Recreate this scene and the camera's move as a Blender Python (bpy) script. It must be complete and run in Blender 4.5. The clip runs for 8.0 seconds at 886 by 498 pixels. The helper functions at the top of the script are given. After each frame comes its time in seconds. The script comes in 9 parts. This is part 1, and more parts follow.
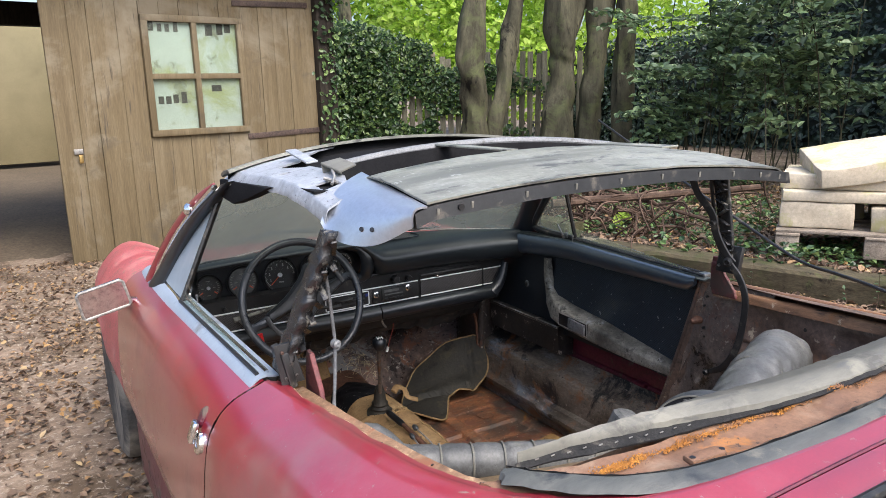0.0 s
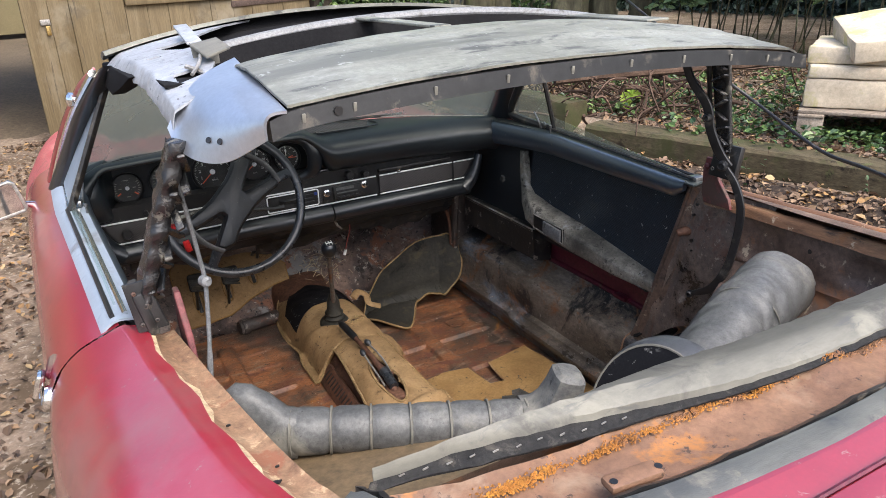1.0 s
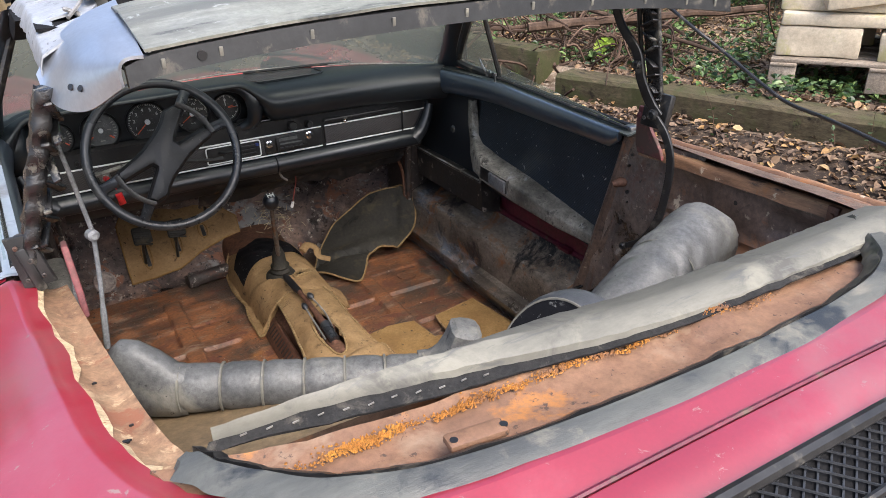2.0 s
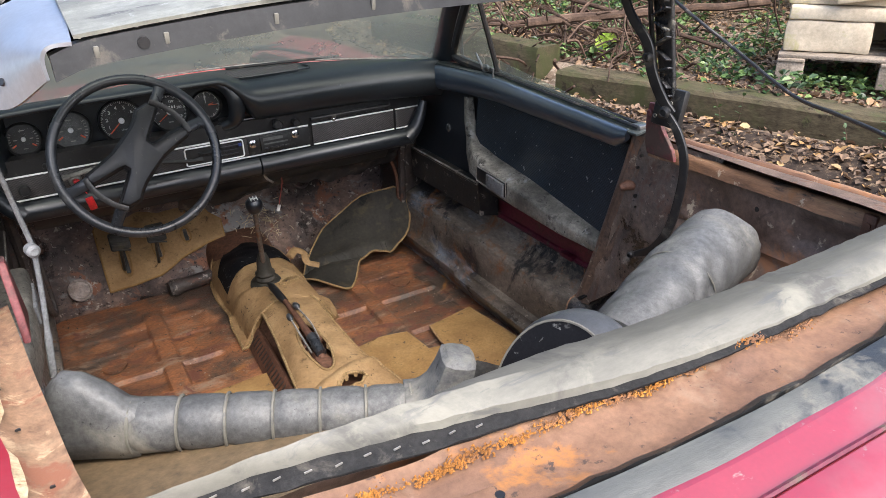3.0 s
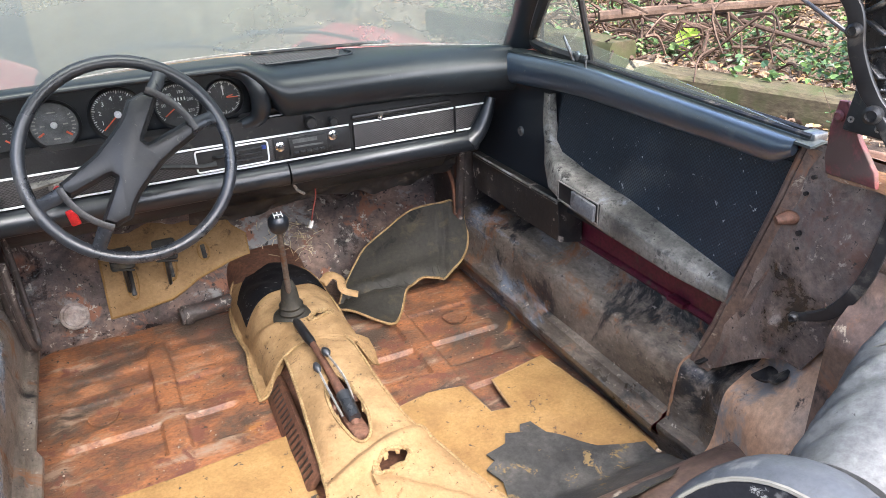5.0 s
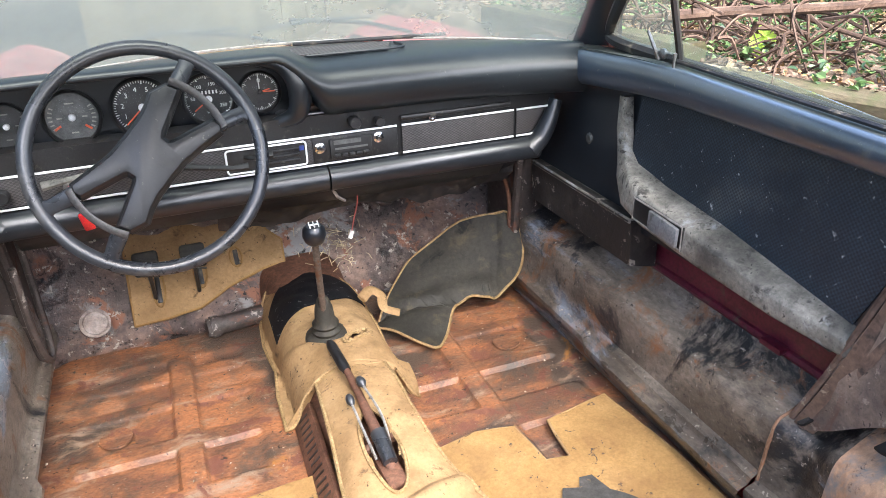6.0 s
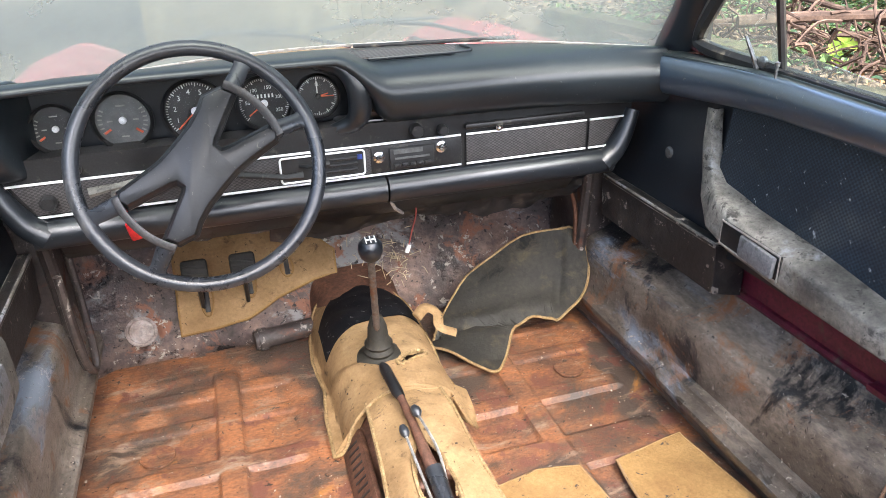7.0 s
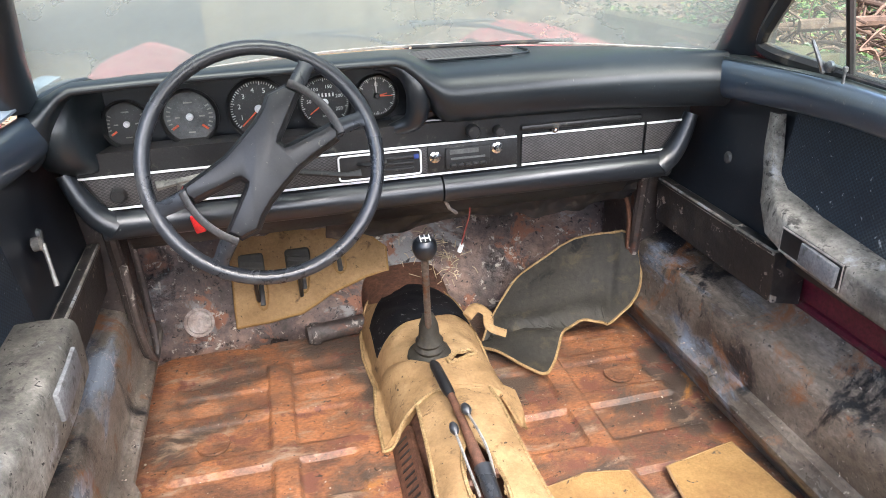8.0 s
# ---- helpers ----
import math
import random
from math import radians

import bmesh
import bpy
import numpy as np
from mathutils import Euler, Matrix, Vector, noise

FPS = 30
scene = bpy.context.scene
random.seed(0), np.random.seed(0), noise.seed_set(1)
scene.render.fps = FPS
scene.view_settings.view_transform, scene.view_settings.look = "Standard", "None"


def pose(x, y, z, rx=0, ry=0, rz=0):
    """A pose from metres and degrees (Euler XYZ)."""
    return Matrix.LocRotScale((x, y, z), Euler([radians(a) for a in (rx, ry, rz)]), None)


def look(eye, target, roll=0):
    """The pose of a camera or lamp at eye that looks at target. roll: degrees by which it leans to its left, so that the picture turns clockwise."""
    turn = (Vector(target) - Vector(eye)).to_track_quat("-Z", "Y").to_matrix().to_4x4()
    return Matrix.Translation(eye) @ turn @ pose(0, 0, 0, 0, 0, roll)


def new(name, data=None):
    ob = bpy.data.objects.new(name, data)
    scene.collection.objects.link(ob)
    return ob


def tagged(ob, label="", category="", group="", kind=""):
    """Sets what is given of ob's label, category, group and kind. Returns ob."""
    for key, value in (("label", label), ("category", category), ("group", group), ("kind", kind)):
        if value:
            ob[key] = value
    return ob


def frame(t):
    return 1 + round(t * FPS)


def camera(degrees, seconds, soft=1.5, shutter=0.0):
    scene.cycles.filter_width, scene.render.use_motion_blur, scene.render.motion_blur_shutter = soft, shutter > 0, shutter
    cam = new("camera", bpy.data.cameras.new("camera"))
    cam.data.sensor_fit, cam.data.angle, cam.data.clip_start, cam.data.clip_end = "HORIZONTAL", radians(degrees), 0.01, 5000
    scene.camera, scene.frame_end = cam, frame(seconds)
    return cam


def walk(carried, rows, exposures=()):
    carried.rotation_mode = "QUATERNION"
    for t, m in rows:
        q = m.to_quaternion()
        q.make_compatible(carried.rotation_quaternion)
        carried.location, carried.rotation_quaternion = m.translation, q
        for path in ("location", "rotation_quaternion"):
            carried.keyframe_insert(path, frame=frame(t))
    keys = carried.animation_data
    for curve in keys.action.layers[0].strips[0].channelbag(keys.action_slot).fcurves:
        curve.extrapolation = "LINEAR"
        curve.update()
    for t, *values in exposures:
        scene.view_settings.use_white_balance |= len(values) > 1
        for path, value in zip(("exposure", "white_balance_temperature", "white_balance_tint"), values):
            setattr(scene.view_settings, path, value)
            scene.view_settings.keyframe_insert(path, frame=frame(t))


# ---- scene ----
cam = camera(63.1, 8.0, soft=0.6)
PATH = [
    (0, (-1.005, -2.311, 1.485), (-0.017, -0.626, 1.057), -1.6),
    (0.5, (-0.825, -2.16, 1.462), (0.103, -0.476, 0.91), -1.8),
    (1, (-0.677, -2.125, 1.468), (0.207, -0.499, 0.709), -2.0),
    (1.5, (-0.579, -2.167, 1.456), (0.291, -0.583, 0.599), -2.0),
    (1.7, (-0.561, -2.174, 1.455), (0.31, -0.601, 0.58), -1.9),
    (3, (-0.461, -2.065, 1.415), (0.412, -0.499, 0.529), -2.0),
    (3.5, (-0.434, -1.936, 1.387), (0.43, -0.365, 0.502), -1.9),
    (4, (-0.396, -1.826, 1.353), (0.447, -0.242, 0.469), -1.8),
    (4.2, (-0.384, -1.793, 1.339), (0.446, -0.199, 0.46), -2.1),
    (5.5, (-0.257, -1.58, 1.261), (0.454, 0.071, 0.383), -1.6),
    (6, (-0.24, -1.484, 1.241), (0.412, 0.193, 0.368), -1.5),
    (6.5, (-0.23, -1.415, 1.243), (0.363, 0.286, 0.374), -1.6),
    (7, (-0.234, -1.367, 1.224), (0.3, 0.356, 0.36), -1.5),
    (7.5, (-0.262, -1.369, 1.223), (0.215, 0.372, 0.363), -1.6),
    (8, (-0.254, -1.374, 1.225), (0.162, 0.386, 0.369), -1.7),
]
walk(cam, [(t, look(eye, target, roll)) for t, eye, target, roll in PATH], exposures=[(0.0, 1.45, 6450, 10), (0.5, 1.54, 6500, 10), (1.0, 1.54, 6550, 10), (1.7, 1.57, 6600, 10), (2.8, 1.70, 6550, 10), (3.5, 2.08, 6400, 10), (4.2, 2.52, 6300, 10), (5.5, 3.05, 6310, 10), (8.0, 3.15, 6400, 10)])

# ---------------------------------------------------------------- world and light
world = bpy.data.worlds.new("sky")
scene.world = world
world.use_nodes = True
wn, wl = world.node_tree.nodes, world.node_tree.links
sky = wn.new("ShaderNodeTexSky")
sky.sky_type, sky.sun_disc = "NISHITA", False
sky.sun_elevation, sky.sun_rotation = radians(54), radians(172)
sky.air_density, sky.dust_density, sky.ozone_density = 1.0, 5.0, 2.5
wn["Background"].inputs["Strength"].default_value = 0.15
wl.new(sky.outputs[0], wn["Background"].inputs["Color"])
sun = new("sun", bpy.data.lights.new("sun", "SUN"))
sun.data.energy, sun.data.angle, sun.data.color = 1.05, radians(55), (0.985, 0.985, 0.985)
sun.matrix_world = look((0.8, -5.8, 8.05), (0, 0, 0))

# ---------------------------------------------------------------- materials
def ramp_of(nt, stops):
    r = nt.nodes.new("ShaderNodeValToRGB")
    while len(r.color_ramp.elements) < len(stops):
        r.color_ramp.elements.new(0.5)
    for e, (p, c) in zip(r.color_ramp.elements, stops):
        e.position, e.color = p, (*c, 1)
    return r


def noise_of(nt, vec, scale, detail=5.0, rough=0.6, stretch=None, distort=0.0):
    n = nt.nodes.new("ShaderNodeTexNoise")
    n.inputs["Scale"].default_value, n.inputs["Detail"].default_value = scale, detail
    n.inputs["Roughness"].default_value, n.inputs["Distortion"].default_value = rough, distort
    if stretch:
        m = nt.nodes.new("ShaderNodeMapping")
        m.inputs["Scale"].default_value = stretch
        nt.links.new(vec, m.inputs["Vector"])
        vec = m.outputs["Vector"]
    nt.links.new(vec, n.inputs["Vector"])
    return n


def mix_of(nt, mode, fac, a, b):
    m = nt.nodes.new("ShaderNodeMix")
    m.data_type, m.blend_type = "RGBA", mode
    if isinstance(fac, float):
        m.inputs[0].default_value = fac
    else:
        nt.links.new(fac, m.inputs[0])
    for sock, v in ((m.inputs[6], a), (m.inputs[7], b)):
        if isinstance(v, tuple):
            sock.default_value = (*v, 1)
        else:
            nt.links.new(v, sock)
    return m.outputs[2]


def surf(name, stops, scale=8.0, rough=(0.5, 0.7), metal=0.0, bump=0.2, bscale=60.0, coat=0.0, stretch=None,
         patch=None, dirt=None, vary=0.0, weave=None, island=False, detail=6.0, spec=0.5, distort=0.3, grain=0.8, more=()):
    """Two scales of noise in the colour, noise in the roughness, a fine relief. patch / dirt / more: (colour, scale, from, to, roughness, stretch)."""
    m = bpy.data.materials.new(name)
    m.use_nodes = True
    nt = m.node_tree
    b = nt.nodes["Principled BSDF"]
    tc = nt.nodes.new("ShaderNodeTexCoord")
    vec = tc.outputs["Object"]
    n1 = noise_of(nt, vec, scale, detail, 0.62, stretch, distort)
    r1 = ramp_of(nt, stops)
    nt.links.new(n1.outputs["Fac"], r1.inputs["Fac"])
    col = r1.outputs["Color"]
    n2 = noise_of(nt, vec, bscale, 6.0, 0.75, stretch)
    fine = ramp_of(nt, [(0.30, (0.38, 0.38, 0.38)), (0.70, (1.50, 1.50, 1.50))])
    nt.links.new(n2.outputs["Fac"], fine.inputs["Fac"])
    col = mix_of(nt, "MULTIPLY", grain, col, fine.outputs["Color"])
    roughness = nt.nodes.new("ShaderNodeMapRange")
    roughness.inputs["To Min"].default_value, roughness.inputs["To Max"].default_value = rough
    nt.links.new(n1.outputs["Fac"], roughness.inputs["Value"])
    rsock = roughness.outputs["Result"]
    msock = None
    for extra in (patch, dirt, *more):
        if extra:
            colour, sc, lo, hi = extra[:4]
            n3 = noise_of(nt, vec, sc, 7.0, 0.68, extra[5] if len(extra) > 5 else None, 0.4)
            f = nt.nodes.new("ShaderNodeMapRange")
            f.inputs["From Min"].default_value, f.inputs["From Max"].default_value = 0.5 + (lo - 0.5) * 0.55, 0.5 + (hi - 0.5) * 0.55
            nt.links.new(n3.outputs["Fac"], f.inputs["Value"])
            col = mix_of(nt, "MIX", f.outputs["Result"], col, colour)
            mr = nt.nodes.new("ShaderNodeMix")
            nt.links.new(f.outputs["Result"], mr.inputs[0])
            nt.links.new(rsock, mr.inputs[2])
            mr.inputs[3].default_value = extra[4] if len(extra) > 4 else 0.8
            rsock = mr.outputs[0]
    if vary:
        oi = nt.nodes.new("ShaderNodeNewGeometry" if island else "ShaderNodeObjectInfo")
        rv = ramp_of(nt, [(0.0, (1 - vary,) * 3), (1.0, (1 + vary,) * 3)])
        nt.links.new(oi.outputs["Random Per Island" if island else "Random"], rv.inputs["Fac"])
        col = mix_of(nt, "MULTIPLY", 1.0, col, rv.outputs["Color"])
    nt.links.new(col, b.inputs["Base Color"])
    nt.links.new(rsock, b.inputs["Roughness"])
    b.inputs["Metallic"].default_value = metal
    b.inputs["Coat Weight"].default_value = coat
    b.inputs["Coat Roughness"].default_value = 0.16
    b.inputs["Coat IOR"].default_value = 1.8
    b.inputs["Specular IOR Level"].default_value = spec
    if bump:
        bp = nt.nodes.new("ShaderNodeBump")
        bp.inputs["Strength"].default_value, bp.inputs["Distance"].default_value = bump, 0.004
        h = n2.outputs["Fac"]
        if weave:
            w = nt.nodes.new("ShaderNodeTexChecker")
            w.inputs["Scale"].default_value = weave
            mp = nt.nodes.new("ShaderNodeMapping")
            mp.inputs["Rotation"].default_value = (0.0, 0.0, 0.0)
            mp.inputs["Scale"].default_value = (0.0, 1.0, 1.0) if name.startswith("door") else (1.0, 0.0, 1.6)
            nt.links.new(vec, mp.inputs["Vector"])
            nt.links.new(mp.outputs["Vector"], w.inputs["Vector"])
            w.inputs["Color1"].default_value, w.inputs["Color2"].default_value = (1, 1, 1, 1), (0, 0, 0, 1)
            h = w.outputs["Color"]
            soft = ramp_of(nt, [(0.0, (0.55, 0.55, 0.55)), (1.0, (1.25, 1.25, 1.25))])
            nt.links.new(w.outputs["Fac"], soft.inputs["Fac"])
            nt.links.new(mix_of(nt, "MULTIPLY", 1.0, col, soft.outputs["Color"]), b.inputs["Base Color"])
        nt.links.new(h, bp.inputs["Height"])
        nt.links.new(bp.outputs["Normal"], b.inputs["Normal"])
    return m


def glass(name, tint, dust, film_colour=(0.55, 0.56, 0.5), shine=1.0):
    """A thin pane: clear and glossy, with a film of dust, on some panes also painted reflection."""
    m = bpy.data.materials.new(name)
    m.use_nodes = True
    nt = m.node_tree
    nt.nodes.remove(nt.nodes["Principled BSDF"])
    tr, gl, di = (nt.nodes.new(k) for k in ("ShaderNodeBsdfTransparent", "ShaderNodeBsdfGlossy", "ShaderNodeBsdfTranslucent"))
    df = nt.nodes.new("ShaderNodeBsdfDiffuse")
    tr.inputs["Color"].default_value = (*tint, 1)
    gl.inputs["Roughness"].default_value = 0.03
    di.inputs["Color"].default_value = (*film_colour, 1)
    df.inputs["Color"].default_value = (*film_colour, 1)
    lw = nt.nodes.new("ShaderNodeLayerWeight")
    lw.inputs["Blend"].default_value = 0.5
    pw, fr = (nt.nodes.new("ShaderNodeMath") for _ in range(2))
    pw.operation, fr.operation = "POWER", "MULTIPLY_ADD"
    pw.inputs[1].default_value = 5.0
    fr.inputs[1].default_value, fr.inputs[2].default_value = 0.8 * shine, 0.03 * shine
    nt.links.new(lw.outputs["Facing"], pw.inputs[0])
    nt.links.new(pw.outputs[0], fr.inputs[0])
    a, c, d = (nt.nodes.new("ShaderNodeMixShader") for _ in range(3))
    tc = nt.nodes.new("ShaderNodeTexCoord")
    n = noise_of(nt, tc.outputs["Object"], 2.2, 6.0, 0.6)
    f = nt.nodes.new("ShaderNodeMapRange")
    f.inputs["From Min"].default_value, f.inputs["From Max"].default_value = 0.3, 0.7
    f.inputs["To Min"].default_value, f.inputs["To Max"].default_value = dust * 0.75, min(dust * 1.25, 1.0)
    nt.links.new(n.outputs["Fac"], f.inputs["Value"])
    d.inputs[0].default_value = 0.5
    nt.links.new(di.outputs[0], d.inputs[1])
    nt.links.new(df.outputs[0], d.inputs[2])
    nt.links.new(fr.outputs[0], a.inputs[0])
    nt.links.new(tr.outputs[0], a.inputs[1])
    nt.links.new(gl.outputs[0], a.inputs[2])
    nt.links.new(f.outputs[0], c.inputs[0])
    nt.links.new(a.outputs[0], c.inputs[1])
    nt.links.new(d.outputs[0], c.inputs[2])
    nt.links.new(c.outputs[0], nt.nodes["Material Output"].inputs["Surface"])
    return m


def leafy(name, stops, rough=0.45, through_light=0.25):
    """Foliage: colour by leaf, a little light passing through."""
    m = bpy.data.materials.new(name)
    m.use_nodes = True
    nt = m.node_tree
    b = nt.nodes["Principled BSDF"]
    geo = nt.nodes.new("ShaderNodeNewGeometry")
    r = ramp_of(nt, stops)
    nt.links.new(geo.outputs["Random Per Island"], r.inputs["Fac"])
    nt.links.new(r.outputs["Color"], b.inputs["Base Color"])
    b.inputs["Roughness"].default_value = rough
    t = nt.nodes.new("ShaderNodeBsdfTranslucent")
    nt.links.new(r.outputs["Color"], t.inputs["Color"])
    mx = nt.nodes.new("ShaderNodeMixShader")
    mx.inputs[0].default_value = through_light
    nt.links.new(b.outputs[0], mx.inputs[1])
    nt.links.new(t.outputs[0], mx.inputs[2])
    nt.links.new(mx.outputs[0], nt.nodes["Material Output"].inputs["Surface"])
    return m


M_RED = surf("red_paint", [(0.3, (0.21, 0.008, 0.019)), (0.7, (0.28, 0.014, 0.030))], 3.0, (0.25, 0.45), bump=0.02, bscale=220, coat=1.0, grain=0.12,
             patch=((0.28, 0.055, 0.07), 3.0, 0.50, 1.0, 0.5), dirt=((0.25, 0.15, 0.13), 60.0, 0.74, 0.86), more=[((0.20, 0.09, 0.085), 1.6, 0.52, 0.95, 0.6)])
M_REDFADE = surf("red_paint_faded", [(0.3, (0.34, 0.05, 0.055)), (0.7, (0.42, 0.10, 0.10))], 6.0, (0.4, 0.65), bump=0.03, bscale=150, coat=0.1,
                 patch=((0.45, 0.17, 0.15), 7.0, 0.5, 0.75), dirt=((0.25, 0.16, 0.12), 30.0, 0.6, 0.75))
M_MAROON = surf("maroon_paint", [(0.3, (0.075, 0.008, 0.02)), (0.7, (0.12, 0.014, 0.03))], 8.0, (0.3, 0.5), bump=0.03, bscale=90,
                dirt=((0.10, 0.07, 0.055), 14.0, 0.6, 0.75))
M_PRIMER = surf("grey_primer", [(0.3, (0.20, 0.245, 0.30)), (0.7, (0.29, 0.34, 0.40))], 4.0, (0.3, 0.5), bump=0.03, bscale=90, grain=0.12,
                patch=((0.17, 0.18, 0.19), 6.0, 0.58, 0.85))
M_STEEL = surf("brushed_steel", [(0.3, (0.46, 0.49, 0.55)), (0.7, (0.60, 0.63, 0.68))], 5.0, (0.28, 0.42), metal=0.85, bump=0.0, bscale=120, grain=0.15,
               patch=((0.40, 0.42, 0.46), 4.0, 0.55, 0.9, 0.5))
M_STEELDULL = surf("weathered_steel", [(0.25, (0.16, 0.16, 0.13)), (0.55, (0.27, 0.27, 0.23)), (0.8, (0.38, 0.39, 0.36))], 6.0, (0.4, 0.6),
                   metal=0.35, bump=0.08, bscale=100, grain=0.4, patch=((0.15, 0.15, 0.13), 3.5, 0.50, 0.72, 0.5, (0.35, 2.2, 1.0)), dirt=((0.085, 0.085, 0.078), 16.0, 0.60, 0.74, 0.5, (0.5, 1.6, 1.0)), more=[((0.40, 0.41, 0.385), 44.0, 0.70, 0.80)])
M_ALU = surf("bare_aluminium", [(0.3, (0.32, 0.335, 0.36)), (0.7, (0.46, 0.475, 0.50))], 14.0, (0.32, 0.6), metal=0.4, bump=0.15, bscale=60, grain=0.4,
             patch=((0.30, 0.31, 0.33), 26.0, 0.66, 0.80), dirt=((0.16, 0.16, 0.17), 70.0, 0.72, 0.80))
M_BLACK = surf("black_enamel", [(0.3, (0.008, 0.008, 0.0088)), (0.7, (0.0176, 0.0176, 0.0184))], 12.0, (0.28, 0.5), bump=0.1, bscale=60,
               dirt=((0.09, 0.08, 0.065), 22.0, 0.60, 0.80))
M_VINYL = surf("black_vinyl", [(0.3, (0.006606, 0.008364, 0.01102)), (0.7, (0.01322, 0.01689, 0.02128))], 4.0, (0.24, 0.38), bump=0.06, bscale=300, spec=0.75, grain=0.4,
               dirt=((0.04, 0.043, 0.043), 6.0, 0.66, 1.15), more=[((0.11, 0.11, 0.105), 110.0, 0.79, 0.84)])
M_DASHTOP = surf("dusty_dash_vinyl", [(0.3, (0.0075, 0.0105, 0.0135)), (0.7, (0.015, 0.021, 0.0255))], 4.0, (0.26, 0.42), bump=0.06, bscale=300, spec=0.6, grain=0.4,
                 dirt=((0.036, 0.044, 0.044), 8.0, 0.70, 1.2), more=[((0.12, 0.125, 0.115), 130.0, 0.78, 0.83)])
M_PLASTIC = surf("black_plastic", [(0.3, (0.00952, 0.00952, 0.01012)), (0.7, (0.02023, 0.02023, 0.02082))], 10.0, (0.36, 0.52), bump=0.12, bscale=300,
                 dirt=((0.09, 0.085, 0.07), 30.0, 0.66, 0.85))
M_RUBBER = surf("worn_wheel_rubber", [(0.3, (0.0154, 0.0168, 0.0196)), (0.7, (0.0392, 0.042, 0.0476))], 9.0, (0.2, 0.36), bump=0.1, bscale=200, spec=0.65, grain=0.4,
                dirt=((0.085, 0.085, 0.08), 16.0, 0.63, 0.9))
M_BASKET = surf("basket_weave", [(0.3, (0.045, 0.042, 0.042)), (0.7, (0.07, 0.065, 0.065))], 10.0, (0.5, 0.65), bump=0.5, bscale=200, weave=210.0)
M_DOORBLUE = surf("blue_black_vinyl", [(0.3, (0.016, 0.027, 0.041)), (0.7, (0.027, 0.041, 0.060))], 5.0, (0.30, 0.42), bump=0.06, bscale=300, spec=0.8, coat=0.7, grain=0.4,
                  dirt=((0.075, 0.082, 0.080), 14.0, 0.74, 1.0), more=[((0.14, 0.145, 0.135), 100.0, 0.77, 0.82)])
M_LEVER = surf("worn_brown_steel", [(0.3, (0.07, 0.055, 0.045)), (0.7, (0.16, 0.13, 0.105))], 14.0, (0.3, 0.5), bump=0.2, bscale=120, metal=0.4, patch=((0.13, 0.06, 0.03), 20.0, 0.58, 0.75))
M_DOORTOP = surf("dusty_green_black_vinyl", [(0.3, (0.030, 0.038, 0.038)), (0.7, (0.060, 0.070, 0.066))], 5.0, (0.30, 0.5), bump=0.06, bscale=300, spec=0.6, grain=0.4,
                 dirt=((0.15, 0.155, 0.14), 20.0, 0.66, 0.9), more=[((0.22, 0.22, 0.20), 90.0, 0.76, 0.82)])
M_DOORWEAVE = surf("door_weave", [(0.3, (0.0096, 0.016, 0.024)), (0.7, (0.0224, 0.0336, 0.0464))], 6.0, (0.42, 0.6), bump=0.45, bscale=200, weave=250.0,
                   dirt=((0.30, 0.31, 0.30), 60.0, 0.76, 0.80), more=[((0.055, 0.06, 0.06), 5.0, 0.60, 0.95)])
M_MOULD = surf("mouldy_armrest_vinyl", [(0.28, (0.04375, 0.0425, 0.03875)), (0.45, (0.125, 0.1175, 0.1)), (0.6, (0.25, 0.2375, 0.2063)), (0.78, (0.4125, 0.4, 0.3625))], 8.0, (0.4, 0.7), bump=0.25,
               bscale=90, patch=((0.40, 0.42, 0.44), 7.0, 0.62, 0.82, 0.35), dirt=((0.05, 0.047, 0.042), 30.0, 0.62, 0.78), more=[((0.03, 0.028, 0.026), 90.0, 0.70, 0.78)])
M_RUST = surf("rusty_floor", [(0.25, (0.050, 0.030, 0.023)), (0.38, (0.125, 0.062, 0.038)), (0.48, (0.225, 0.098, 0.048)), (0.58, (0.31, 0.125, 0.052)), (0.70, (0.30, 0.175, 0.11))], 9.0,
              (0.26, 0.75), bump=0.5, bscale=130, stretch=(0.7, 1.3, 1.0), patch=((0.072, 0.052, 0.040), 3.0, 0.44, 0.62, 0.32), dirt=((0.28, 0.20, 0.14), 11.0, 0.63, 0.80, 0.45, (0.6, 1.4, 1.0)),
              more=[((0.42, 0.19, 0.045), 6.0, 0.70, 0.86, 0.7), ((0.15, 0.06, 0.04), 14.0, 0.60, 0.72, 0.5), ((0.030, 0.022, 0.018), 70.0, 0.71, 0.78, 0.5), ((0.36, 0.31, 0.25), 95.0, 0.77, 0.83, 0.6)])
M_TOE = surf("grimy_toe_board", [(0.28, (0.0213, 0.01825, 0.01825)), (0.44, (0.09125, 0.06844, 0.06084)), (0.58, (0.2053, 0.1369, 0.1095)), (0.76, (0.365, 0.2357, 0.175))], 7.0, (0.16, 0.5), bump=0.8,
             bscale=45, patch=((0.24, 0.235, 0.23), 6.0, 0.64, 0.74, 0.28), dirt=((0.24, 0.105, 0.06), 9.0, 0.59, 0.70, 0.6),
             more=[((0.012, 0.011, 0.012), 5.0, 0.62, 0.78, 0.2), ((0.42, 0.38, 0.32), 42.0, 0.67, 0.74, 0.5), ((0.012, 0.010, 0.010), 70.0, 0.67, 0.74, 0.3)])
M_RUSTLITE = surf("orange_rust", [(0.25, (0.17, 0.06375, 0.0153)), (0.5, (0.357, 0.1445, 0.0238)), (0.75, (0.493, 0.2465, 0.03825))], 22.0, (0.7, 0.9), bump=0.6, bscale=110,
                  patch=((0.21, 0.105, 0.055), 14.0, 0.52, 0.66))
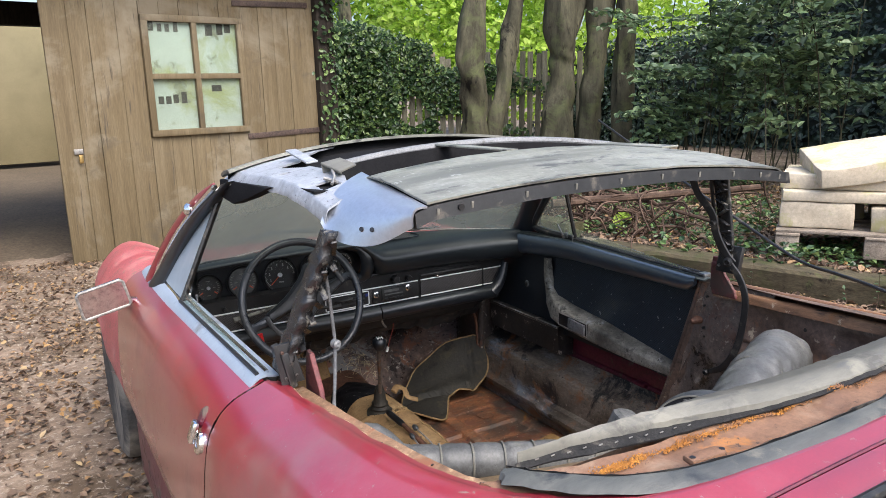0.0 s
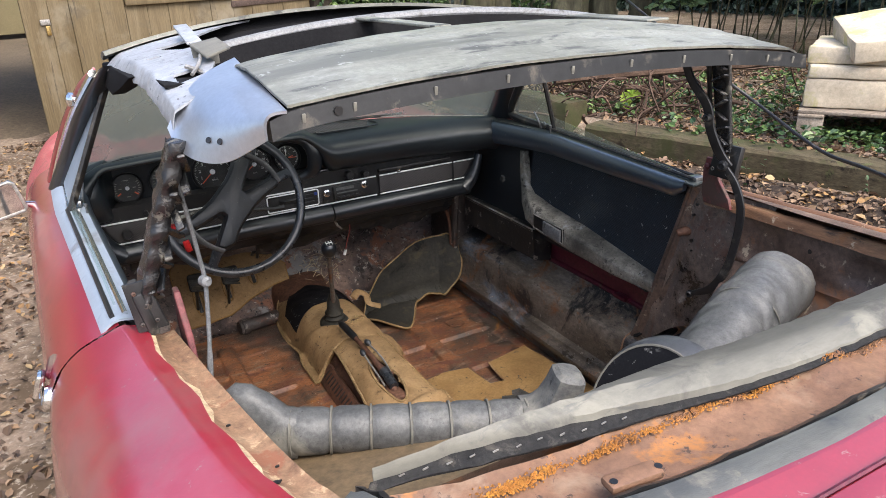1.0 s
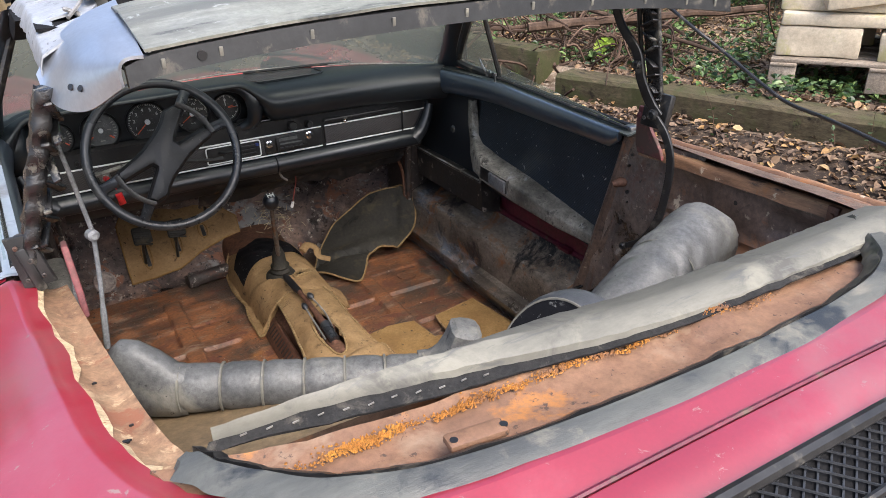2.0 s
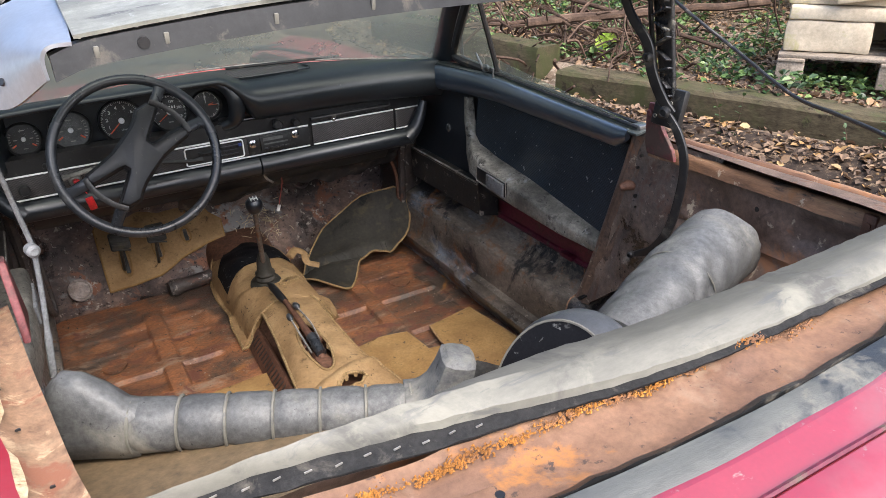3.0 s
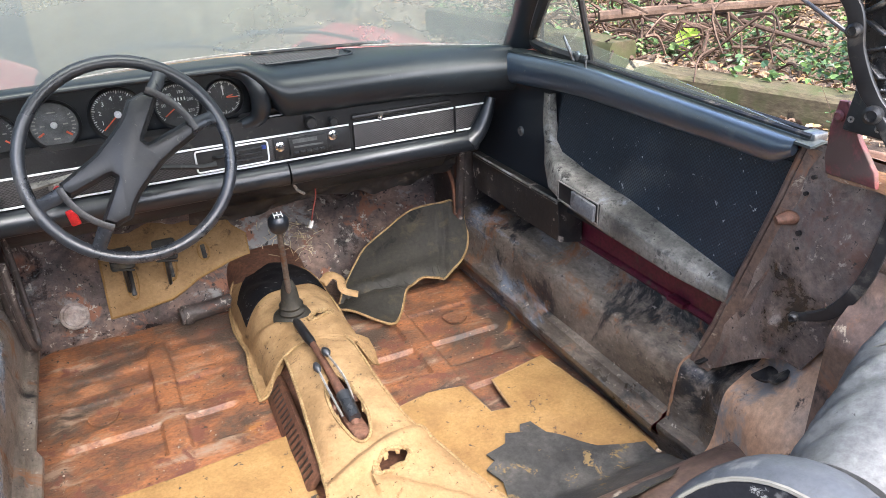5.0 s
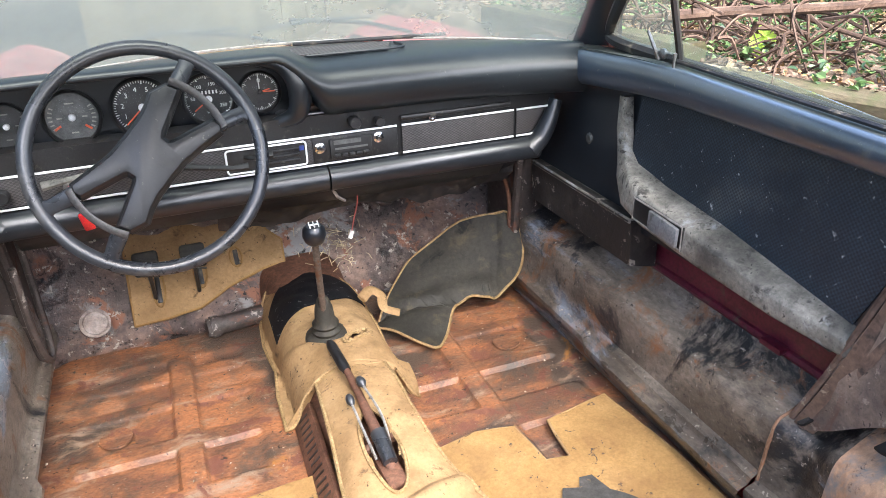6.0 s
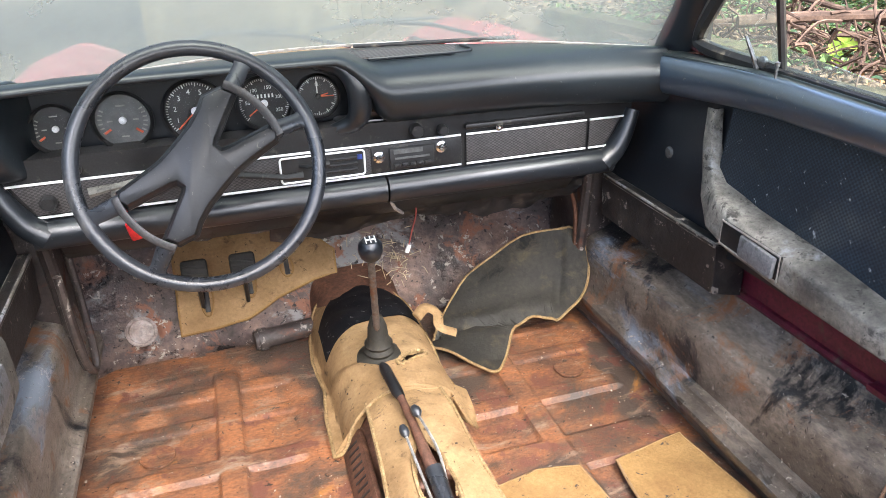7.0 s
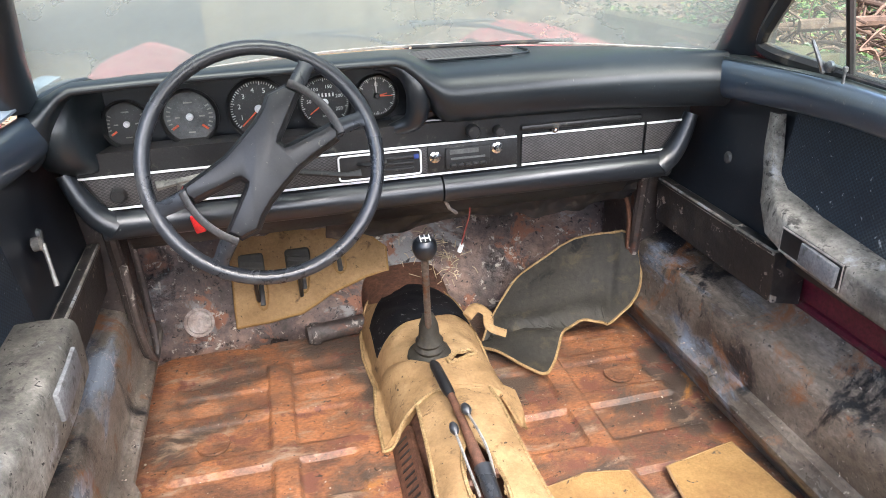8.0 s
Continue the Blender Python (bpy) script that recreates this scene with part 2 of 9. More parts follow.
M_DIRTMETAL = surf("dirty_dark_metal", [(0.25, (0.0232, 0.01885, 0.0174)), (0.55, (0.0609, 0.04785, 0.04205)), (0.8, (0.1232, 0.09425, 0.0783))], 9.0, (0.35, 0.7), bump=0.5,
                   bscale=50, patch=((0.12, 0.055, 0.035), 11.0, 0.60, 0.76), dirt=((0.34, 0.31, 0.27), 38.0, 0.66, 0.80))
M_SILL = surf("dirty_sill", [(0.25, (0.03432, 0.02974, 0.02517)), (0.43, (0.09724, 0.08008, 0.06406)), (0.60, (0.2059, 0.1716, 0.1373)), (0.76, (0.3661, 0.3546, 0.3375))], 6.0, (0.16, 0.5), bump=0.5, bscale=70, stretch=(1.6, 0.6, 1.2),
              patch=((0.018, 0.018, 0.019), 5.0, 0.56, 0.66, 0.3), dirt=((0.24, 0.115, 0.055), 8.0, 0.60, 0.78),
              # First layer: polished bare metal, the sky's bluish gleam put into its colour
              more=[((0.20, 0.23, 0.27), 4.0, 0.66, 0.80, 0.2, (1.5, 0.5, 1.5)), ((0.30, 0.275, 0.24), 90.0, 0.72, 0.80, 0.6), ((0.03, 0.025, 0.022), 75.0, 0.72, 0.79, 0.5)])
M_BROWN = surf("brown_primer", [(0.25, (0.065, 0.044, 0.036)), (0.55, (0.135, 0.090, 0.070)), (0.8, (0.21, 0.145, 0.11))], 5.0, (0.24, 0.5), bump=0.25, bscale=60,
               patch=((0.22, 0.105, 0.055), 7.0, 0.60, 0.76), dirt=((0.045, 0.035, 0.031), 12.0, 0.62, 0.78), more=[((0.34, 0.28, 0.21), 26.0, 0.70, 0.78)])
M_SHELF = surf("rusty_shelf", [(0.25, (0.108, 0.0576, 0.036)), (0.5, (0.189, 0.1008, 0.0594)), (0.78, (0.27, 0.1575, 0.0945))], 6.0, (0.5, 0.8), bump=0.3, bscale=80, grain=0.5,
               patch=((0.28, 0.20, 0.14), 7.0, 0.56, 0.80), dirt=((0.34, 0.145, 0.045), 9.0, 0.62, 0.76), more=[((0.07, 0.045, 0.035), 60.0, 0.70, 0.78)])
M_LEDGE = surf("streaked_rusty_ledge", [(0.30, (0.035, 0.026, 0.022)), (0.42, (0.12, 0.065, 0.04)), (0.52, (0.25, 0.13, 0.07)), (0.62, (0.36, 0.21, 0.11)), (0.75, (0.16, 0.09, 0.06))], 2.2, (0.25, 0.6), bump=0.3, bscale=60, grain=0.5, stretch=(16.0, 0.9, 6.0),
               patch=((0.28, 0.12, 0.045), 7.0, 0.60, 0.76), dirt=((0.030, 0.024, 0.021), 12.0, 0.62, 0.74, 0.3, (2.0, 0.6, 1.0)), more=[((0.42, 0.33, 0.24), 40.0, 0.70, 0.78)])
M_CLOTH = surf("worn_black_cloth", [(0.3, (0.010, 0.010, 0.0105)), (0.7, (0.028, 0.027, 0.026))], 16.0, (0.7, 0.9), bump=0.4, bscale=150, spec=0.25, dirt=((0.10, 0.09, 0.075), 24.0, 0.60, 0.85))
M_PLUG = surf("pale_rusty_plug", [(0.3, (0.16, 0.10, 0.075)), (0.55, (0.30, 0.25, 0.22)), (0.75, (0.40, 0.37, 0.34))], 22.0, (0.4, 0.7), bump=0.3, bscale=80)
M_GUTTER = surf("flaking_tan_primer", [(0.25, (0.153, 0.08075, 0.04675)), (0.55, (0.255, 0.153, 0.08925)), (0.8, (0.374, 0.272, 0.17))], 9.0, (0.6, 0.85), bump=0.35, bscale=60,
                patch=((0.22, 0.09, 0.05), 11.0, 0.55, 0.68), dirt=((0.46, 0.33, 0.20), 30.0, 0.64, 0.80))
M_TAN = surf("tan_felt", [(0.25, (0.215, 0.130, 0.060)), (0.55, (0.335, 0.215, 0.105)), (0.8, (0.40, 0.275, 0.148))], 8.0, (0.8, 0.95), bump=0.45, bscale=120, spec=0.15, grain=0.3,
             patch=((0.20, 0.125, 0.06), 5.0, 0.58, 0.85), dirt=((0.11, 0.07, 0.038), 26.0, 0.68, 0.84), more=[((0.05, 0.035, 0.022), 75.0, 0.74, 0.80)])
M_TANEDGE = surf("tan_felt_edging", [(0.25, (0.22, 0.14, 0.065)), (0.55, (0.32, 0.215, 0.105)), (0.8, (0.40, 0.29, 0.16))], 30.0, (0.8, 0.95), bump=0.4, bscale=200, spec=0.15)
M_TANDARK = surf("stained_tan_felt", [(0.25, (0.20, 0.112, 0.045)), (0.55, (0.32, 0.193, 0.075)), (0.8, (0.39, 0.25, 0.11))], 7.0, (0.75, 0.95), bump=0.35, bscale=140,
                 spec=0.15, grain=0.35, patch=((0.05, 0.048, 0.044), 6.0, 0.76, 0.79), dirt=((0.06, 0.05, 0.04), 44.0, 0.73, 0.78), more=[((0.20, 0.115, 0.05), 4.0, 0.56, 0.85)])
M_MATBLACK = surf("dusty_rubber_mat", [(0.25, (0.0162, 0.01553, 0.0135)), (0.55, (0.0324, 0.0297, 0.02295)), (0.8, (0.0675, 0.0567, 0.0378))], 9.0, (0.5, 0.75), bump=0.35, bscale=90, grain=0.6, spec=0.35,
                  patch=((0.010, 0.010, 0.010), 7.0, 0.58, 0.75), dirt=((0.085, 0.066, 0.04), 22.0, 0.58, 0.95))
M_HUB = surf("dusty_black_moulding", [(0.3, (0.01404, 0.01404, 0.01458)), (0.7, (0.02484, 0.02484, 0.02538))], 9.0, (0.30, 0.46), bump=0.1, bscale=260, spec=0.42, grain=0.3, dirt=((0.045, 0.043, 0.040), 14.0, 0.60, 0.95), more=[((0.13, 0.12, 0.10), 120.0, 0.76, 0.82)])
M_CUSHION = surf("scuffed_black_vinyl", [(0.3, (0.005, 0.005, 0.006)), (0.7, (0.010, 0.010, 0.012))], 5.0, (0.55, 0.75), bump=0.12, bscale=260, spec=0.18, dirt=((0.06, 0.06, 0.06), 34.0, 0.74, 0.84), more=[((0.16, 0.16, 0.155), 60.0, 0.74, 0.80)])
# Black vinyl like the cushion face, greyed so that the edge looks lit
M_CUSHEDGE = surf("lit_black_vinyl", [(0.3, (0.030, 0.034, 0.040)), (0.7, (0.075, 0.080, 0.088))], 7.0, (0.35, 0.55), bump=0.15, bscale=150, grain=0.4, dirt=((0.16, 0.16, 0.155), 20.0, 0.64, 0.82))
M_TAPE = surf("crumpled_black_lacquer", [(0.3, (0.006, 0.006, 0.007)), (0.7, (0.018, 0.018, 0.019))], 12.0, (0.16, 0.36), bump=0.9, bscale=42, spec=0.8, grain=0.4, dirt=((0.16, 0.15, 0.125), 26.0, 0.62, 0.78))
M_HORN = surf("grey_horn_rim", [(0.3, (0.055, 0.052, 0.050)), (0.7, (0.09, 0.085, 0.08))], 14.0, (0.45, 0.6), bump=0.1, bscale=200)
M_GREYVINYL = surf("grey_dusty_vinyl", [(0.28, (0.03915, 0.04176, 0.04437)), (0.5, (0.09135, 0.09309, 0.09222)), (0.75, (0.174, 0.1714, 0.1566))], 6.0, (0.35, 0.6), bump=0.2, bscale=110,
                   patch=((0.045, 0.048, 0.052), 6.0, 0.56, 0.80), dirt=((0.27, 0.255, 0.21), 5.0, 0.56, 0.92), more=[((0.04, 0.04, 0.04), 70.0, 0.78, 0.82)])
M_STRIP = surf("weathered_grey_trim", [(0.28, (0.1046, 0.1007, 0.08553)), (0.52, (0.1473, 0.1416, 0.1188)), (0.75, (0.1853, 0.1767, 0.1473))], 4.0, (0.5, 0.75), bump=0.12, bscale=60, grain=0.3,
               stretch=(0.5, 1.6, 1.0), patch=((0.085, 0.082, 0.073), 7.0, 0.60, 0.80), dirt=((0.22, 0.21, 0.17), 9.0, 0.58, 0.85), more=[((0.10, 0.098, 0.09), 26.0, 0.64, 0.76, 0.5, (0.4, 2.0, 1.0))])
M_SEAL = surf("perished_seal_rubber", [(0.28, (0.036, 0.0392, 0.0416)), (0.52, (0.076, 0.0784, 0.072)), (0.78, (0.128, 0.1264, 0.1104))], 7.0, (0.35, 0.65), bump=0.3, bscale=50, grain=0.4,
              patch=((0.022, 0.025, 0.028), 8.0, 0.56, 0.72, 0.3), stretch=(0.4, 1.5, 1.0), more=[((0.16, 0.15, 0.125), 12.0, 0.66, 0.84)])
M_CHROME = surf("chrome", [(0.3, (0.72, 0.72, 0.72)), (0.7, (0.82, 0.82, 0.82))], 20.0, (0.08, 0.2), metal=1.0, bump=0.02, bscale=120)
M_DIALCHROME = surf("worn_chrome", [(0.3, (0.12, 0.125, 0.13)), (0.7, (0.24, 0.245, 0.25))], 30.0, (0.2, 0.45), metal=0.8, bump=0.05, bscale=120)
M_TRIM = surf("bright_trim", [(0.3, (0.85, 0.85, 0.84)), (0.7, (0.92, 0.92, 0.91))], 20.0, (0.25, 0.4), grain=0.1, metal=0.1, bump=0.0)
M_WHITE = surf("white_marking", [(0.3, (0.72, 0.72, 0.68)), (0.7, (0.80, 0.80, 0.76))], 20.0, (0.5, 0.6), bump=0.0)
M_ORANGE = surf("orange_needle", [(0.3, (0.75, 0.10, 0.03)), (0.7, (0.85, 0.14, 0.05))], 20.0, (0.4, 0.5), bump=0.0)
M_DIALMARK = surf("dim_dial_marking", [(0.3, (0.26, 0.25, 0.22)), (0.7, (0.34, 0.33, 0.29))], 20.0, (0.5, 0.6), bump=0.0)
M_DIAL = surf("dial_black", [(0.3, (0.012, 0.012, 0.012)), (0.7, (0.02, 0.02, 0.02))], 20.0, (0.5, 0.6), bump=0.0)
M_DIALGREY = surf("dusty_dial", [(0.3, (0.07, 0.072, 0.07)), (0.7, (0.11, 0.112, 0.11))], 30.0, (0.5, 0.6), bump=0.0)
M_KEYRED = surf("red_plastic", [(0.3, (0.62, 0.02, 0.025)), (0.7, (0.72, 0.035, 0.035))], 20.0, (0.3, 0.4), bump=0.0)
M_BRONZE = surf("rusty_brown_steel", [(0.25, (0.075, 0.035, 0.024)), (0.6, (0.16, 0.075, 0.045)), (0.85, (0.25, 0.14, 0.085))], 16.0, (0.5, 0.75), metal=0.2, bump=0.3, bscale=90)
M_BRASS = surf("dull_brass", [(0.3, (0.30, 0.20, 0.07)), (0.7, (0.48, 0.34, 0.13))], 20.0, (0.3, 0.5), metal=0.7, bump=0.1, bscale=90)
M_CABLE = surf("grey_steel", [(0.3, (0.22, 0.21, 0.19)), (0.7, (0.42, 0.40, 0.37))], 16.0, (0.35, 0.55), metal=0.5, bump=0.1, bscale=90)
M_RELEASE = surf("grey_release_plastic", [(0.3, (0.13, 0.135, 0.14)), (0.7, (0.20, 0.205, 0.21))], 12.0, (0.4, 0.6), bump=0.05, bscale=200, dirt=((0.08, 0.078, 0.07), 30.0, 0.6, 0.8))
M_PEACH = surf("peach_primer_over_rust", [(0.25, (0.26, 0.15, 0.10)), (0.45, (0.50, 0.29, 0.17)), (0.6, (0.60, 0.38, 0.24)), (0.8, (0.55, 0.45, 0.35))], 5.0, (0.5, 0.8), bump=0.25, bscale=70, grain=0.5,
               patch=((0.27, 0.25, 0.23), 6.0, 0.50, 0.66), dirt=((0.07, 0.05, 0.04), 18.0, 0.66, 0.78))
M_FLAKE = surf("paint_flakes", [(0.3, (0.22, 0.16, 0.11)), (0.7, (0.50, 0.46, 0.40))], 40.0, (0.7, 0.9), bump=0.0, vary=0.35, island=True)
M_PITCH = surf("black_cloth", [(0.3, (0.006, 0.006, 0.007)), (0.7, (0.012, 0.012, 0.013))], 20.0, (0.85, 0.95), bump=0.2, bscale=200, spec=0.15)
M_PILLAR = surf("grey_brown_primer", [(0.25, (0.05175, 0.0437, 0.0414)), (0.5, (0.1207, 0.09775, 0.0874)), (0.75, (0.253, 0.1898, 0.1495))], 6.0, (0.24, 0.5), bump=0.35, bscale=70, patch=((0.13, 0.07, 0.05), 5.0, 0.60, 0.80),
                dirt=((0.30, 0.26, 0.22), 45.0, 0.68, 0.78), more=[((0.022, 0.019, 0.018), 7.0, 0.60, 0.74, 0.25), ((0.03, 0.024, 0.022), 70.0, 0.70, 0.76, 0.4)])
M_PRIMEREDGE = surf("cream_primer", [(0.3, (0.42, 0.31, 0.18)), (0.7, (0.55, 0.44, 0.28))], 20.0, (0.7, 0.9), bump=0.3, bscale=80, dirt=((0.25, 0.12, 0.06), 30.0, 0.62, 0.75))
M_BELT = surf("dusty_dark_red", [(0.25, (0.0975, 0.0225, 0.02625)), (0.55, (0.18, 0.0525, 0.0525)), (0.8, (0.24, 0.0975, 0.09))], 14.0, (0.4, 0.7), bump=0.2, bscale=90, patch=((0.10, 0.06, 0.05), 12.0, 0.52, 0.66))
M_SCRAP = surf("perished_rubber", [(0.25, (0.022, 0.021, 0.02)), (0.5, (0.045, 0.044, 0.041)), (0.75, (0.10, 0.095, 0.085))], 9.0, (0.5, 0.8), bump=0.4, bscale=60, dirt=((0.20, 0.14, 0.06), 20.0, 0.66, 0.74))
M_STRAW = surf("dry_straw", [(0.3, (0.36, 0.28, 0.16)), (0.7, (0.55, 0.46, 0.30))], 30.0, (0.7, 0.9), bump=0.0, vary=0.3, island=True)
M_PEEL = surf("peeling_black_board", [(0.3, (0.012, 0.011, 0.011)), (0.7, (0.028, 0.025, 0.023))], 10.0, (0.4, 0.65), bump=0.3, bscale=60, patch=((0.26, 0.23, 0.20), 22.0, 0.68, 0.72), dirt=((0.07, 0.06, 0.05), 8.0, 0.55, 0.9))
M_TYRE = surf("tyre_rubber", [(0.3, (0.025, 0.025, 0.025)), (0.7, (0.06, 0.057, 0.052))], 14.0, (0.7, 0.9), bump=0.1, bscale=60, dirt=((0.24, 0.21, 0.17), 4.0, 0.40, 0.80))
M_OLIVE = surf("olive_brown_paint", [(0.25, (0.105, 0.072, 0.04)), (0.6, (0.16, 0.112, 0.062)), (0.85, (0.20, 0.145, 0.085))], 4.0, (0.45, 0.65), bump=0.1, bscale=60)
# Film holds the dust and, as plain grey, the screen's veiling reflection
M_SCREEN = glass("windscreen_dust_and_glare", (0.84, 0.90, 0.85), 0.52, (0.30, 0.31, 0.275))
M_PANE = glass("side_glass", (0.86, 0.92, 0.88), 0.07)
# Pale blue film paints the sky's reflection on the left vent pane
M_VENT = glass("vent_glass_sky_film", (0.86, 0.92, 0.92), 0.50, (0.55, 0.62, 0.70))
M_LENS = glass("gauge_glass", (0.97, 0.97, 0.97), 0.015, shine=0.15)
M_RED.node_tree.nodes["Principled BSDF"].inputs["Coat IOR"].default_value = 1.75
M_RED.node_tree.nodes["Principled BSDF"].inputs["Coat Roughness"].default_value = 0.17

# ---------------------------------------------------------------- mesh helpers
def finish(ob_name, bm, mats, smooth=38):
    me = bpy.data.meshes.new(ob_name)
    bmesh.ops.recalc_face_normals(bm, faces=bm.faces)
    bm.to_mesh(me)
    bm.free()
    for mt in (mats if isinstance(mats, (list, tuple)) else [mats]):
        me.materials.append(mt)
    if smooth:
        me.shade_smooth()
        me.set_sharp_from_angle(angle=radians(smooth))
    return me


def thing(name, base, label, category, group="", kind=""):
    ob = new(name)
    ob.location = base
    ob.empty_display_size = 0.1
    return tagged(ob, label, category, group, kind)


def base_of(ob):
    while ob.parent:
        ob = ob.parent
    return ob.location.copy()


def part(name, bm, material, parent, label="", smooth=38):
    """Links a bmesh, drawn in world metres, as one mesh under a thing or a part."""
    bmesh.ops.translate(bm, verts=bm.verts, vec=-base_of(parent))
    ob = new(name, finish(name, bm, material, smooth))
    ob.parent = parent
    return tagged(ob, label)


def solo(name, bm, material, base, label, category, group="", kind="", smooth=38):
    """A thing that is one mesh."""
    bmesh.ops.translate(bm, verts=bm.verts, vec=-Vector(base))
    ob = new(name, finish(name, bm, material, smooth))
    ob.location = base
    return tagged(ob, label, category, group, kind)


def box(bm, c, s, rot=(0, 0, 0), bev=0.0, mi=0):
    r = bmesh.ops.create_cube(bm, size=1.0, matrix=pose(*c, *rot) @ Matrix.Diagonal((*s, 1)))
    fs = {f for v in r["verts"] for f in v.link_faces}
    if bev:
        es = {e for v in r["verts"] for e in v.link_edges}
        res = bmesh.ops.bevel(bm, geom=list(es), offset=bev, segments=2, affect="EDGES", profile=0.5)
        fs = {f for f in fs if f.is_valid} | set(res["faces"])
    for f in fs:
        f.material_index = mi
    return bm


def ring_faces(bm, rings, closed=True, caps=True, mi=0):
    out = []
    n = len(rings[0])
    for a, b in zip(rings, rings[1:]):
        for i in range(n if closed else n - 1):
            j = (i + 1) % n
            out.append(bm.faces.new((a[i], a[j], b[j], b[i])))
    if caps and closed:
        out.append(bm.faces.new(rings[0]))
        out.append(bm.faces.new(rings[-1][::-1]))
    for f in out:
        f.material_index = mi
    return out


def loft(bm, rings, closed=True, caps=True, mi=0):
    """A skin over rings of points."""
    ring_faces(bm, [[bm.verts.new(p) for p in r] for r in rings], closed, caps, mi)
    return bm


def tube(bm, pts, r, n=8, mi=0, closed=False, flat=1.0):
    """A round bar along points; r: a radius, or one for each point."""
    pts = [Vector(p) for p in pts]
    k = len(pts)
    rs = [r] * k if isinstance(r, (int, float)) else r
    rings, side = [], None
    for i, p in enumerate(pts):
        a = pts[(i - 1) % k] if closed or i else p
        b = pts[(i + 1) % k] if closed or i < k - 1 else p
        d = (b - a).normalized()
        if side is None:
            side = d.orthogonal().normalized()
        side = (side - d * side.dot(d)).normalized()
        up = d.cross(side)
        rings.append([bm.verts.new(p + rs[i] * (math.cos(q) * side + flat * math.sin(q) * up)) for q in (2 * math.pi * j / n for j in range(n))])
    if closed:
        rings.append(rings[0])
    ring_faces(bm, rings, True, not closed, mi)
    return bm


def arc_pts(c, r, a0, a1, n, ux, uy):
    c, ux, uy = Vector(c), Vector(ux), Vector(uy)
    return [c + r * (math.cos(radians(a0 + (a1 - a0) * i / n)) * ux + math.sin(radians(a0 + (a1 - a0) * i / n)) * uy) for i in range(n + 1)]


def frame_of(axis):
    z = Vector(axis).normalized()
    x = z.orthogonal().normalized() if abs(z.x) > 0.99 else Vector((1, 0, 0))
    x = (x - z * x.dot(z)).normalized()
    return x, z.cross(x), z


def lathe(bm, c, axis, profile, n=24, mi=0, cap=True):
    """Turns (radius, height) pairs round an axis."""
    x, y, z = frame_of(axis)
    c = Vector(c)
    rings = [[bm.verts.new(c + h * z + max(r, 1e-4) * (math.cos(q) * x + math.sin(q) * y)) for q in (2 * math.pi * j / n for j in range(n))] for r, h in profile]
    ring_faces(bm, rings, True, cap, mi)
    return bm


def sheet(bm, f, nu, nv, thick=0.0, mi=0):
    """A skin f(u, v), u and v from 0 to 1, thickened away from its normal."""
    g = [[Vector(f(i / nu, j / nv)) for j in range(nv + 1)] for i in range(nu + 1)]
    top = [[bm.verts.new(p) for p in row] for row in g]
    fs = []
    for i in range(nu):
        for j in range(nv):
            fs.append(bm.faces.new((top[i][j], top[i + 1][j], top[i + 1][j + 1], top[i][j + 1])))
    if thick:
        low = []
        for i in range(nu + 1):
            row = []
            for j in range(nv + 1):
                du = g[min(i + 1, nu)][j] - g[max(i - 1, 0)][j]
                dv = g[i][min(j + 1, nv)] - g[i][max(j - 1, 0)]
                nn = du.cross(dv)
                nn = nn.normalized() if nn.length > 1e-9 else Vector((0, 0, 1))
                row.append(bm.verts.new(g[i][j] - nn * thick))
            low.append(row)
        for i in range(nu):
            for j in range(nv):
                fs.append(bm.faces.new((low[i][j], low[i][j + 1], low[i + 1][j + 1], low[i + 1][j])))
        rim = [(i, 0) for i in range(nu)] + [(nu, j) for j in range(nv)] + [(i, nv) for i in range(nu, 0, -1)] + [(0, j) for j in range(nv, 0, -1)]
        for (a, b), (c, d) in zip(rim, rim[1:] + rim[:1]):
            fs.append(bm.faces.new((top[a][b], low[a][b], low[c][d], top[c][d])))
    for q in fs:
        q.material_index = mi
    return bm


def prism(bm, outline, vec, bev=0.0, mi=0):
    """A plate: an outline of points, thickened along vec."""
    vec = Vector(vec)
    a = [bm.verts.new(Vector(p)) for p in outline]
    b = [bm.verts.new(Vector(p) + vec) for p in outline]
    fs = [bm.faces.new(a), bm.faces.new(b[::-1])]
    n = len(a)
    for i in range(n):
        fs.append(bm.faces.new((a[i], b[i], b[(i + 1) % n], a[(i + 1) % n])))
    if bev:
        es = {e for f in fs[:2] for e in f.edges}
        res = bmesh.ops.bevel(bm, geom=list(es), offset=bev, segments=2, affect="EDGES", profile=0.5)
        fs = [f for f in fs if f.is_valid] + res["faces"]
    for f in fs:
        f.material_index = mi
    return bm


def key(x, table):
    """Smooth value at x from (x, value) pairs."""
    if x <= table[0][0]:
        return table[0][1]
    for (a, p), (b, q) in zip(table, table[1:]):
        if x <= b:
            t = (x - a) / (b - a)
            return p + (q - p) * t * t * (3 - 2 * t) if abs(q - p) > 0 else p
    return table[-1][1]


def lerp(x, table):
    if x <= table[0][0]:
        return table[0][1]
    for (a, p), (b, q) in zip(table, table[1:]):
        if x <= b:
            return p + (q - p) * (x - a) / (b - a)
    return table[-1][1]


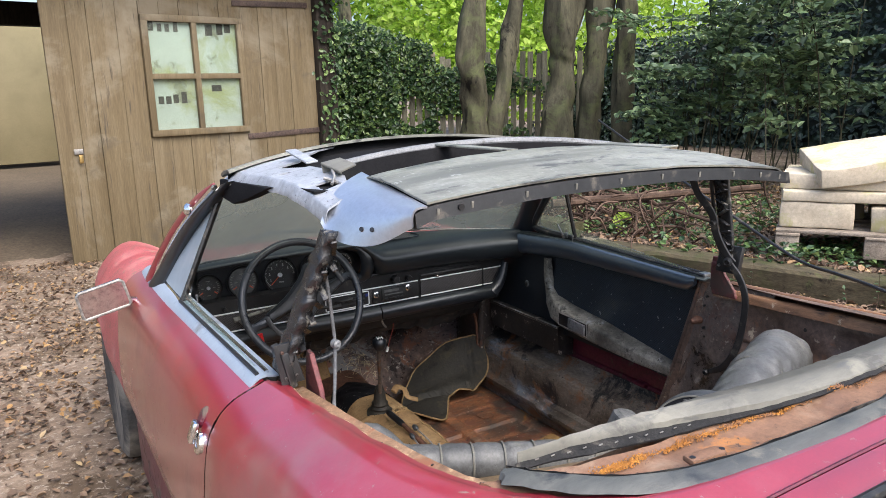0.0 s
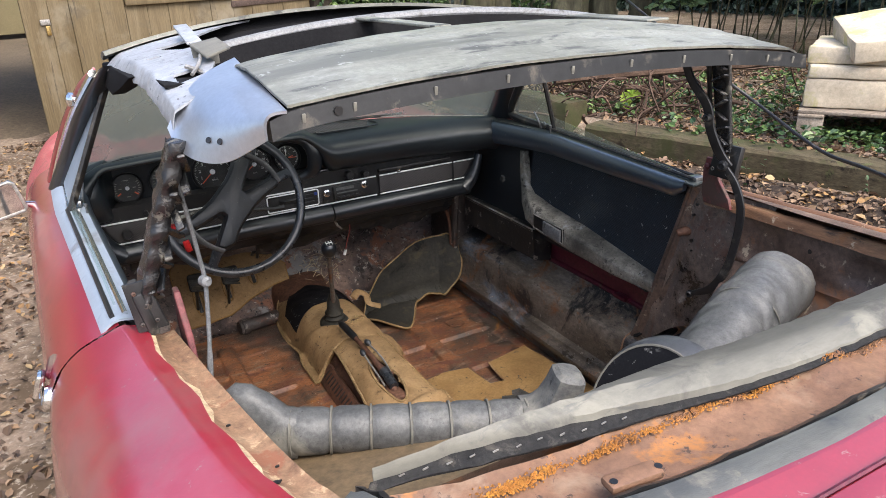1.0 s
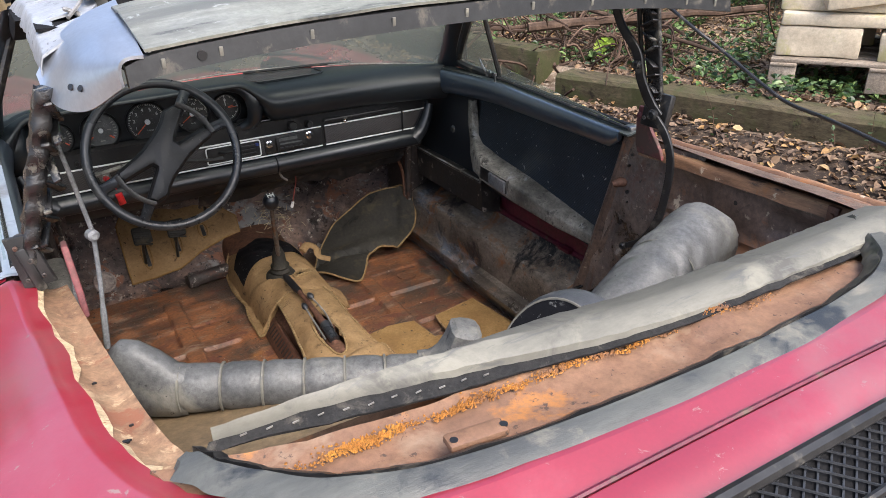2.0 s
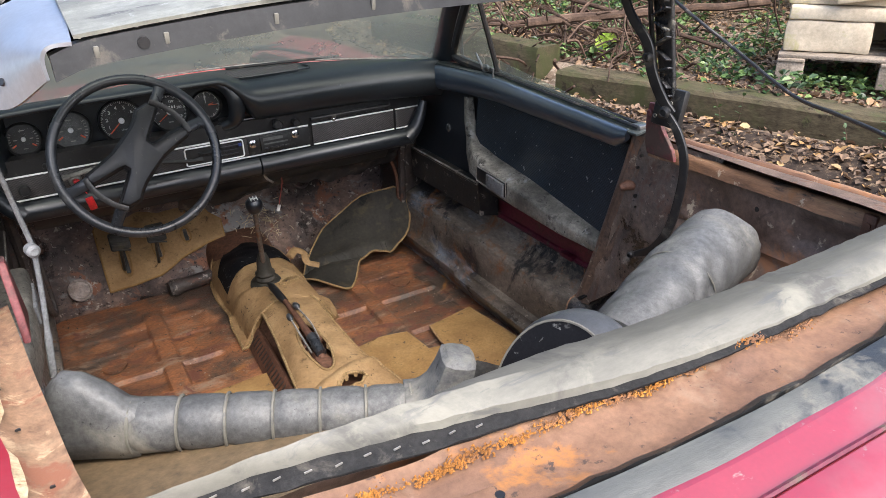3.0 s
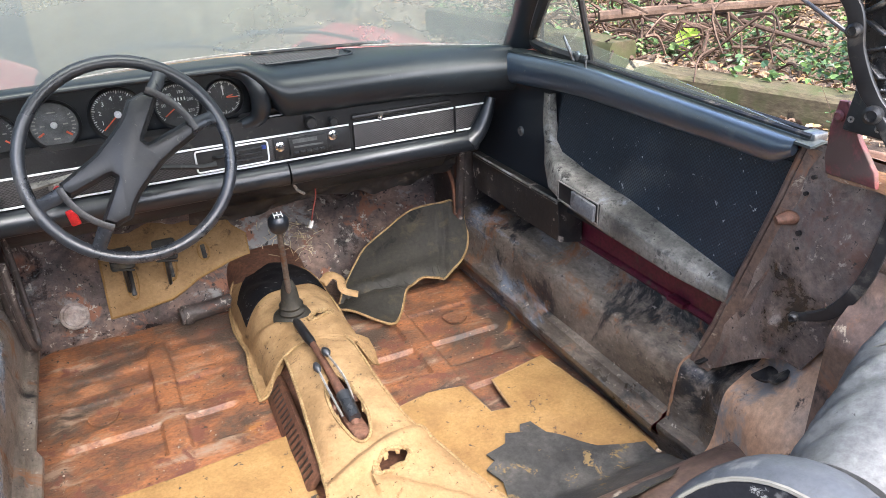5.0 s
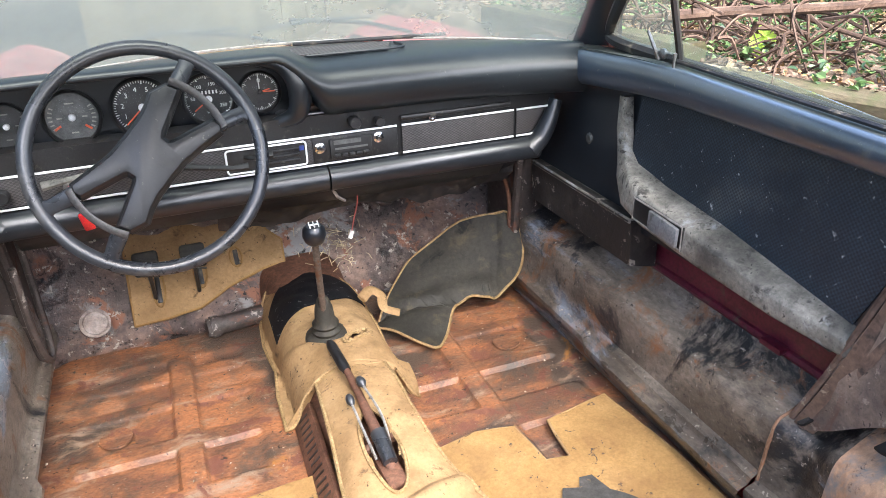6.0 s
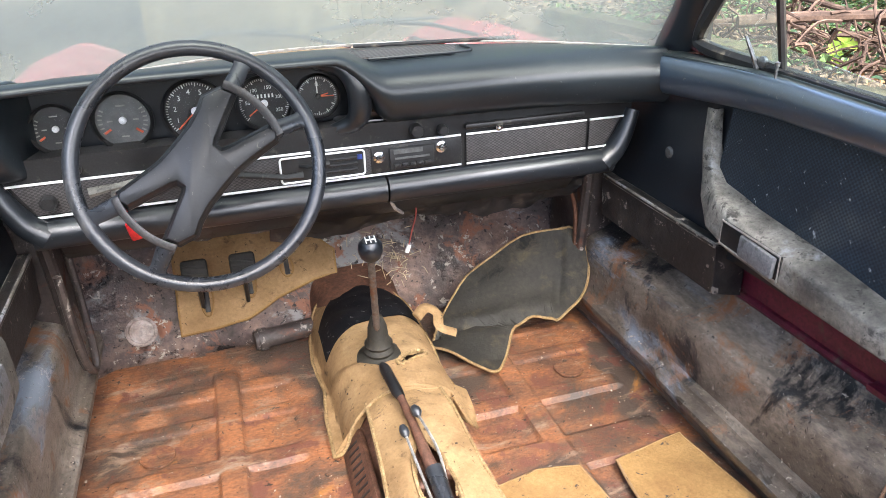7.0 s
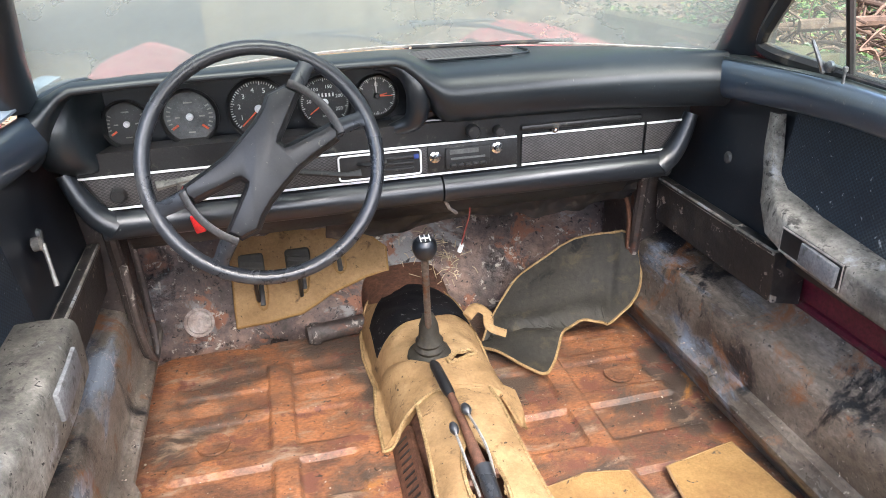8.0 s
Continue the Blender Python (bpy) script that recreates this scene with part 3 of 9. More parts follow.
def curve3(pts, n):
    """n + 1 points along a smooth line through pts."""
    pts = [Vector(p) for p in pts]
    ext = [2 * pts[0] - pts[1]] + pts + [2 * pts[-1] - pts[-2]]
    out = []
    for i in range(n + 1):
        s = i / n * (len(pts) - 1)
        k = min(int(s), len(pts) - 2)
        t = s - k
        a, b, c, d = ext[k:k + 4]
        out.append(0.5 * (2 * b + (c - a) * t + (2 * a - 5 * b + 4 * c - d) * t * t + (3 * b - a - 3 * c + d) * t ** 3))
    return out


def wob(p, s=1.0, a=1.0):
    return a * noise.noise(Vector(p) * s)


def text_mesh(body, size, m, depth=0.0004):
    """Letters as a bmesh, lying in the plane of the pose m."""
    cu = bpy.data.curves.new("letters", "FONT")
    cu.body, cu.size, cu.extrude, cu.align_x, cu.align_y = body, size, depth, "CENTER", "CENTER"
    cu.resolution_u = 2
    ob = bpy.data.objects.new("letters", cu)
    scene.collection.objects.link(ob)
    dg = bpy.context.evaluated_depsgraph_get()
    me = bpy.data.meshes.new_from_object(ob.evaluated_get(dg))
    bm = bmesh.new()
    bm.from_mesh(me)
    bm.transform(m)
    bpy.data.objects.remove(ob)
    bpy.data.curves.remove(cu)
    bpy.data.meshes.remove(me)
    return bm


def merge(bm, other, mi=None):
    """Adds the bmesh other to bm."""
    me = bpy.data.meshes.new("tmp")
    other.to_mesh(me)
    other.free()
    k = len(bm.faces)
    bm.from_mesh(me)
    bpy.data.meshes.remove(me)
    if mi is not None:
        bm.faces.ensure_lookup_table()
        for f in bm.faces[k:]:
            f.material_index = mi
    return bm

# ---------------------------------------------------------------- the car: x to its right, y ahead, the dashboard's trim at y = 0
car = thing("car", (0, -0.3, 0), "stripped red classic sports car with gutted rusty open cabin", "car")

XT = [(-1.0, 0.645), (-0.3, 0.675), (0.05, 0.675), (0.3, 0.66)]
ZT = [(-1.0, 0.945), (-0.3, 0.955), (0.3, 0.945)]
XM = [(-1.0, 0.785), (-0.3, 0.79), (0.3, 0.795), (0.9, 0.805), (1.3, 0.775), (1.52, 0.70), (1.66, 0.60)]
ZF = [(0.18, 0.925), (0.3, 0.900), (0.5, 0.893), (0.8, 0.886), (1.15, 0.86), (1.4, 0.80), (1.55, 0.70), (1.66, 0.52)]


def arch(y, axle, low=0.21, r=0.335):
    d = r * r - (y - axle) ** 2
    return max(low, 0.31 + math.sqrt(d)) if d > 0 else low


def door_point(s, y, v):
    xt, zt, xm = lerp(y, XT), lerp(y, ZT), lerp(y, XM)
    c = curve3([(xt, 0, zt), (xt + 0.55 * (xm - xt), 0, zt - 0.035), (xt + 0.86 * (xm - xt), 0, zt - 0.11), (xm, 0, 0.64), (xm - 0.005, 0, 0.50),
                (xm - 0.03, 0, 0.34), (xm - 0.07, 0, 0.22)], 24)
    p = c[min(24, round(v * 24))]
    return (s * (p.x - 0.30 * max(0.0, 0.54 - p.z)), y, p.z)


def fender_point(s, y, v):
    zt, xm = key(y, ZF), lerp(y, XM)
    nose = max(0.0, (y - 1.3) / 0.36)
    zb = arch(y, 0.86, 0.21)
    c = curve3([(0.47, 0, zt - 0.055), (0.54, 0, zt - 0.018), (0.61 - 0.05 * nose, 0, zt), (xm - 0.10, 0, zt - 0.035), (xm - 0.025, 0, zt - 0.14),
                (xm, 0, max(0.56, zb + 0.02) if zt > 0.64 else zt - 0.1), (xm - 0.008, 0, max(0.42, zb + 0.012)), (xm - 0.03, 0, zb)], 24)
    p = c[min(24, round(v * 24))]
    return (s * (p.x - 0.30 * max(0.0, 0.54 - p.z) * min(1.0, abs(y - 0.86) / 0.4 + 0.15)), y, min(p.z, zt + 0.002))


for s in (-1, 1):
    bm = bmesh.new()
    sheet(bm, lambda u, v: fender_point(s, 0.185 + u * 1.465, v), 56, 24, 0.0)
    part("front_fender", bm, M_REDFADE, car, "dusty faded red front wing")
bm = bmesh.new()
sheet(bm, lambda u, v: ((v - 0.5) * 0.94, 0.30 + 1.33 * u - 0.10 * (2 * v - 1) ** 2 * (1 - u), key(0.3 + 1.33 * u, ZF) - 0.090 - 0.10 * u + 0.025 * (1 - (2 * v - 1) ** 2)), 24, 16, 0.0)
part("front_lid", bm, M_REDFADE, car, "faded red front luggage lid")
bm = bmesh.new()
sheet(bm, lambda u, v: ((2 * u - 1) * 0.62, 1.63 + 0.05 * math.sin(math.pi * u), 0.25 + 0.42 * v), 12, 6, 0.0)
part("nose_panel", bm, M_REDFADE, car)
# scuttle between lid and windscreen
bm = bmesh.new()
sheet(bm, lambda u, v: ((2 * u - 1) * 0.64, (0.27 - 0.62 * ((2 * u - 1) * 0.66) ** 2) * (1 - v) + (0.33 - 0.10 * (2 * u - 1) ** 2) * v, 0.905 - 0.06 * v), 20, 4, 0.0)
part("scuttle", bm, M_REDFADE, car)

# rear shell round the opening
C_IN = [(-0.645, -1.0, 0.945), (-0.613, -1.28, 0.955), (-0.578, -1.52, 0.972), (-0.52, -1.655, 0.984), (-0.43, -1.735, 0.992), (-0.30, -1.778, 0.998), (0, -1.795, 1.0)]
C_OUT = [(-0.785, -1.0), (-0.815, -1.28), (-0.825, -1.52), (-0.805, -1.85), (-0.70, -2.15), (-0.45, -2.30), (0, -2.34)]
C_IN = C_IN + [(-x, y, z) for x, y, z in C_IN[-2::-1]]
C_OUT = C_OUT + [(-x, y) for x, y in C_OUT[-2::-1]]
RIM = curve3(C_IN, 96)
SKIRT = curve3([(x, y, 0) for x, y in C_OUT], 96)


def shell_point(u, v):
    i = min(96, round(u * 96))
    a, b = RIM[i], SKIRT[i]
    q = v * math.pi / 2
    zb = arch(b.y, -1.40, 0.24)
    g, h = math.sin(q), 1 - math.cos(q)
    w = max(0.0, min(1.0, (a.y + 1.40) / 0.40))
    w = w * w * (3 - 2 * w)
    d = door_point(-1, -1.0, v)
    g, h = g + (( -d[0] - 0.645) / 0.140 - g) * w, h + ((0.945 - d[2]) / 0.725 - h) * w
    zb += (0.22 - zb) * w
    dent = (1 - w) * math.sin(math.pi * min(1.0, v * 1.15)) * (0.0075 * wob((a.y * 1.5, v * 3.2, 2), 3.2) + 0.0025 * wob((a.y * 4, v * 8, 5), 3.0)) if a.x < 0 else 0.0
    return (a.x + (b.x - a.x) * g + dent, a.y + (b.y - a.y) * g, a.z - dent - (a.z - zb) * (h if abs(b.x) > 0.6 else 0.8 * h + 0.2 * v))


def rim_in(i, w, dz):
    a = RIM[i]
    t = (RIM[min(96, i + 1)] - RIM[max(0, i - 1)]).normalized()
    n = Vector((0, 0, 1)).cross(t).normalized()
    if n.dot(Vector((0, -1.2, 0)) - Vector((a.x, a.y, 0))) < 0:
        n = -n
    return a + n * w + Vector((0, 0, dz))


bm = bmesh.new()
sheet(bm, shell_point, 96, 22, 0.0)
for f in bm.faces:
    c = f.calc_center_median()
    if c.x > 0.40 and c.y > -1.66 and c.z > 0.86:
        f.material_index = 1
part("rear_body", bm, [M_RED, M_BROWN], car, "glossy crimson rear body with sky reflections")
bm = bmesh.new()
sheet(bm, lambda u, v: rim_in(round(u * 66), v * (0.030 + 0.010 * wob((u * 30, 0, 0))), 0.003 * math.sin(math.pi * min(1, 3 * v)) - 0.007 * v), 66, 4, 0.0)
part("painted_lip", bm, M_RED, car)
bm = bmesh.new()
sheet(bm, lambda u, v: rim_in(round(u * 66), 0.026 + 0.052 * v, -0.011 - 0.015 * math.sin(v * math.pi * 0.8) - 0.012 * v + 0.003 * wob((u * 60, v * 9, 2))), 66, 8, 0.0)
part("roof_gutter", bm, M_GUTTER, car, "rusty gutter with flaking tan primer")
bm = bmesh.new()
sheet(bm, lambda u, v: rim_in(round(u * 66), 0.027 + 0.010 * wob((u * 30, 0, 0)) + v * max(0.002, 0.008 + 0.014 * wob((u * 34, 3, 0)) + 0.010 * wob((u * 120, 6, 0))), -0.0072 - 0.007 * v), 66, 3, 0.0)
part("primer_edge", bm, M_PRIMEREDGE, car, "jagged cream primer edge")
for hx, hy, r, turn in ((-0.580, -1.245, 0.0030, 0.3), (-0.545, -1.483, 0.0034, 0.9), (-0.558, -1.345, 0.0014, 0.2), (-0.536, -1.46, 0.0014, 1.2)):
    bm = bmesh.new()
    c = min((rim_in(i, 0.02 + 0.005 * k, -0.023) for i in range(60) for k in range(13)), key=lambda p: (p.x - hx) ** 2 + (p.y - hy) ** 2)
    prism(bm, [c + Vector((r * 1.7 * math.cos(q) * (1 + 0.7 * wob((q * 1.5, hx * 40, 0), 2)), r * 0.8 * math.sin(q) * (1 + 0.7 * wob((q * 1.5, hy * 40, 4), 2)), 0)) for q in (2 * math.pi * j / 18 + turn for j in range(18))], (0, 0, 0.0022))
    part("rust_hole", bm, M_BLACK, car, "", 0)


def deck_z(x, y):
    a = RIM[48].y
    t = min(1.0, max(0.0, (a - y) / 0.545))
    q = math.asin(t)
    return 1.0 - 0.76 * (0.8 * (1 - math.cos(q)) + 0.2 * q / (math.pi / 2)) - 0.05 * x * x


bm = bmesh.new()
sheet(bm, lambda u, v: ((v - 0.5) * (0.98 - 0.10 * u), -1.834 - 0.35 * u, deck_z((v - 0.5) * 0.98, -1.834 - 0.35 * u) + 0.010 - 0.004 * (u < 0.02)), 22, 20, 0.014)
part("engine_lid", bm, M_RED, car, "crimson engine lid with worn paint")
bm = bmesh.new()
tube(bm, [(0.48 * (k / 10 - 1), -1.829, deck_z(0.48 * (k / 10 - 1), -1.829) + 0.004) for k in range(21)], 0.0028, 6)
part("lid_gap", bm, M_MAROON, car, "dark gap in front of the engine lid")


def grille_z(y):
    return deck_z(0, y) + 0.014


bm = bmesh.new()
sheet(bm, lambda u, v: ((v - 0.5) * 0.60, -1.895 - 0.19 * u, grille_z(-1.895 - 0.19 * u)), 12, 2, 0.002)
grille = part("engine_grille", bm, M_PITCH, car, "grey wire engine grille over black")
for y0, r in ((-1.893, 0.008), (-1.945, 0.0045), (-1.99, 0.0045), (-2.035, 0.0045), (-2.085, 0.008)):
    bm = bmesh.new()
    tube(bm, [(-0.305, y0, grille_z(y0) + 0.007), (0.305, y0, grille_z(y0) + 0.007)], r, 8)
    part("grille_bar", bm, M_BLACK, grille)
for xs in (-0.305, 0.305):
    bm = bmesh.new()
    tube(bm, [(xs, -1.893 - 0.0192 * j, grille_z(-1.893 - 0.0192 * j) + 0.007) for j in range(11)], 0.008, 8)
    part("grille_bar", bm, M_BLACK, grille)
for k in range(-8, 33):
    for s in (-1, 1):
        pts = [(s * (-0.30 + 0.0187 * (k + 0.72 * j)), -1.895 - 0.0095 * j) for j in range(21)]
        pts = [(x, y, grille_z(y) + 0.004 + 0.0015 * s) for x, y in pts if abs(x) <= 0.30]
        if len(pts) > 1:
            bm = bmesh.new()
            tube(bm, pts, 0.0013, 4)
            part("grille_wire", bm, M_RUBBER, grille)

# wheels
for wx, wy in ((-0.69, 0.86), (0.69, 0.86), (-0.70, -1.40), (0.70, -1.40)):
    s = -1 if wx < 0 else 1
    bm = bmesh.new()
    lathe(bm, (wx - s * 0.08, wy, 0.31), (s, 0, 0), [(0.19, 0.0), (0.27, -0.005), (0.303, 0.012), (0.31, 0.04), (0.31, 0.125), (0.303, 0.15), (0.27, 0.168), (0.20, 0.158)], 40)
    wheel = part("wheel", bm, M_TYRE, car, "muddy tyre on a dull silver rim")
    bm = bmesh.new()
    lathe(bm, (wx - s * 0.08, wy, 0.31), (s, 0, 0), [(0.20, 0.02), (0.20, 0.155), (0.185, 0.15), (0.17, 0.12), (0.12, 0.115), (0.10, 0.14), (0.05, 0.15), (0.0, 0.15)], 32)
    part("rim", bm, M_ALU, wheel)

# ---------------------------------------------------------------- doors
def soft_ring(c, f=0.16):
    """A four-cornered section with rounded corners."""
    c = [Vector(p) for p in c]
    out = []
    for k, p in enumerate(c):
        a, b = p + (c[k - 1] - p) * f, p + (c[(k + 1) % 4] - p) * f
        out += [a, p * 0.5 + (a + b) * 0.25, b]
    return out


def door(s):
    bm = bmesh.new()
    sheet(bm, lambda u, v: door_point(s, -0.995 + 1.175 * u, v), 30, 24, 0.0)
    d = part("door", bm, M_RED, car, "red door with bare grey top and black vinyl lining")
    # bare top of the skin, towards the window
    bm = bmesh.new()
    sheet(bm, lambda u, v: (s * (lerp(-0.99 + 1.15 * u, XT) + 0.030 - 0.062 * v), -0.99 + 1.15 * u, lerp(-0.99 + 1.15 * u, ZT) - 0.020 * max(0.0, (u - 0.5) / 0.5) * (s > 0) + 0.006 * math.sin(math.pi * min(1, v * 1.2)) - 0.020 * (1 - v) ** 3), 24, 8, 0.004)
    part("door_top", bm, M_PRIMER if s < 0 else M_DOORTOP, d, "bare grey-blue metal door top" if s < 0 else "dusty grey-green vinyl ledge")
    # padded roll of the lining
    bm = bmesh.new()
    rings = []
    for i in range(33):
        y = -0.01 - 0.95 * i / 32
        x0, z0 = s * (lerp(y, XT) - 0.028), lerp(y, ZT) + 0.002 - 0.026 * max(0.0, min(1.0, (y + 0.42) / 0.50))
        r = 0.040 * (1 - (0.25 if s < 0 else 0.42) * (i / 32)) * (0.55 if i in (0, 32) else 0.9 if i == 1 else 1)
        rings.append([(x0 - s * r * 0.62 * math.cos(q), y, z0 - r + r * math.sin(q)) for q in (2 * math.pi * j / 16 for j in range(16))])
    loft(bm, rings)
    part("padded_rail", bm, M_DOORBLUE, d, "blue-black padded vinyl rail")
    # lining board
    bm = bmesh.new()
    sheet(bm, lambda u, v: (s * (0.683 - 0.035 * v + 0.010 * u), 0.10 - 1.04 * u + 0.10 * v * u, 0.905 - 0.31 * v), 20, 10, -s * 0.006)
    part("lining_board", bm, M_VINYL, d)
    bm = bmesh.new()
    sheet(bm, lambda u, v: (s * (0.678 - 0.030 * v + 0.008 * u), -0.275 - 0.655 * u + 0.10 * v * u, 0.885 - 0.245 * v * (1 + 0.2 * u)), 20, 10, -s * 0.004)
    part("weave_panel", bm, M_DOORWEAVE, d, "dark basket weave vinyl panel with white specks")
    # armrest: an upright grip that sweeps down into a long pad; the driver's has lost its grip
    if s < 0:
        bm = bmesh.new()
        rings = []
        for y, x0, x1, z0, z1 in ((-0.335, 0.584, 0.662, 0.60, 0.684), (-0.345, 0.572, 0.668, 0.585, 0.694), (-0.45, 0.570, 0.668, 0.580, 0.696), (-0.62, 0.576, 0.666, 0.582, 0.690), (-0.80, 0.594, 0.664, 0.595, 0.678), (-0.92, 0.615, 0.66, 0.61, 0.664)):
            c = []
            for j in range(20):
                q = 2 * math.pi * j / 20
                c.append((s * ((x0 + x1) / 2 + (x1 - x0) / 2 * math.copysign(abs(math.cos(q)) ** 0.35, math.cos(q))), y, (z0 + z1) / 2 + (z1 - z0) / 2 * math.copysign(abs(math.sin(q)) ** 0.35, math.sin(q))))
            rings.append(c)
        loft(bm, rings)
        part("armrest", bm, M_MOULD, d, "mould-stained grey vinyl armrest")
    else:
        bm = bmesh.new()
        rings = []
        for ty, tz, lean, by, bz, xi in ((-0.254, 0.864, 0.0, -0.230, 0.864, 0.652), (-0.264, 0.80, 0.0, -0.236, 0.795, 0.646), (-0.278, 0.755, 0.002, -0.249, 0.740, 0.644), (-0.305, 0.732, 0.004, -0.270, 0.700, 0.630),
                                         (-0.355, 0.722, 0.006, -0.325, 0.660, 0.606), (-0.40, 0.711, 0.008, -0.40, 0.643, 0.600), (-0.56, 0.689, 0.013, -0.56, 0.630, 0.602), (-0.74, 0.652, 0.022, -0.74, 0.614, 0.618),
                                         (-0.90, 0.632, 0.016, -0.90, 0.606, 0.642), (-0.93, 0.628, 0.012, -0.93, 0.612, 0.650)):
            rings.append(soft_ring([(xi, ty, tz), (0.672, ty, tz + lean), (0.672, by, bz - 0.008), (xi, by, bz)]))
        loft(bm, rings)
        part("armrest", bm, M_MOULD, d, "mould-stained grey vinyl armrest and grip", 50)
        bm = bmesh.new()
        box(bm, (0.6005, -0.458, 0.6725), (0.004, 0.150, 0.050), (3, 0, 0), 0.0015)
        frame_ = part("release_recess", bm, M_BLACK, d)
        bm = bmesh.new()
        tube(bm, [(0.598, -0.384, 0.699), (0.598, -0.384, 0.655), (0.598, -0.532, 0.647), (0.598, -0.532, 0.693)], 0.0022, 6, closed=True)
        part("recess_rim", bm, M_CABLE, frame_)
        bm = bmesh.new()
        box(bm, (0.5955, -0.481, 0.6715), (0.009, 0.090, 0.039), (3, 0, -3), 0.003)
        part("release_handle", bm, M_RELEASE, d, "grey plastic door release")
    if s < 0:
        bm = bmesh.new()
        box(bm, (-0.570, -0.455, 0.650), (0.010, 0.115, 0.046), (2, 0, 0), 0.004)
        part("release_handle", bm, M_RELEASE, d, "grey plastic door release")
    # pocket under the grip
    bm = bmesh.new()
    loft(bm, [[(s * 0.70, y, 0.624), (s * 0.626, y, 0.622), (s * 0.632, y, 0.520), (s * 0.70, y, 0.505)] for i, y in enumerate((0.09, -0.08, -0.28, -0.345))])
    box(bm, (s * 0.636, -0.128, 0.624), (0.026, 0.43, 0.012), (0, 0, 0), 0.004, 1)
    part("door_pocket", bm, [M_PEEL, M_MOULD], d, "scuffed black door pocket")
    # inner shell below
    bm = bmesh.new()
    box(bm, (s * 0.735, -0.42, 0.530), (0.05, 1.06, 0.085), (0, 0, 0), 0.012)
    tube(bm, [(s * 0.712, 0.08, 0.502), (s * 0.712, -0.92, 0.502)], 0.010, 8)
    part("inner_shell", bm, M_MAROON, d, "bare maroon inner door shell")
    bm = bmesh.new()
    lathe(bm, (s * 0.673, -0.108, 0.734), (-s, 0, 0), [(0.014, 0), (0.014, 0.006), (0.010, 0.011), (0.0, 0.012)], 14)
    part("winder_boss", bm, M_DIALGREY, d)
    if s > 0:
        bm = bmesh.new()
        box(bm, (0.700, -0.690, 0.508), (0.024, 0.05, 0.012), (0, 0, 0), 0.003)
        part("door_catch", bm, M_MAROON, d)
    else:
        bm = bmesh.new()
        lathe(bm, (s * 0.660, -0.165, 0.742), (-s, 0, 0.1), [(0.012, 0), (0.012, 0.012), (0.006, 0.016)], 14)
        tube(bm, [(s * 0.645, -0.165, 0.742), (s * 0.640, -0.175, 0.71), (s * 0.636, -0.185, 0.672)], [0.0045, 0.0035, 0.0045], 8)
        part("window_winder", bm, M_CABLE, d, "chrome window winder")
    # quarter light: frame, post and pane
    a, b, c = Vector((s * 0.665, 0.020, 0.962)), Vector((s * 0.535, -0.355, 1.245)), Vector((s * 0.672, -0.372, 0.958))
    if s > 0:
        a, b, c = Vector((0.668, -0.13, 0.966)), Vector((0.56, -0.44, 1.215)), Vector((0.672, -0.385, 0.955))
    bm = bmesh.new()
    tube(bm, [c + (b - c) * (-0.06), b], 0.010, 8, flat=0.7)
    part("window_post", bm, M_BLACK, d, "black quarter light post")
    bm = bmesh.new()
    tube(bm, curve3([b, b * 0.5 + a * 0.5 + Vector((0, 0.0, 0.0)), a + Vector((0, -0.03, 0.022)), a * 0.75 + c * 0.25, c], 24), 0.008 if s < 0 else 0.014, 8)
    part("quarter_light_frame", bm, M_CHROME if s < 0 else M_BLACK, d)
    bm = bmesh.new()
    prism(bm, [a + Vector((0, -0.02, 0.01)), b, c], (s * 0.004, 0, 0))
    pane = part("quarter_light_pane", bm, M_VENT if s < 0 else M_PANE, d, "dusty quarter light glass, sky reflection painted on the left one", 0)
    pane.visible_shadow = False
    bm = bmesh.new()
    tube(bm, curve3([(s * 0.652, -0.345, 0.958), (s * 0.644, -0.343, 0.975), (s * 0.638, -0.334, 0.996), (s * 0.634, -0.328, 1.010)], 10), [0.005, 0.005, 0.0045, 0.0045, 0.004, 0.004, 0.0035, 0.0035, 0.003, 0.003, 0.002], 8)
    lathe(bm, (s * 0.654, -0.358, 0.970), (-s, 0, 0), [(0.010, 0), (0.010, 0.006), (0.005, 0.009), (0, 0.009)], 12)
    part("quarter_light_latch", bm, M_DIALCHROME, d, "worn chrome catch of the quarter light")
    bm = bmesh.new()
    lathe(bm, (s * 0.640, -0.405, 0.945), (0, 0, 1), [(0.006, 0), (0.006, 0.003), (0.0025, 0.004), (0.0025, 0.026), (0.0042, 0.028), (0.0042, 0.034), (0, 0.036)], 12)
    part("lock_pin", bm, M_DIALCHROME, d, "chrome door lock pin")
    # wound-down window glass showing above the slot, and the slot's seals
    bm = bmesh.new()
    prism(bm, [(s * 0.668, -0.36, 0.962), (s * 0.640, -0.97, 0.945), (s * 0.640, -0.97, 0.951), (s * 0.662, -0.36, 1.000 if s > 0 else 0.985)], (s * 0.004, 0, 0))
    pane = part("window_glass", bm, M_PANE, d, "green-tinted window edge", 0)
    pane.visible_shadow = False
    for off, mt in ((-0.002, M_BLACK if s > 0 else M_CHROME), (0.018, M_BLACK)):
        bm = bmesh.new()
        tube(bm, [(s * (lerp(y, XT) - 0.012 + off), y, lerp(y, ZT) + 0.008) for y in (-0.37, -0.6, -0.8, -0.975)], 0.0045, 6)
        part("window_seal", bm, mt, d)
    if s > 0:
        bm = bmesh.new()
        box(bm, (0.646, -0.968, 0.951), (0.030, 0.026, 0.014), (0, 0, 0), 0.003)
        part("slot_end_cap", bm, M_DIALCHROME, d, "chrome end cap of the window slot")
    return d


door_l, door_r = door(-1), door(1)
bm = bmesh.new()
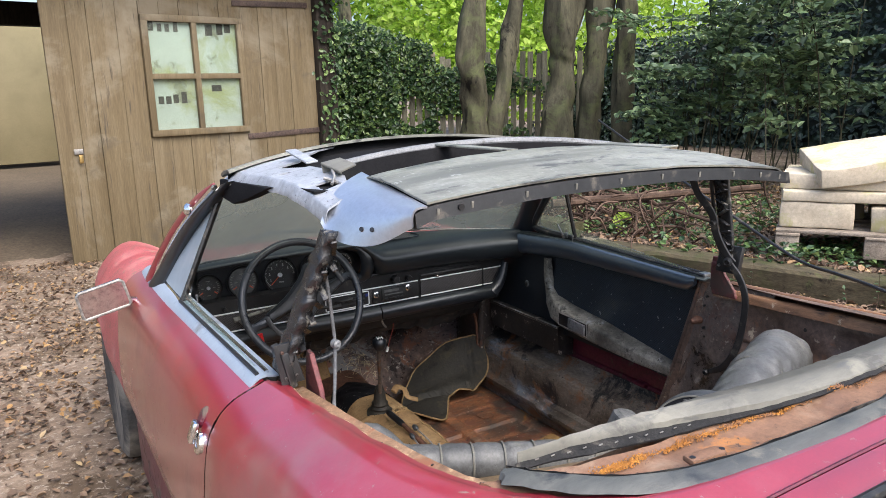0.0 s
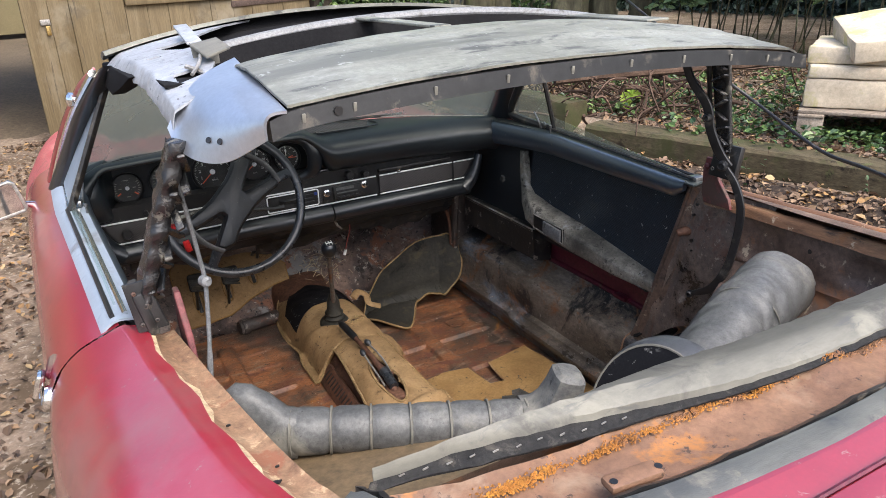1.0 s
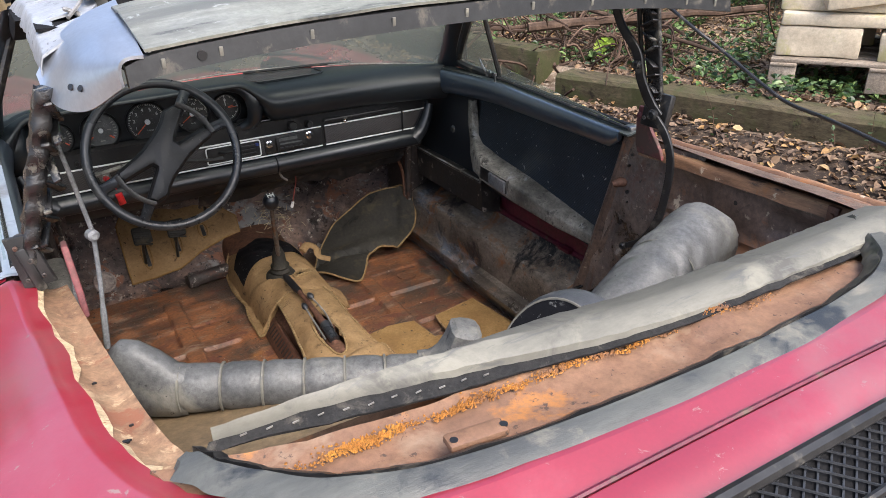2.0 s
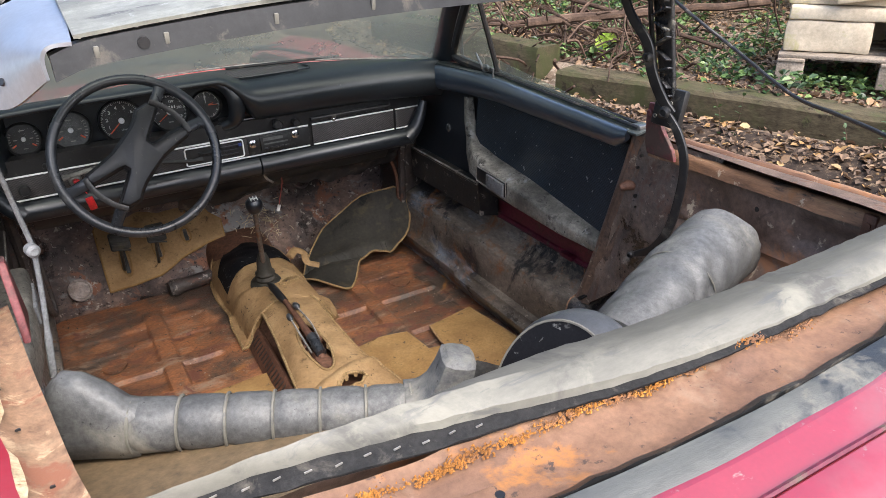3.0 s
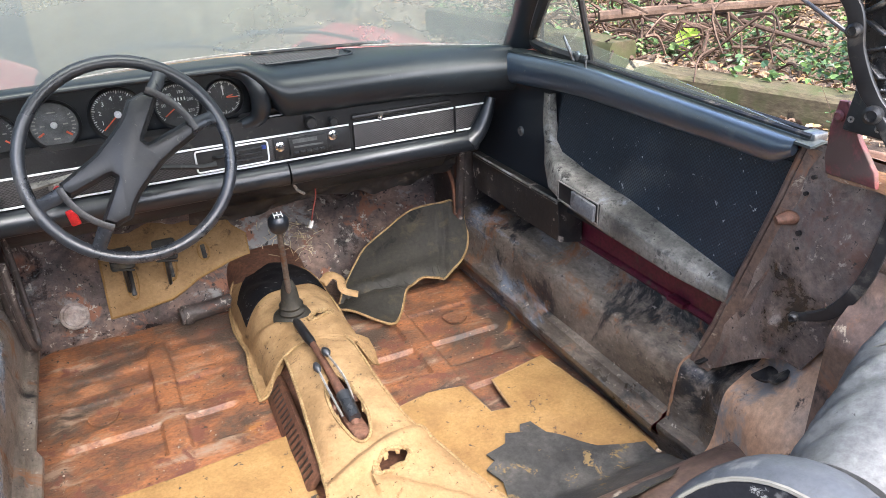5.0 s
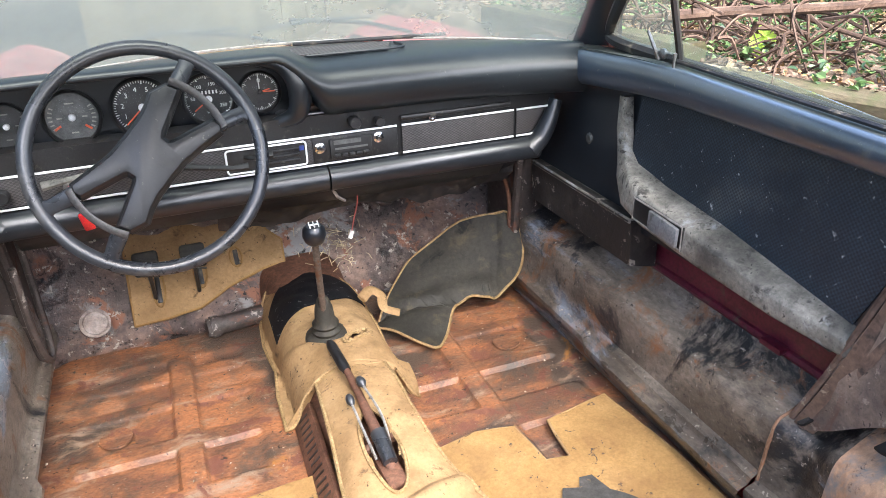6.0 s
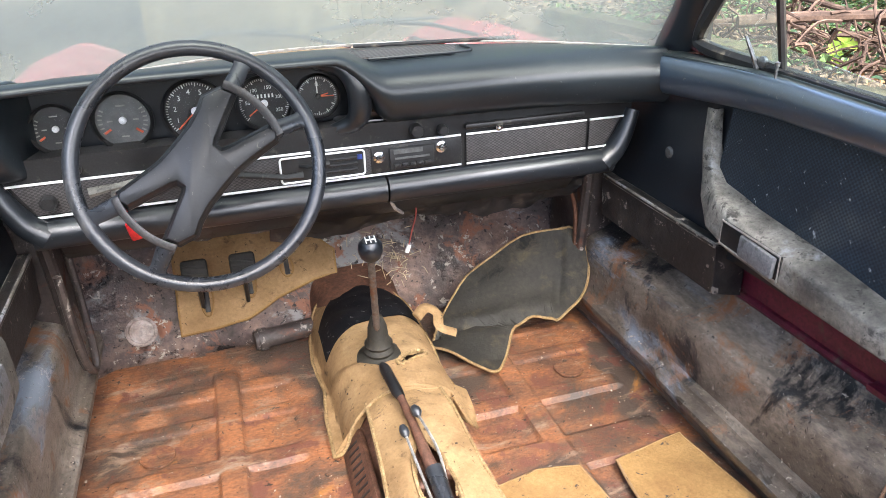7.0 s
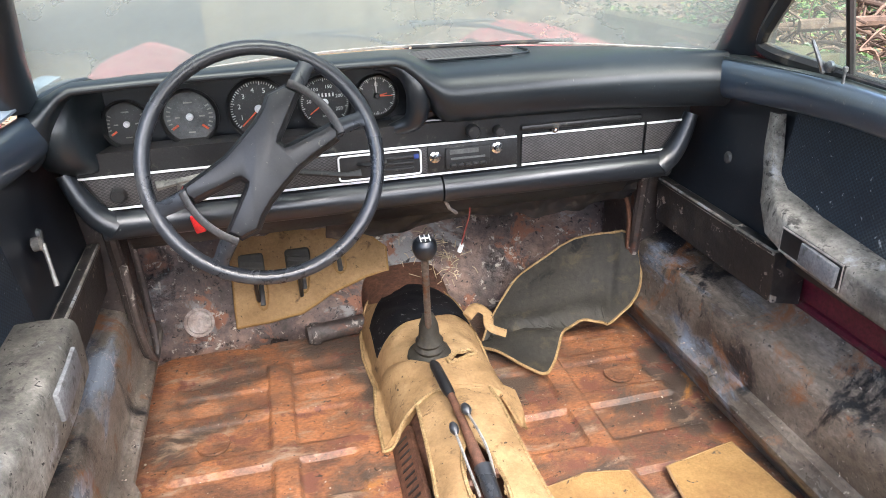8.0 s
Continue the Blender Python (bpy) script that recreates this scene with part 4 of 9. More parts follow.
lathe(bm, (0, 0, 0), (0, 0, 1), [(0.021, -0.012), (0.0225, 0.006), (0.019, 0.012), (0.012, 0.013), (0.010, 0.010), (0.0, 0.010)], 24)
bm.transform(pose(-0.774, -0.958, 0.806, 0, -72, 0) @ Matrix.Diagonal((1.0, 0.85, 0.8, 1)))
box(bm, (-0.784, -0.940, 0.826), (0.014, 0.030, 0.044), (0, 20, -6), 0.006, 2)


def skin_x(y, z):
    return min((door_point(-1, y, k / 80) for k in range(81)), key=lambda p: abs(p[2] - z))[0]


bm.transform(Matrix.Translation((skin_x(-0.93, 0.867) - skin_x(-0.93, 0.842), 0, 0.025)))
handle = part("door_handle", bm, M_CHROME, door_l, "chrome door handle and lock")
bm = bmesh.new()
lathe(bm, (0, 0, 0), (0, 0, 1), [(0.017, -0.010), (0.0175, 0.004), (0.013, 0.009), (0.0, 0.010)], 24)
bm.transform(pose(skin_x(-0.93, 0.875) - 0.002, -0.934, 0.872, 0, -66, 0) @ Matrix.Diagonal((1.25, 0.85, 1, 1)))
part("push_button", bm, M_MAROON, handle, "dark red push button")
# mirror on the left door
bm = bmesh.new()
tube(bm, [(-0.742, -0.045, 0.892), (-0.760, -0.06, 0.905), (-0.785, -0.082, 0.916)], [0.016, 0.009, 0.007], 10)
mir = part("door_mirror", bm, M_CHROME, door_l, "chrome rectangular door mirror")
mo = pose(-0.838, -0.09, 0.926, 93.5, 0, 2.5) @ pose(0, 0, 0, 0, 0, 12)
for nm, w, h, dep, mt in (("mirror_shell", 0.136, 0.086, 0.012, M_CHROME), ("mirror_glass", 0.124, 0.075, 0.004, None)):
    bm = bmesh.new()
    prism(bm, [(x * w / 2, y * h / 2, 0.0) for x, y in ((-1, -0.8), (-0.92, -1), (0.9, -1), (1, -0.85), (0.97, 0.8), (0.85, 1), (-0.85, 0.98), (-0.97, 0.8))], (0, 0, -dep), 0.003 if dep > 0.01 else 0)
    bm.transform(mo @ Matrix.Translation((0, 0, 0.003 if mt is None else 0)))
    if mt is None:
        mt = surf("mirror_silver", [(0.3, (0.9, 0.9, 0.9)), (0.7, (0.94, 0.94, 0.94))], 10.0, (0.02, 0.05), metal=1.0, bump=0.0)
    part(nm, bm, mt, mir)
bm = bmesh.new()
tube(bm, [mo @ Vector((x * 0.066, y * 0.041, 0.003)) for x, y in ((-1, -0.8), (-0.92, -1), (0.9, -1), (1, -0.85), (0.97, 0.8), (0.85, 1), (-0.85, 0.98), (-0.97, 0.8))], 0.0042, 8, closed=True)
part("mirror_rim", bm, M_CABLE, mir, "worn chrome mirror rim")

# ---------------------------------------------------------------- windscreen, pillars, roof frame
def screen_low(x):
    return Vector((x, 0.245 - 0.60 * x * x, 0.945 - 0.01 * (x / 0.66) ** 2))


def screen_top(x):
    return Vector((x, -0.315 - 0.34 * x * x, 1.322 - 0.20 * x * x))


bm = bmesh.new()


def screen_pt(u, v):
    x = 2 * u - 1
    a, b = screen_low(0.655 * x), screen_top(0.525 * x)
    a.x, b.x = a.x + 0.032 * max(0.0, x) ** 4, b.x + 0.018 * max(0.0, x) ** 4
    p = a.lerp(b, v)
    return p + Vector((0, 0.03, 0.02)) * math.sin(math.pi * v)


sheet(bm, screen_pt, 28, 12, 0.004)
screen = part("windscreen", bm, M_SCREEN, car, "dusty laminated windscreen, reflection haze painted into its film")
screen.visible_shadow = False
bm = bmesh.new()
tube(bm, [screen_low(0.65 * (i / 12 - 1)) + Vector((0, -0.012, 0.006)) for i in range(25)], 0.0026, 6)
part("screen_trim", bm, M_CABLE, car, "bright windscreen trim")
for s in (-1, 1):
    lo, hi = screen_pt(0.5 + s * 0.5, 0.0), screen_pt(0.5 + s * 0.5, 1.0)
    bm = bmesh.new()
    rings = []
    for i in range(13):
        p = screen_pt(0.5 + s * 0.5, i / 12) + Vector((s * 0.016, -0.018, 0.0))
        w = 0.064 - 0.020 * i / 12 + 0.020 * max(0.0, 1 - i / 3)
        rings.append([p + Vector((s * w * 0.46 * math.cos(q), -w * math.sin(q) - 0.020, 0.012 * math.sin(q))) for q in (2 * math.pi * j / 16 for j in range(16))])
    loft(bm, rings)
    pil = part("windscreen_pillar", bm, M_VINYL, car, "black-lined windscreen pillar")
    bm = bmesh.new()
    tube(bm, [screen_pt(0.5 + s * 0.5, 0.97 * i / 12) + Vector((s * 0.036, 0.020 - 0.01 * i / 12, 0.004)) for i in range(13)], [0.018 - 0.004 * i / 12 for i in range(11)] + [0.010, 0.004], 10)
    part("pillar_skin", bm, M_RED, pil)
    bm = bmesh.new()
    tube(bm, [screen_pt(0.5 + s * 0.5, 0.05 + 0.9 * i / 12) + Vector((s * 0.040, -0.030, 0.004)) for i in range(13)], [0.010] * 13, 8, flat=0.8)
    part("pillar_channel", bm, M_CHROME, pil, "bare bright metal channel")
    if s < 0:
        bm = bmesh.new()
        lathe(bm, screen_pt(0, 0.72) + Vector((-0.055, -0.012, 0.0)), (-1, -0.4, 0.2), [(0.016, 0), (0.016, 0.006), (0.009, 0.012), (0, 0.013)], 14)
        part("pillar_bracket", bm, M_CHROME, pil)


ROOF_MID = [(-1.265, 1.318), (-1.12, 1.342), (-0.98, 1.352), (-0.70, 1.353), (-0.45, 1.350), (-0.31, 1.338), (-0.25, 1.325)]
ROOF_DROP = [(-1.265, 0.040), (-0.98, 0.050), (-0.31, 0.066)]


def roof_z(x, y):
    return lerp(y, ROOF_MID) - lerp(y, ROOF_DROP) * (abs(x) / 0.55) ** 2.2


def hdr_y(x):
    return -0.31 - 0.30 * x * x


def pierced(bm, f, nu, nv, keep, thick):
    """A plate f(u, v) whose cells stand only where keep(u, v) holds."""
    top, low = {}, {}

    def vert(d, i, j, dz):
        if (i, j) not in d:
            d[i, j] = bm.verts.new(Vector(f(i / nu, j / nv)) - Vector((0, 0, dz)))
        return d[i, j]

    cells = {(i, j) for i in range(nu) for j in range(nv) if keep((i + 0.5) / nu, (j + 0.5) / nv)}
    for i, j in cells:
        ring = ((i, j), (i + 1, j), (i + 1, j + 1), (i, j + 1))
        bm.faces.new([vert(top, *c, 0) for c in ring])
        bm.faces.new([vert(low, *c, thick) for c in ring[::-1]])
        for k, (di, dj) in enumerate(((0, -1), (1, 0), (0, 1), (-1, 0))):
            if (i + di, j + dj) not in cells:
                a, b = ring[k], ring[(k + 1) % 4]
                bm.faces.new((vert(top, *a, 0), vert(low, *a, thick), vert(low, *b, thick), vert(top, *b, 0)))
    return bm


# the header over the screen, turning into a bare aluminium side plate with cut holes
header = part("screen_header", sheet(bmesh.new(), lambda u, v: ((2 * u - 1) * 0.545, hdr_y((2 * u - 1) * 0.545) - 0.075 * v, roof_z((2 * u - 1) * 0.545, hdr_y((2 * u - 1) * 0.545) - 0.075 * v) + 0.007 - 0.010 * (1 - v) ** 4), 36, 6, 0.008), M_STEELDULL, car, "weathered grey roof header")
bm = bmesh.new()
sheet(bm, lambda u, v: ((2 * u - 1) * 0.535, hdr_y((2 * u - 1) * 0.535) - 0.015 - 0.05 * v, roof_z((2 * u - 1) * 0.535, -0.4) - 0.014 - 0.035 * v), 30, 3, 0.02)
part("header_lining", bm, M_PITCH, header)


def plate_pt(u, v):
    y = -0.345 - 0.715 * v
    xo = lerp(y, [(-1.06, -0.524), (-0.7, -0.532), (-0.45, -0.546), (-0.345, -0.540)]) + 0.004 * wob((v * 16, 0, 2))
    xi = lerp(y, [(-1.06, -0.470), (-0.93, -0.425), (-0.72, -0.422), (-0.60, -0.405), (-0.52, -0.355), (-0.42, -0.27), (-0.345, -0.20)])
    x = xo + (xi - xo) * u
    edge = max(0.0, 1 - u / 0.14)
    return (x, y, roof_z(x, y) + 0.003 - 0.022 * edge ** 1.5 - 0.034 * max(0.0, min(1.0, (-0.80 - y) / 0.26)) ** 1.6 * (1 - 0.55 * u) + 0.0008 * wob((x * 40, y * 40, 3)))


def plate_keep(u, v):
    x, y, z = plate_pt(u, v)
    if -0.725 < y < -0.60 and x > -0.464 + 0.30 * (-0.60 - y) * (y > -0.63) + 0.32 * max(0, -0.63 - y):
        return False
    if abs(x + 0.488) < 0.011 and abs(y + 0.735) < 0.016:
        return False
    return not (-0.985 < y < -0.930 and -0.492 < x < -0.452)


part("side_plate", pierced(bmesh.new(), plate_pt, 40, 110, plate_keep, 0.004), M_ALU, header, "bare pitted aluminium roof side with cut-outs")
bm = bmesh.new()
prism(bm, [(-0.545, -0.36, 1.272), (-0.538, -0.78, 1.290), (-0.543, -0.62, 1.250), (-0.550, -0.50, 1.222), (-0.552, -0.40, 1.228)], (0.03, 0, 0.0), 0.004)
part("side_rail", bm, M_PITCH, header, "black cloth gusset")
bm = bmesh.new()
prism(bm, [(-0.412, -0.525, 1.345), (-0.386, -0.530, 1.347), (-0.396, -0.705, 1.330), (-0.422, -0.700, 1.326)], (0, 0, 0.005), 0.0015)
part("roof_bracket", bm, M_ALU, header)
bm = bmesh.new()
prism(bm, [(-0.445, -0.850, 1.338), (-0.400, -0.850, 1.346), (-0.398, -0.930, 1.338), (-0.438, -0.935, 1.326)], (0, 0, 0.005), 0.0015)
prism(bm, [(-0.445, -0.850, 1.342), (-0.400, -0.850, 1.350), (-0.402, -0.858, 1.310), (-0.442, -0.858, 1.302)], (0, -0.004, 0), 0.0015)
part("roof_bracket", bm, M_STRIP, header)
bm = bmesh.new()
tube(bm, curve3([(-0.470, -0.93, 1.318), (-0.455, -0.95, 1.312), (-0.450, -0.98, 1.305), (-0.462, -1.00, 1.30)], 10), 0.004, 6)
tube(bm, curve3([(-0.440, -0.90, 1.33), (-0.452, -0.94, 1.322), (-0.470, -0.97, 1.31)], 10), 0.003, 6)
part("catch_wire", bm, M_CABLE, header)
bm = bmesh.new()
sheet(bm, lambda u, v: (-0.515 + (0.13 - 0.05 * v) * u, -0.47 - 0.52 * v, roof_z(-0.45, -0.47 - 0.52 * v) - 0.022), 4, 12, 0.004)
part("plate_backing", bm, M_PITCH, header)
# Black sheet added so that gaps in the roof frame read black
bm = bmesh.new()
sheet(bm, lambda u, v: ((2 * u - 1) * 0.50, -0.37 - 0.36 * v - 0.16 * (2 * u - 1) ** 2 * 0.3, roof_z((2 * u - 1) * 0.50, -0.5) - 0.028 - 0.004 * v), 24, 6, 0.003)
part("gap_darkening_sheet", bm, M_PITCH, header, "black sheet under the roof frame, added to darken its gaps")
# right side rail
bm = bmesh.new()
tube(bm, [(0.528, -0.41, 1.285), (0.548, -0.70, 1.298), (0.553, -1.0, 1.300)], 0.010, 8)
part("roof_side_rail", bm, M_STEELDULL, header)
# crossbar of the folding top, with its straps
bm = bmesh.new()
tube(bm, [(x, -0.76 - 0.20 * x * x, roof_z(x, -0.76) + 0.002 + 0.008 * (x + 0.1)) for x in (-0.42 + 0.95 * i / 24 for i in range(25))], 0.009, 10, flat=0.7)
bar = part("top_crossbar", bm, M_RELEASE, header, "dull grey crossbar")
bm = bmesh.new()
sheet(bm, lambda u, v: (-0.40 + 0.92 * u, -0.772 - 0.20 * (-0.40 + 0.92 * u) ** 2 - 0.012 * v, roof_z(-0.40 + 0.92 * u, -0.76) - 0.004 - 0.034 * v), 24, 2, 0.006)
part("crossbar_web", bm, M_PITCH, bar)
for xx, w in ((-0.10, 0.016), (0.40, 0.030)):
    bm = bmesh.new()
    prism(bm, [(xx - w, -0.765, roof_z(xx, -0.76) + 0.002), (xx + w, -0.765, roof_z(xx, -0.76) + 0.002), (xx + 0.05 + w, -1.0, roof_z(xx, -1.0)), (xx + 0.05 - w, -1.0, roof_z(xx, -1.0))], (0, 0, 0.005), 0.0015)
    part("crossbar_strap", bm, M_STEELDULL, bar)

# roll bar: worn steel skin, bright corner cap, slotted rear rail
def skin_pt(u, v):
    x = -0.415 + 0.995 * u
    y = -0.985 - 0.03 * (1 - v) * (abs(x) / 0.5) ** 2 - 0.262 * v - 0.018 * v * (1 - (x / 0.58) ** 2)
    z = roof_z(x, y) + 0.003 * math.exp(-((v - 0.30) / 0.04) ** 2) + 0.003 * math.exp(-((v - 0.62) / 0.04) ** 2) * min(1, u * 4) + 0.0015 * wob((x * 14, y * 14, 6))
    return (x, y, z - 0.030 * max(0, (u - 0.95) / 0.05) ** 2 - 0.010 * max(0, 1 - v * 12))


rollbar = part("roll_bar", sheet(bmesh.new(), skin_pt, 60, 30, 0.004), M_STEELDULL, car, "stained steel roll bar cover with crease lines")


def cap_pt(u, v):
    # u: down over the corner, v: front to back
    t = Vector((-0.402, -0.965, 1.329)).lerp(Vector((-0.418, -1.262, 1.296)), v)
    b = curve3([(-0.530, -1.052, 1.252), (-0.526, -1.08, 1.230), (-0.512, -1.14, 1.221), (-0.485, -1.20, 1.228), (-0.448, -1.262, 1.262)], 20)[round(v * 20)]
    p = t.lerp(b, u)
    k = math.sin(math.pi * u)
    return p + Vector((-0.020, -0.004, 0.021)) * k * (0.6 + 0.4 * math.sin(math.pi * v))


bm = bmesh.new()
sheet(bm, cap_pt, 20, 20, 0.004)
# Thin dark strips laid just behind the cover's two raised ridges
for vv, ua in ((0.36, 0.30), (0.66, 0.42)):
    crease = bmesh.new()
    sheet(crease, lambda u, v: Vector(skin_pt(ua + (0.94 - ua) * u, vv + 0.030 * (v - 0.5) * math.sin(math.pi * u) ** 0.4 + 0.006 * wob((u * 12, vv, 0)))) + Vector((0, 0, 0.0012)), 40, 2, 0.001)
    part("dark_ridge_strip", crease, M_RELEASE, rollbar, "thin dark strip beside a raised ridge")
cap = part("corner_cap", bm, M_STEEL, rollbar, "bright brushed steel corner cap")
for q in (0.60, 0.68):
    bm = bmesh.new()
    lathe(bm, Vector(cap_pt(0.80, q)) + Vector((-0.0005, -0.0005, 0)), (-0.7, -0.5, 0.45), [(0.0042, -0.003), (0.0042, 0.002), (0, 0.002)], 10)
    part("cap_rivet", bm, M_BLACK, cap)
for u0, u1 in ((0.012, 0.005), (0.048, 0.060)):
    bm = bmesh.new()
    tube(bm, [Vector(skin_pt(u0 + (u1 - u0) * i / 12, i / 12)) + Vector((0, 0, 0.001)) for i in range(13)], 0.0022, 5)
    part("panel_joint", bm, M_DIALMARK, rollbar)


def rail_line(x):
    y = -1.247 - 0.018 * (1 - (x / 0.58) ** 2)
    return Vector((x, y, roof_z(x, y) - 0.001 - 0.045 * max(0, (-0.40 - x) / 0.10) ** 2))


bm = bmesh.new()
xs = [-0.440 + 1.02 * i / 44 for i in range(45)]
loft(bm, [[rail_line(x) + Vector((0, dy, dz)) for dy, dz in ((0.015, -0.002), (-0.004, -0.002), (-0.008, -0.027), (0.012, -0.029))] for x in xs])
rail = part("slotted_rail", bm, M_BLACK, rollbar, "black rear rail with oblong slots", 25)
for x in (-0.398, -0.330, -0.214, -0.099, 0.015, 0.13, 0.245, 0.36, 0.46, 0.535):
    bm = bmesh.new()
    box(bm, rail_line(x) + Vector((0, -0.0068, -0.0145)), (0.005, 0.003, 0.012), (9, 0, 0), 0.001)
    part("slot", bm, M_STRIP, rail)
bm = bmesh.new()
lathe(bm, rail_line(-0.353) + Vector((0, -0.0065, -0.0145)), (0, -1, 0), [(0.006, -0.002), (0.006, 0.003), (0, 0.003)], 10)
part("screw", bm, M_BLACK, rail)
bm = bmesh.new()
loft(bm, [[(x, -1.02 + dy, roof_z(x, -1.15) - 0.012 + dz) for dy, dz in ((0.03, 0), (-0.21, -0.016), (-0.21, -0.022), (0.03, -0.024))] for x in (-0.44 + 1.0 * i / 20 for i in range(21))])
part("roll_bar_core", bm, M_PITCH, rollbar)


def pillar(s):
    """A ribbed black casting that carries the roll bar."""
    bm = bmesh.new()
    top, low = (Vector((-0.522, -1.085, 1.240)), Vector((-0.606, -1.000, 0.965))) if s < 0 else (Vector((0.555, -1.092, 1.290)), Vector((0.607, -1.050, 0.965)))
    if s > 0:
        top, low = Vector((0.572, -1.052, 1.292)), Vector((0.604, -1.078, 1.020))
    rings = []
    for i in range(33):
        p = top.lerp(low, i / 32)
        w, d = ((0.020 + 0.011 * i / 32, 0.013) if s < 0 else (0.027 - 0.010 * i / 32, 0.006))[0] + (0.004 * math.sin(i * 1.3) if s < 0 else 0.0), 0.013 if s < 0 else 0.006
        ring = []
        for j in range(16):
            q = 2 * math.pi * j / 16
            cx, cy = math.copysign(abs(math.cos(q)) ** 0.5, math.cos(q)), math.copysign(abs(math.sin(q)) ** 0.5, math.sin(q))
            k = 1 + (0.45 * wob((i * 0.42, math.cos(q) * 1.5, math.sin(q) * 1.5 + s * 3)) if 3 < i < 30 and s < 0 else 0)
            ring.append(p + Vector((s * (0.004 + d * cx * k), w * cy * (1 + 0.3 * (k - 1)), 0.006 * wob((i * 0.5, j * 0.7, 2)))))
        rings.append(ring)
    loft(bm, rings)
    pl = part("roll_bar_pillar", bm, M_TAPE, rollbar, "black ribbed roll bar pillar", 60)
    rnd = random.Random(4)
    for i in range(9):
        p = top.lerp(low, 0.12 + 0.78 * i / 8)
        bm = bmesh.new()
        a = 34 * (1 if i % 2 else -1) + rnd.uniform(-12, 12)
        if s < 0:
            box(bm, p + Vector((-s * (0.010 + 0.006 * rnd.random()), -0.012, 0)), (0.012, 0.045 + 0.01 * rnd.random(), 0.006), (a, s * rnd.uniform(0, 30), s * rnd.uniform(10, 34)), 0.002)
        else:
            box(bm, p + Vector((-0.010, -0.006, 0)), (0.016, 0.040 - 0.012 * i / 8, 0.004), (a * 0.8, 10, 0), 0.0015)
        part("rib", bm, M_TAPE, pl)
    bm = bmesh.new()
    tube(bm, [top + Vector((-s * 0.004, 0.024, 0.0)), top.lerp(low, 0.5) + Vector((-s * 0.006, 0.026, 0)), low + Vector((-s * 0.004, 0.028, 0.03))], 0.005, 8)
    part("edge_strip", bm, M_SEAL if s < 0 else M_BLACK, pl)
    # foot with bolt holes
    bm = bmesh.new()
    box(bm, low + Vector((0, -0.005, 0.005)), (0.016, 0.070, 0.075), (0, s * 12, 0), 0.004)
    part("foot_plate", bm, M_BLACK, pl)
    if s < 0:
        bm = bmesh.new()
        prism(bm, [(-0.632, -1.030, 1.022), (-0.598, -1.036, 1.026), (-0.578, -1.040, 0.945), (-0.622, -1.034, 0.940)], (0.003, 0.008, 0), 0.0015)
        fp = part("lock_plate", bm, M_PLASTIC, pl, "black steel plate with bolt holes")
        for bx, bz, br in ((-0.618, 1.008, 0.005), (-0.604, 0.985, 0.007), (-0.592, 0.958, 0.005), (-0.614, 0.955, 0.005)):
            bm = bmesh.new()
            lathe(bm, (bx, -1.0365, bz), (0, -1, 0.1), [(br * 0.7, -0.002), (br * 0.7, 0.003), (br * 0.4, 0.004), (br * 0.4, 0.001), (0, 0.001)], 10)
            part("bolt", bm, M_DIRTMETAL, fp)
    for dy, dz in ((0.018, 0.028), (-0.018, 0.018), (0.0, -0.004), (-0.02, -0.018), (0.02, -0.014)):
        bm = bmesh.new()
        lathe(bm, low + Vector((-s * 0.012, dy, dz)), (-s, 0, 0), [(0.0045, 0), (0.0045, 0.002), (0.002, 0.002), (0.002, 0.0)], 10)
        part("bolt", bm, M_CABLE, pl)
    # red fin
    bm = bmesh.new()
    fx = 0.035 if s < 0 else 0.0
    fin = [(s * 0.604, -1.030, 1.022), (s * 0.604, -1.050, 1.020), (s * 0.600, -1.080, 0.95), (s * 0.60, -1.090, 0.915), (s * 0.60, -1.000, 0.915), (s * 0.602, -1.012, 0.96)]
    if s > 0:
        prism(bm, [(0.607, -1.024, 1.022), (0.604, -1.040, 1.024), (0.604, -1.068, 0.975), (0.606, -1.098, 0.938), (0.612, -1.100, 0.915), (0.622, -1.015, 0.910), (0.618, -1.012, 0.935), (0.612, -1.014, 0.985)], (0.010, 0, 0), 0.003)
        lathe(bm, (0.608, -1.030, 1.002), (-1, 0, 0), [(0.008, -0.002), (0.008, 0.003), (0.005, 0.006), (0, 0.006)], 14)
    else:
        prism(bm, [Vector(p) + Vector((-s * (0.018 + fx), fx * 0.6, -fx * 0.8)) for p in fin], (s * 0.010, 0, 0), 0.003)
    part("belt_bracket", bm, M_BELT, rollbar, "faded red belt bracket")
    # folded arm of the belt
    bm = bmesh.new()
    if s > 0:
        for line, wid in ((((0.535, -0.985, 1.285), (0.545, -1.012, 1.205), (0.555, -1.056, 1.150), (0.562, -1.066, 1.10), (0.575, -1.085, 1.05), (0.586, -1.108, 1.022)), (0.012, 0.012, 0.014, 0.014, 0.015, 0.010)),
                          (((0.578, -1.100, 1.024), (0.586, -1.128, 0.985), (0.590, -1.146, 0.933), (0.592, -1.142, 0.861), (0.590, -1.128, 0.788), (0.584, -1.100, 0.732), (0.576, -1.066, 0.708), (0.573, -1.050, 0.702)), (0.009, 0.012, 0.012, 0.012, 0.013, 0.014, 0.010, 0.006))):
            c = curve3(line, 40)
            rings = []
            for k, p in enumerate(c):
                d = (c[min(40, k + 1)] - c[max(0, k - 1)]).normalized()
                wide = d.cross(Vector((-0.95, -0.3, 0.0))).normalized() * 0.72 * lerp(k / 40 * (len(wid) - 1), list(enumerate(wid)))
                thick = wide.cross(d).normalized() * 0.0045
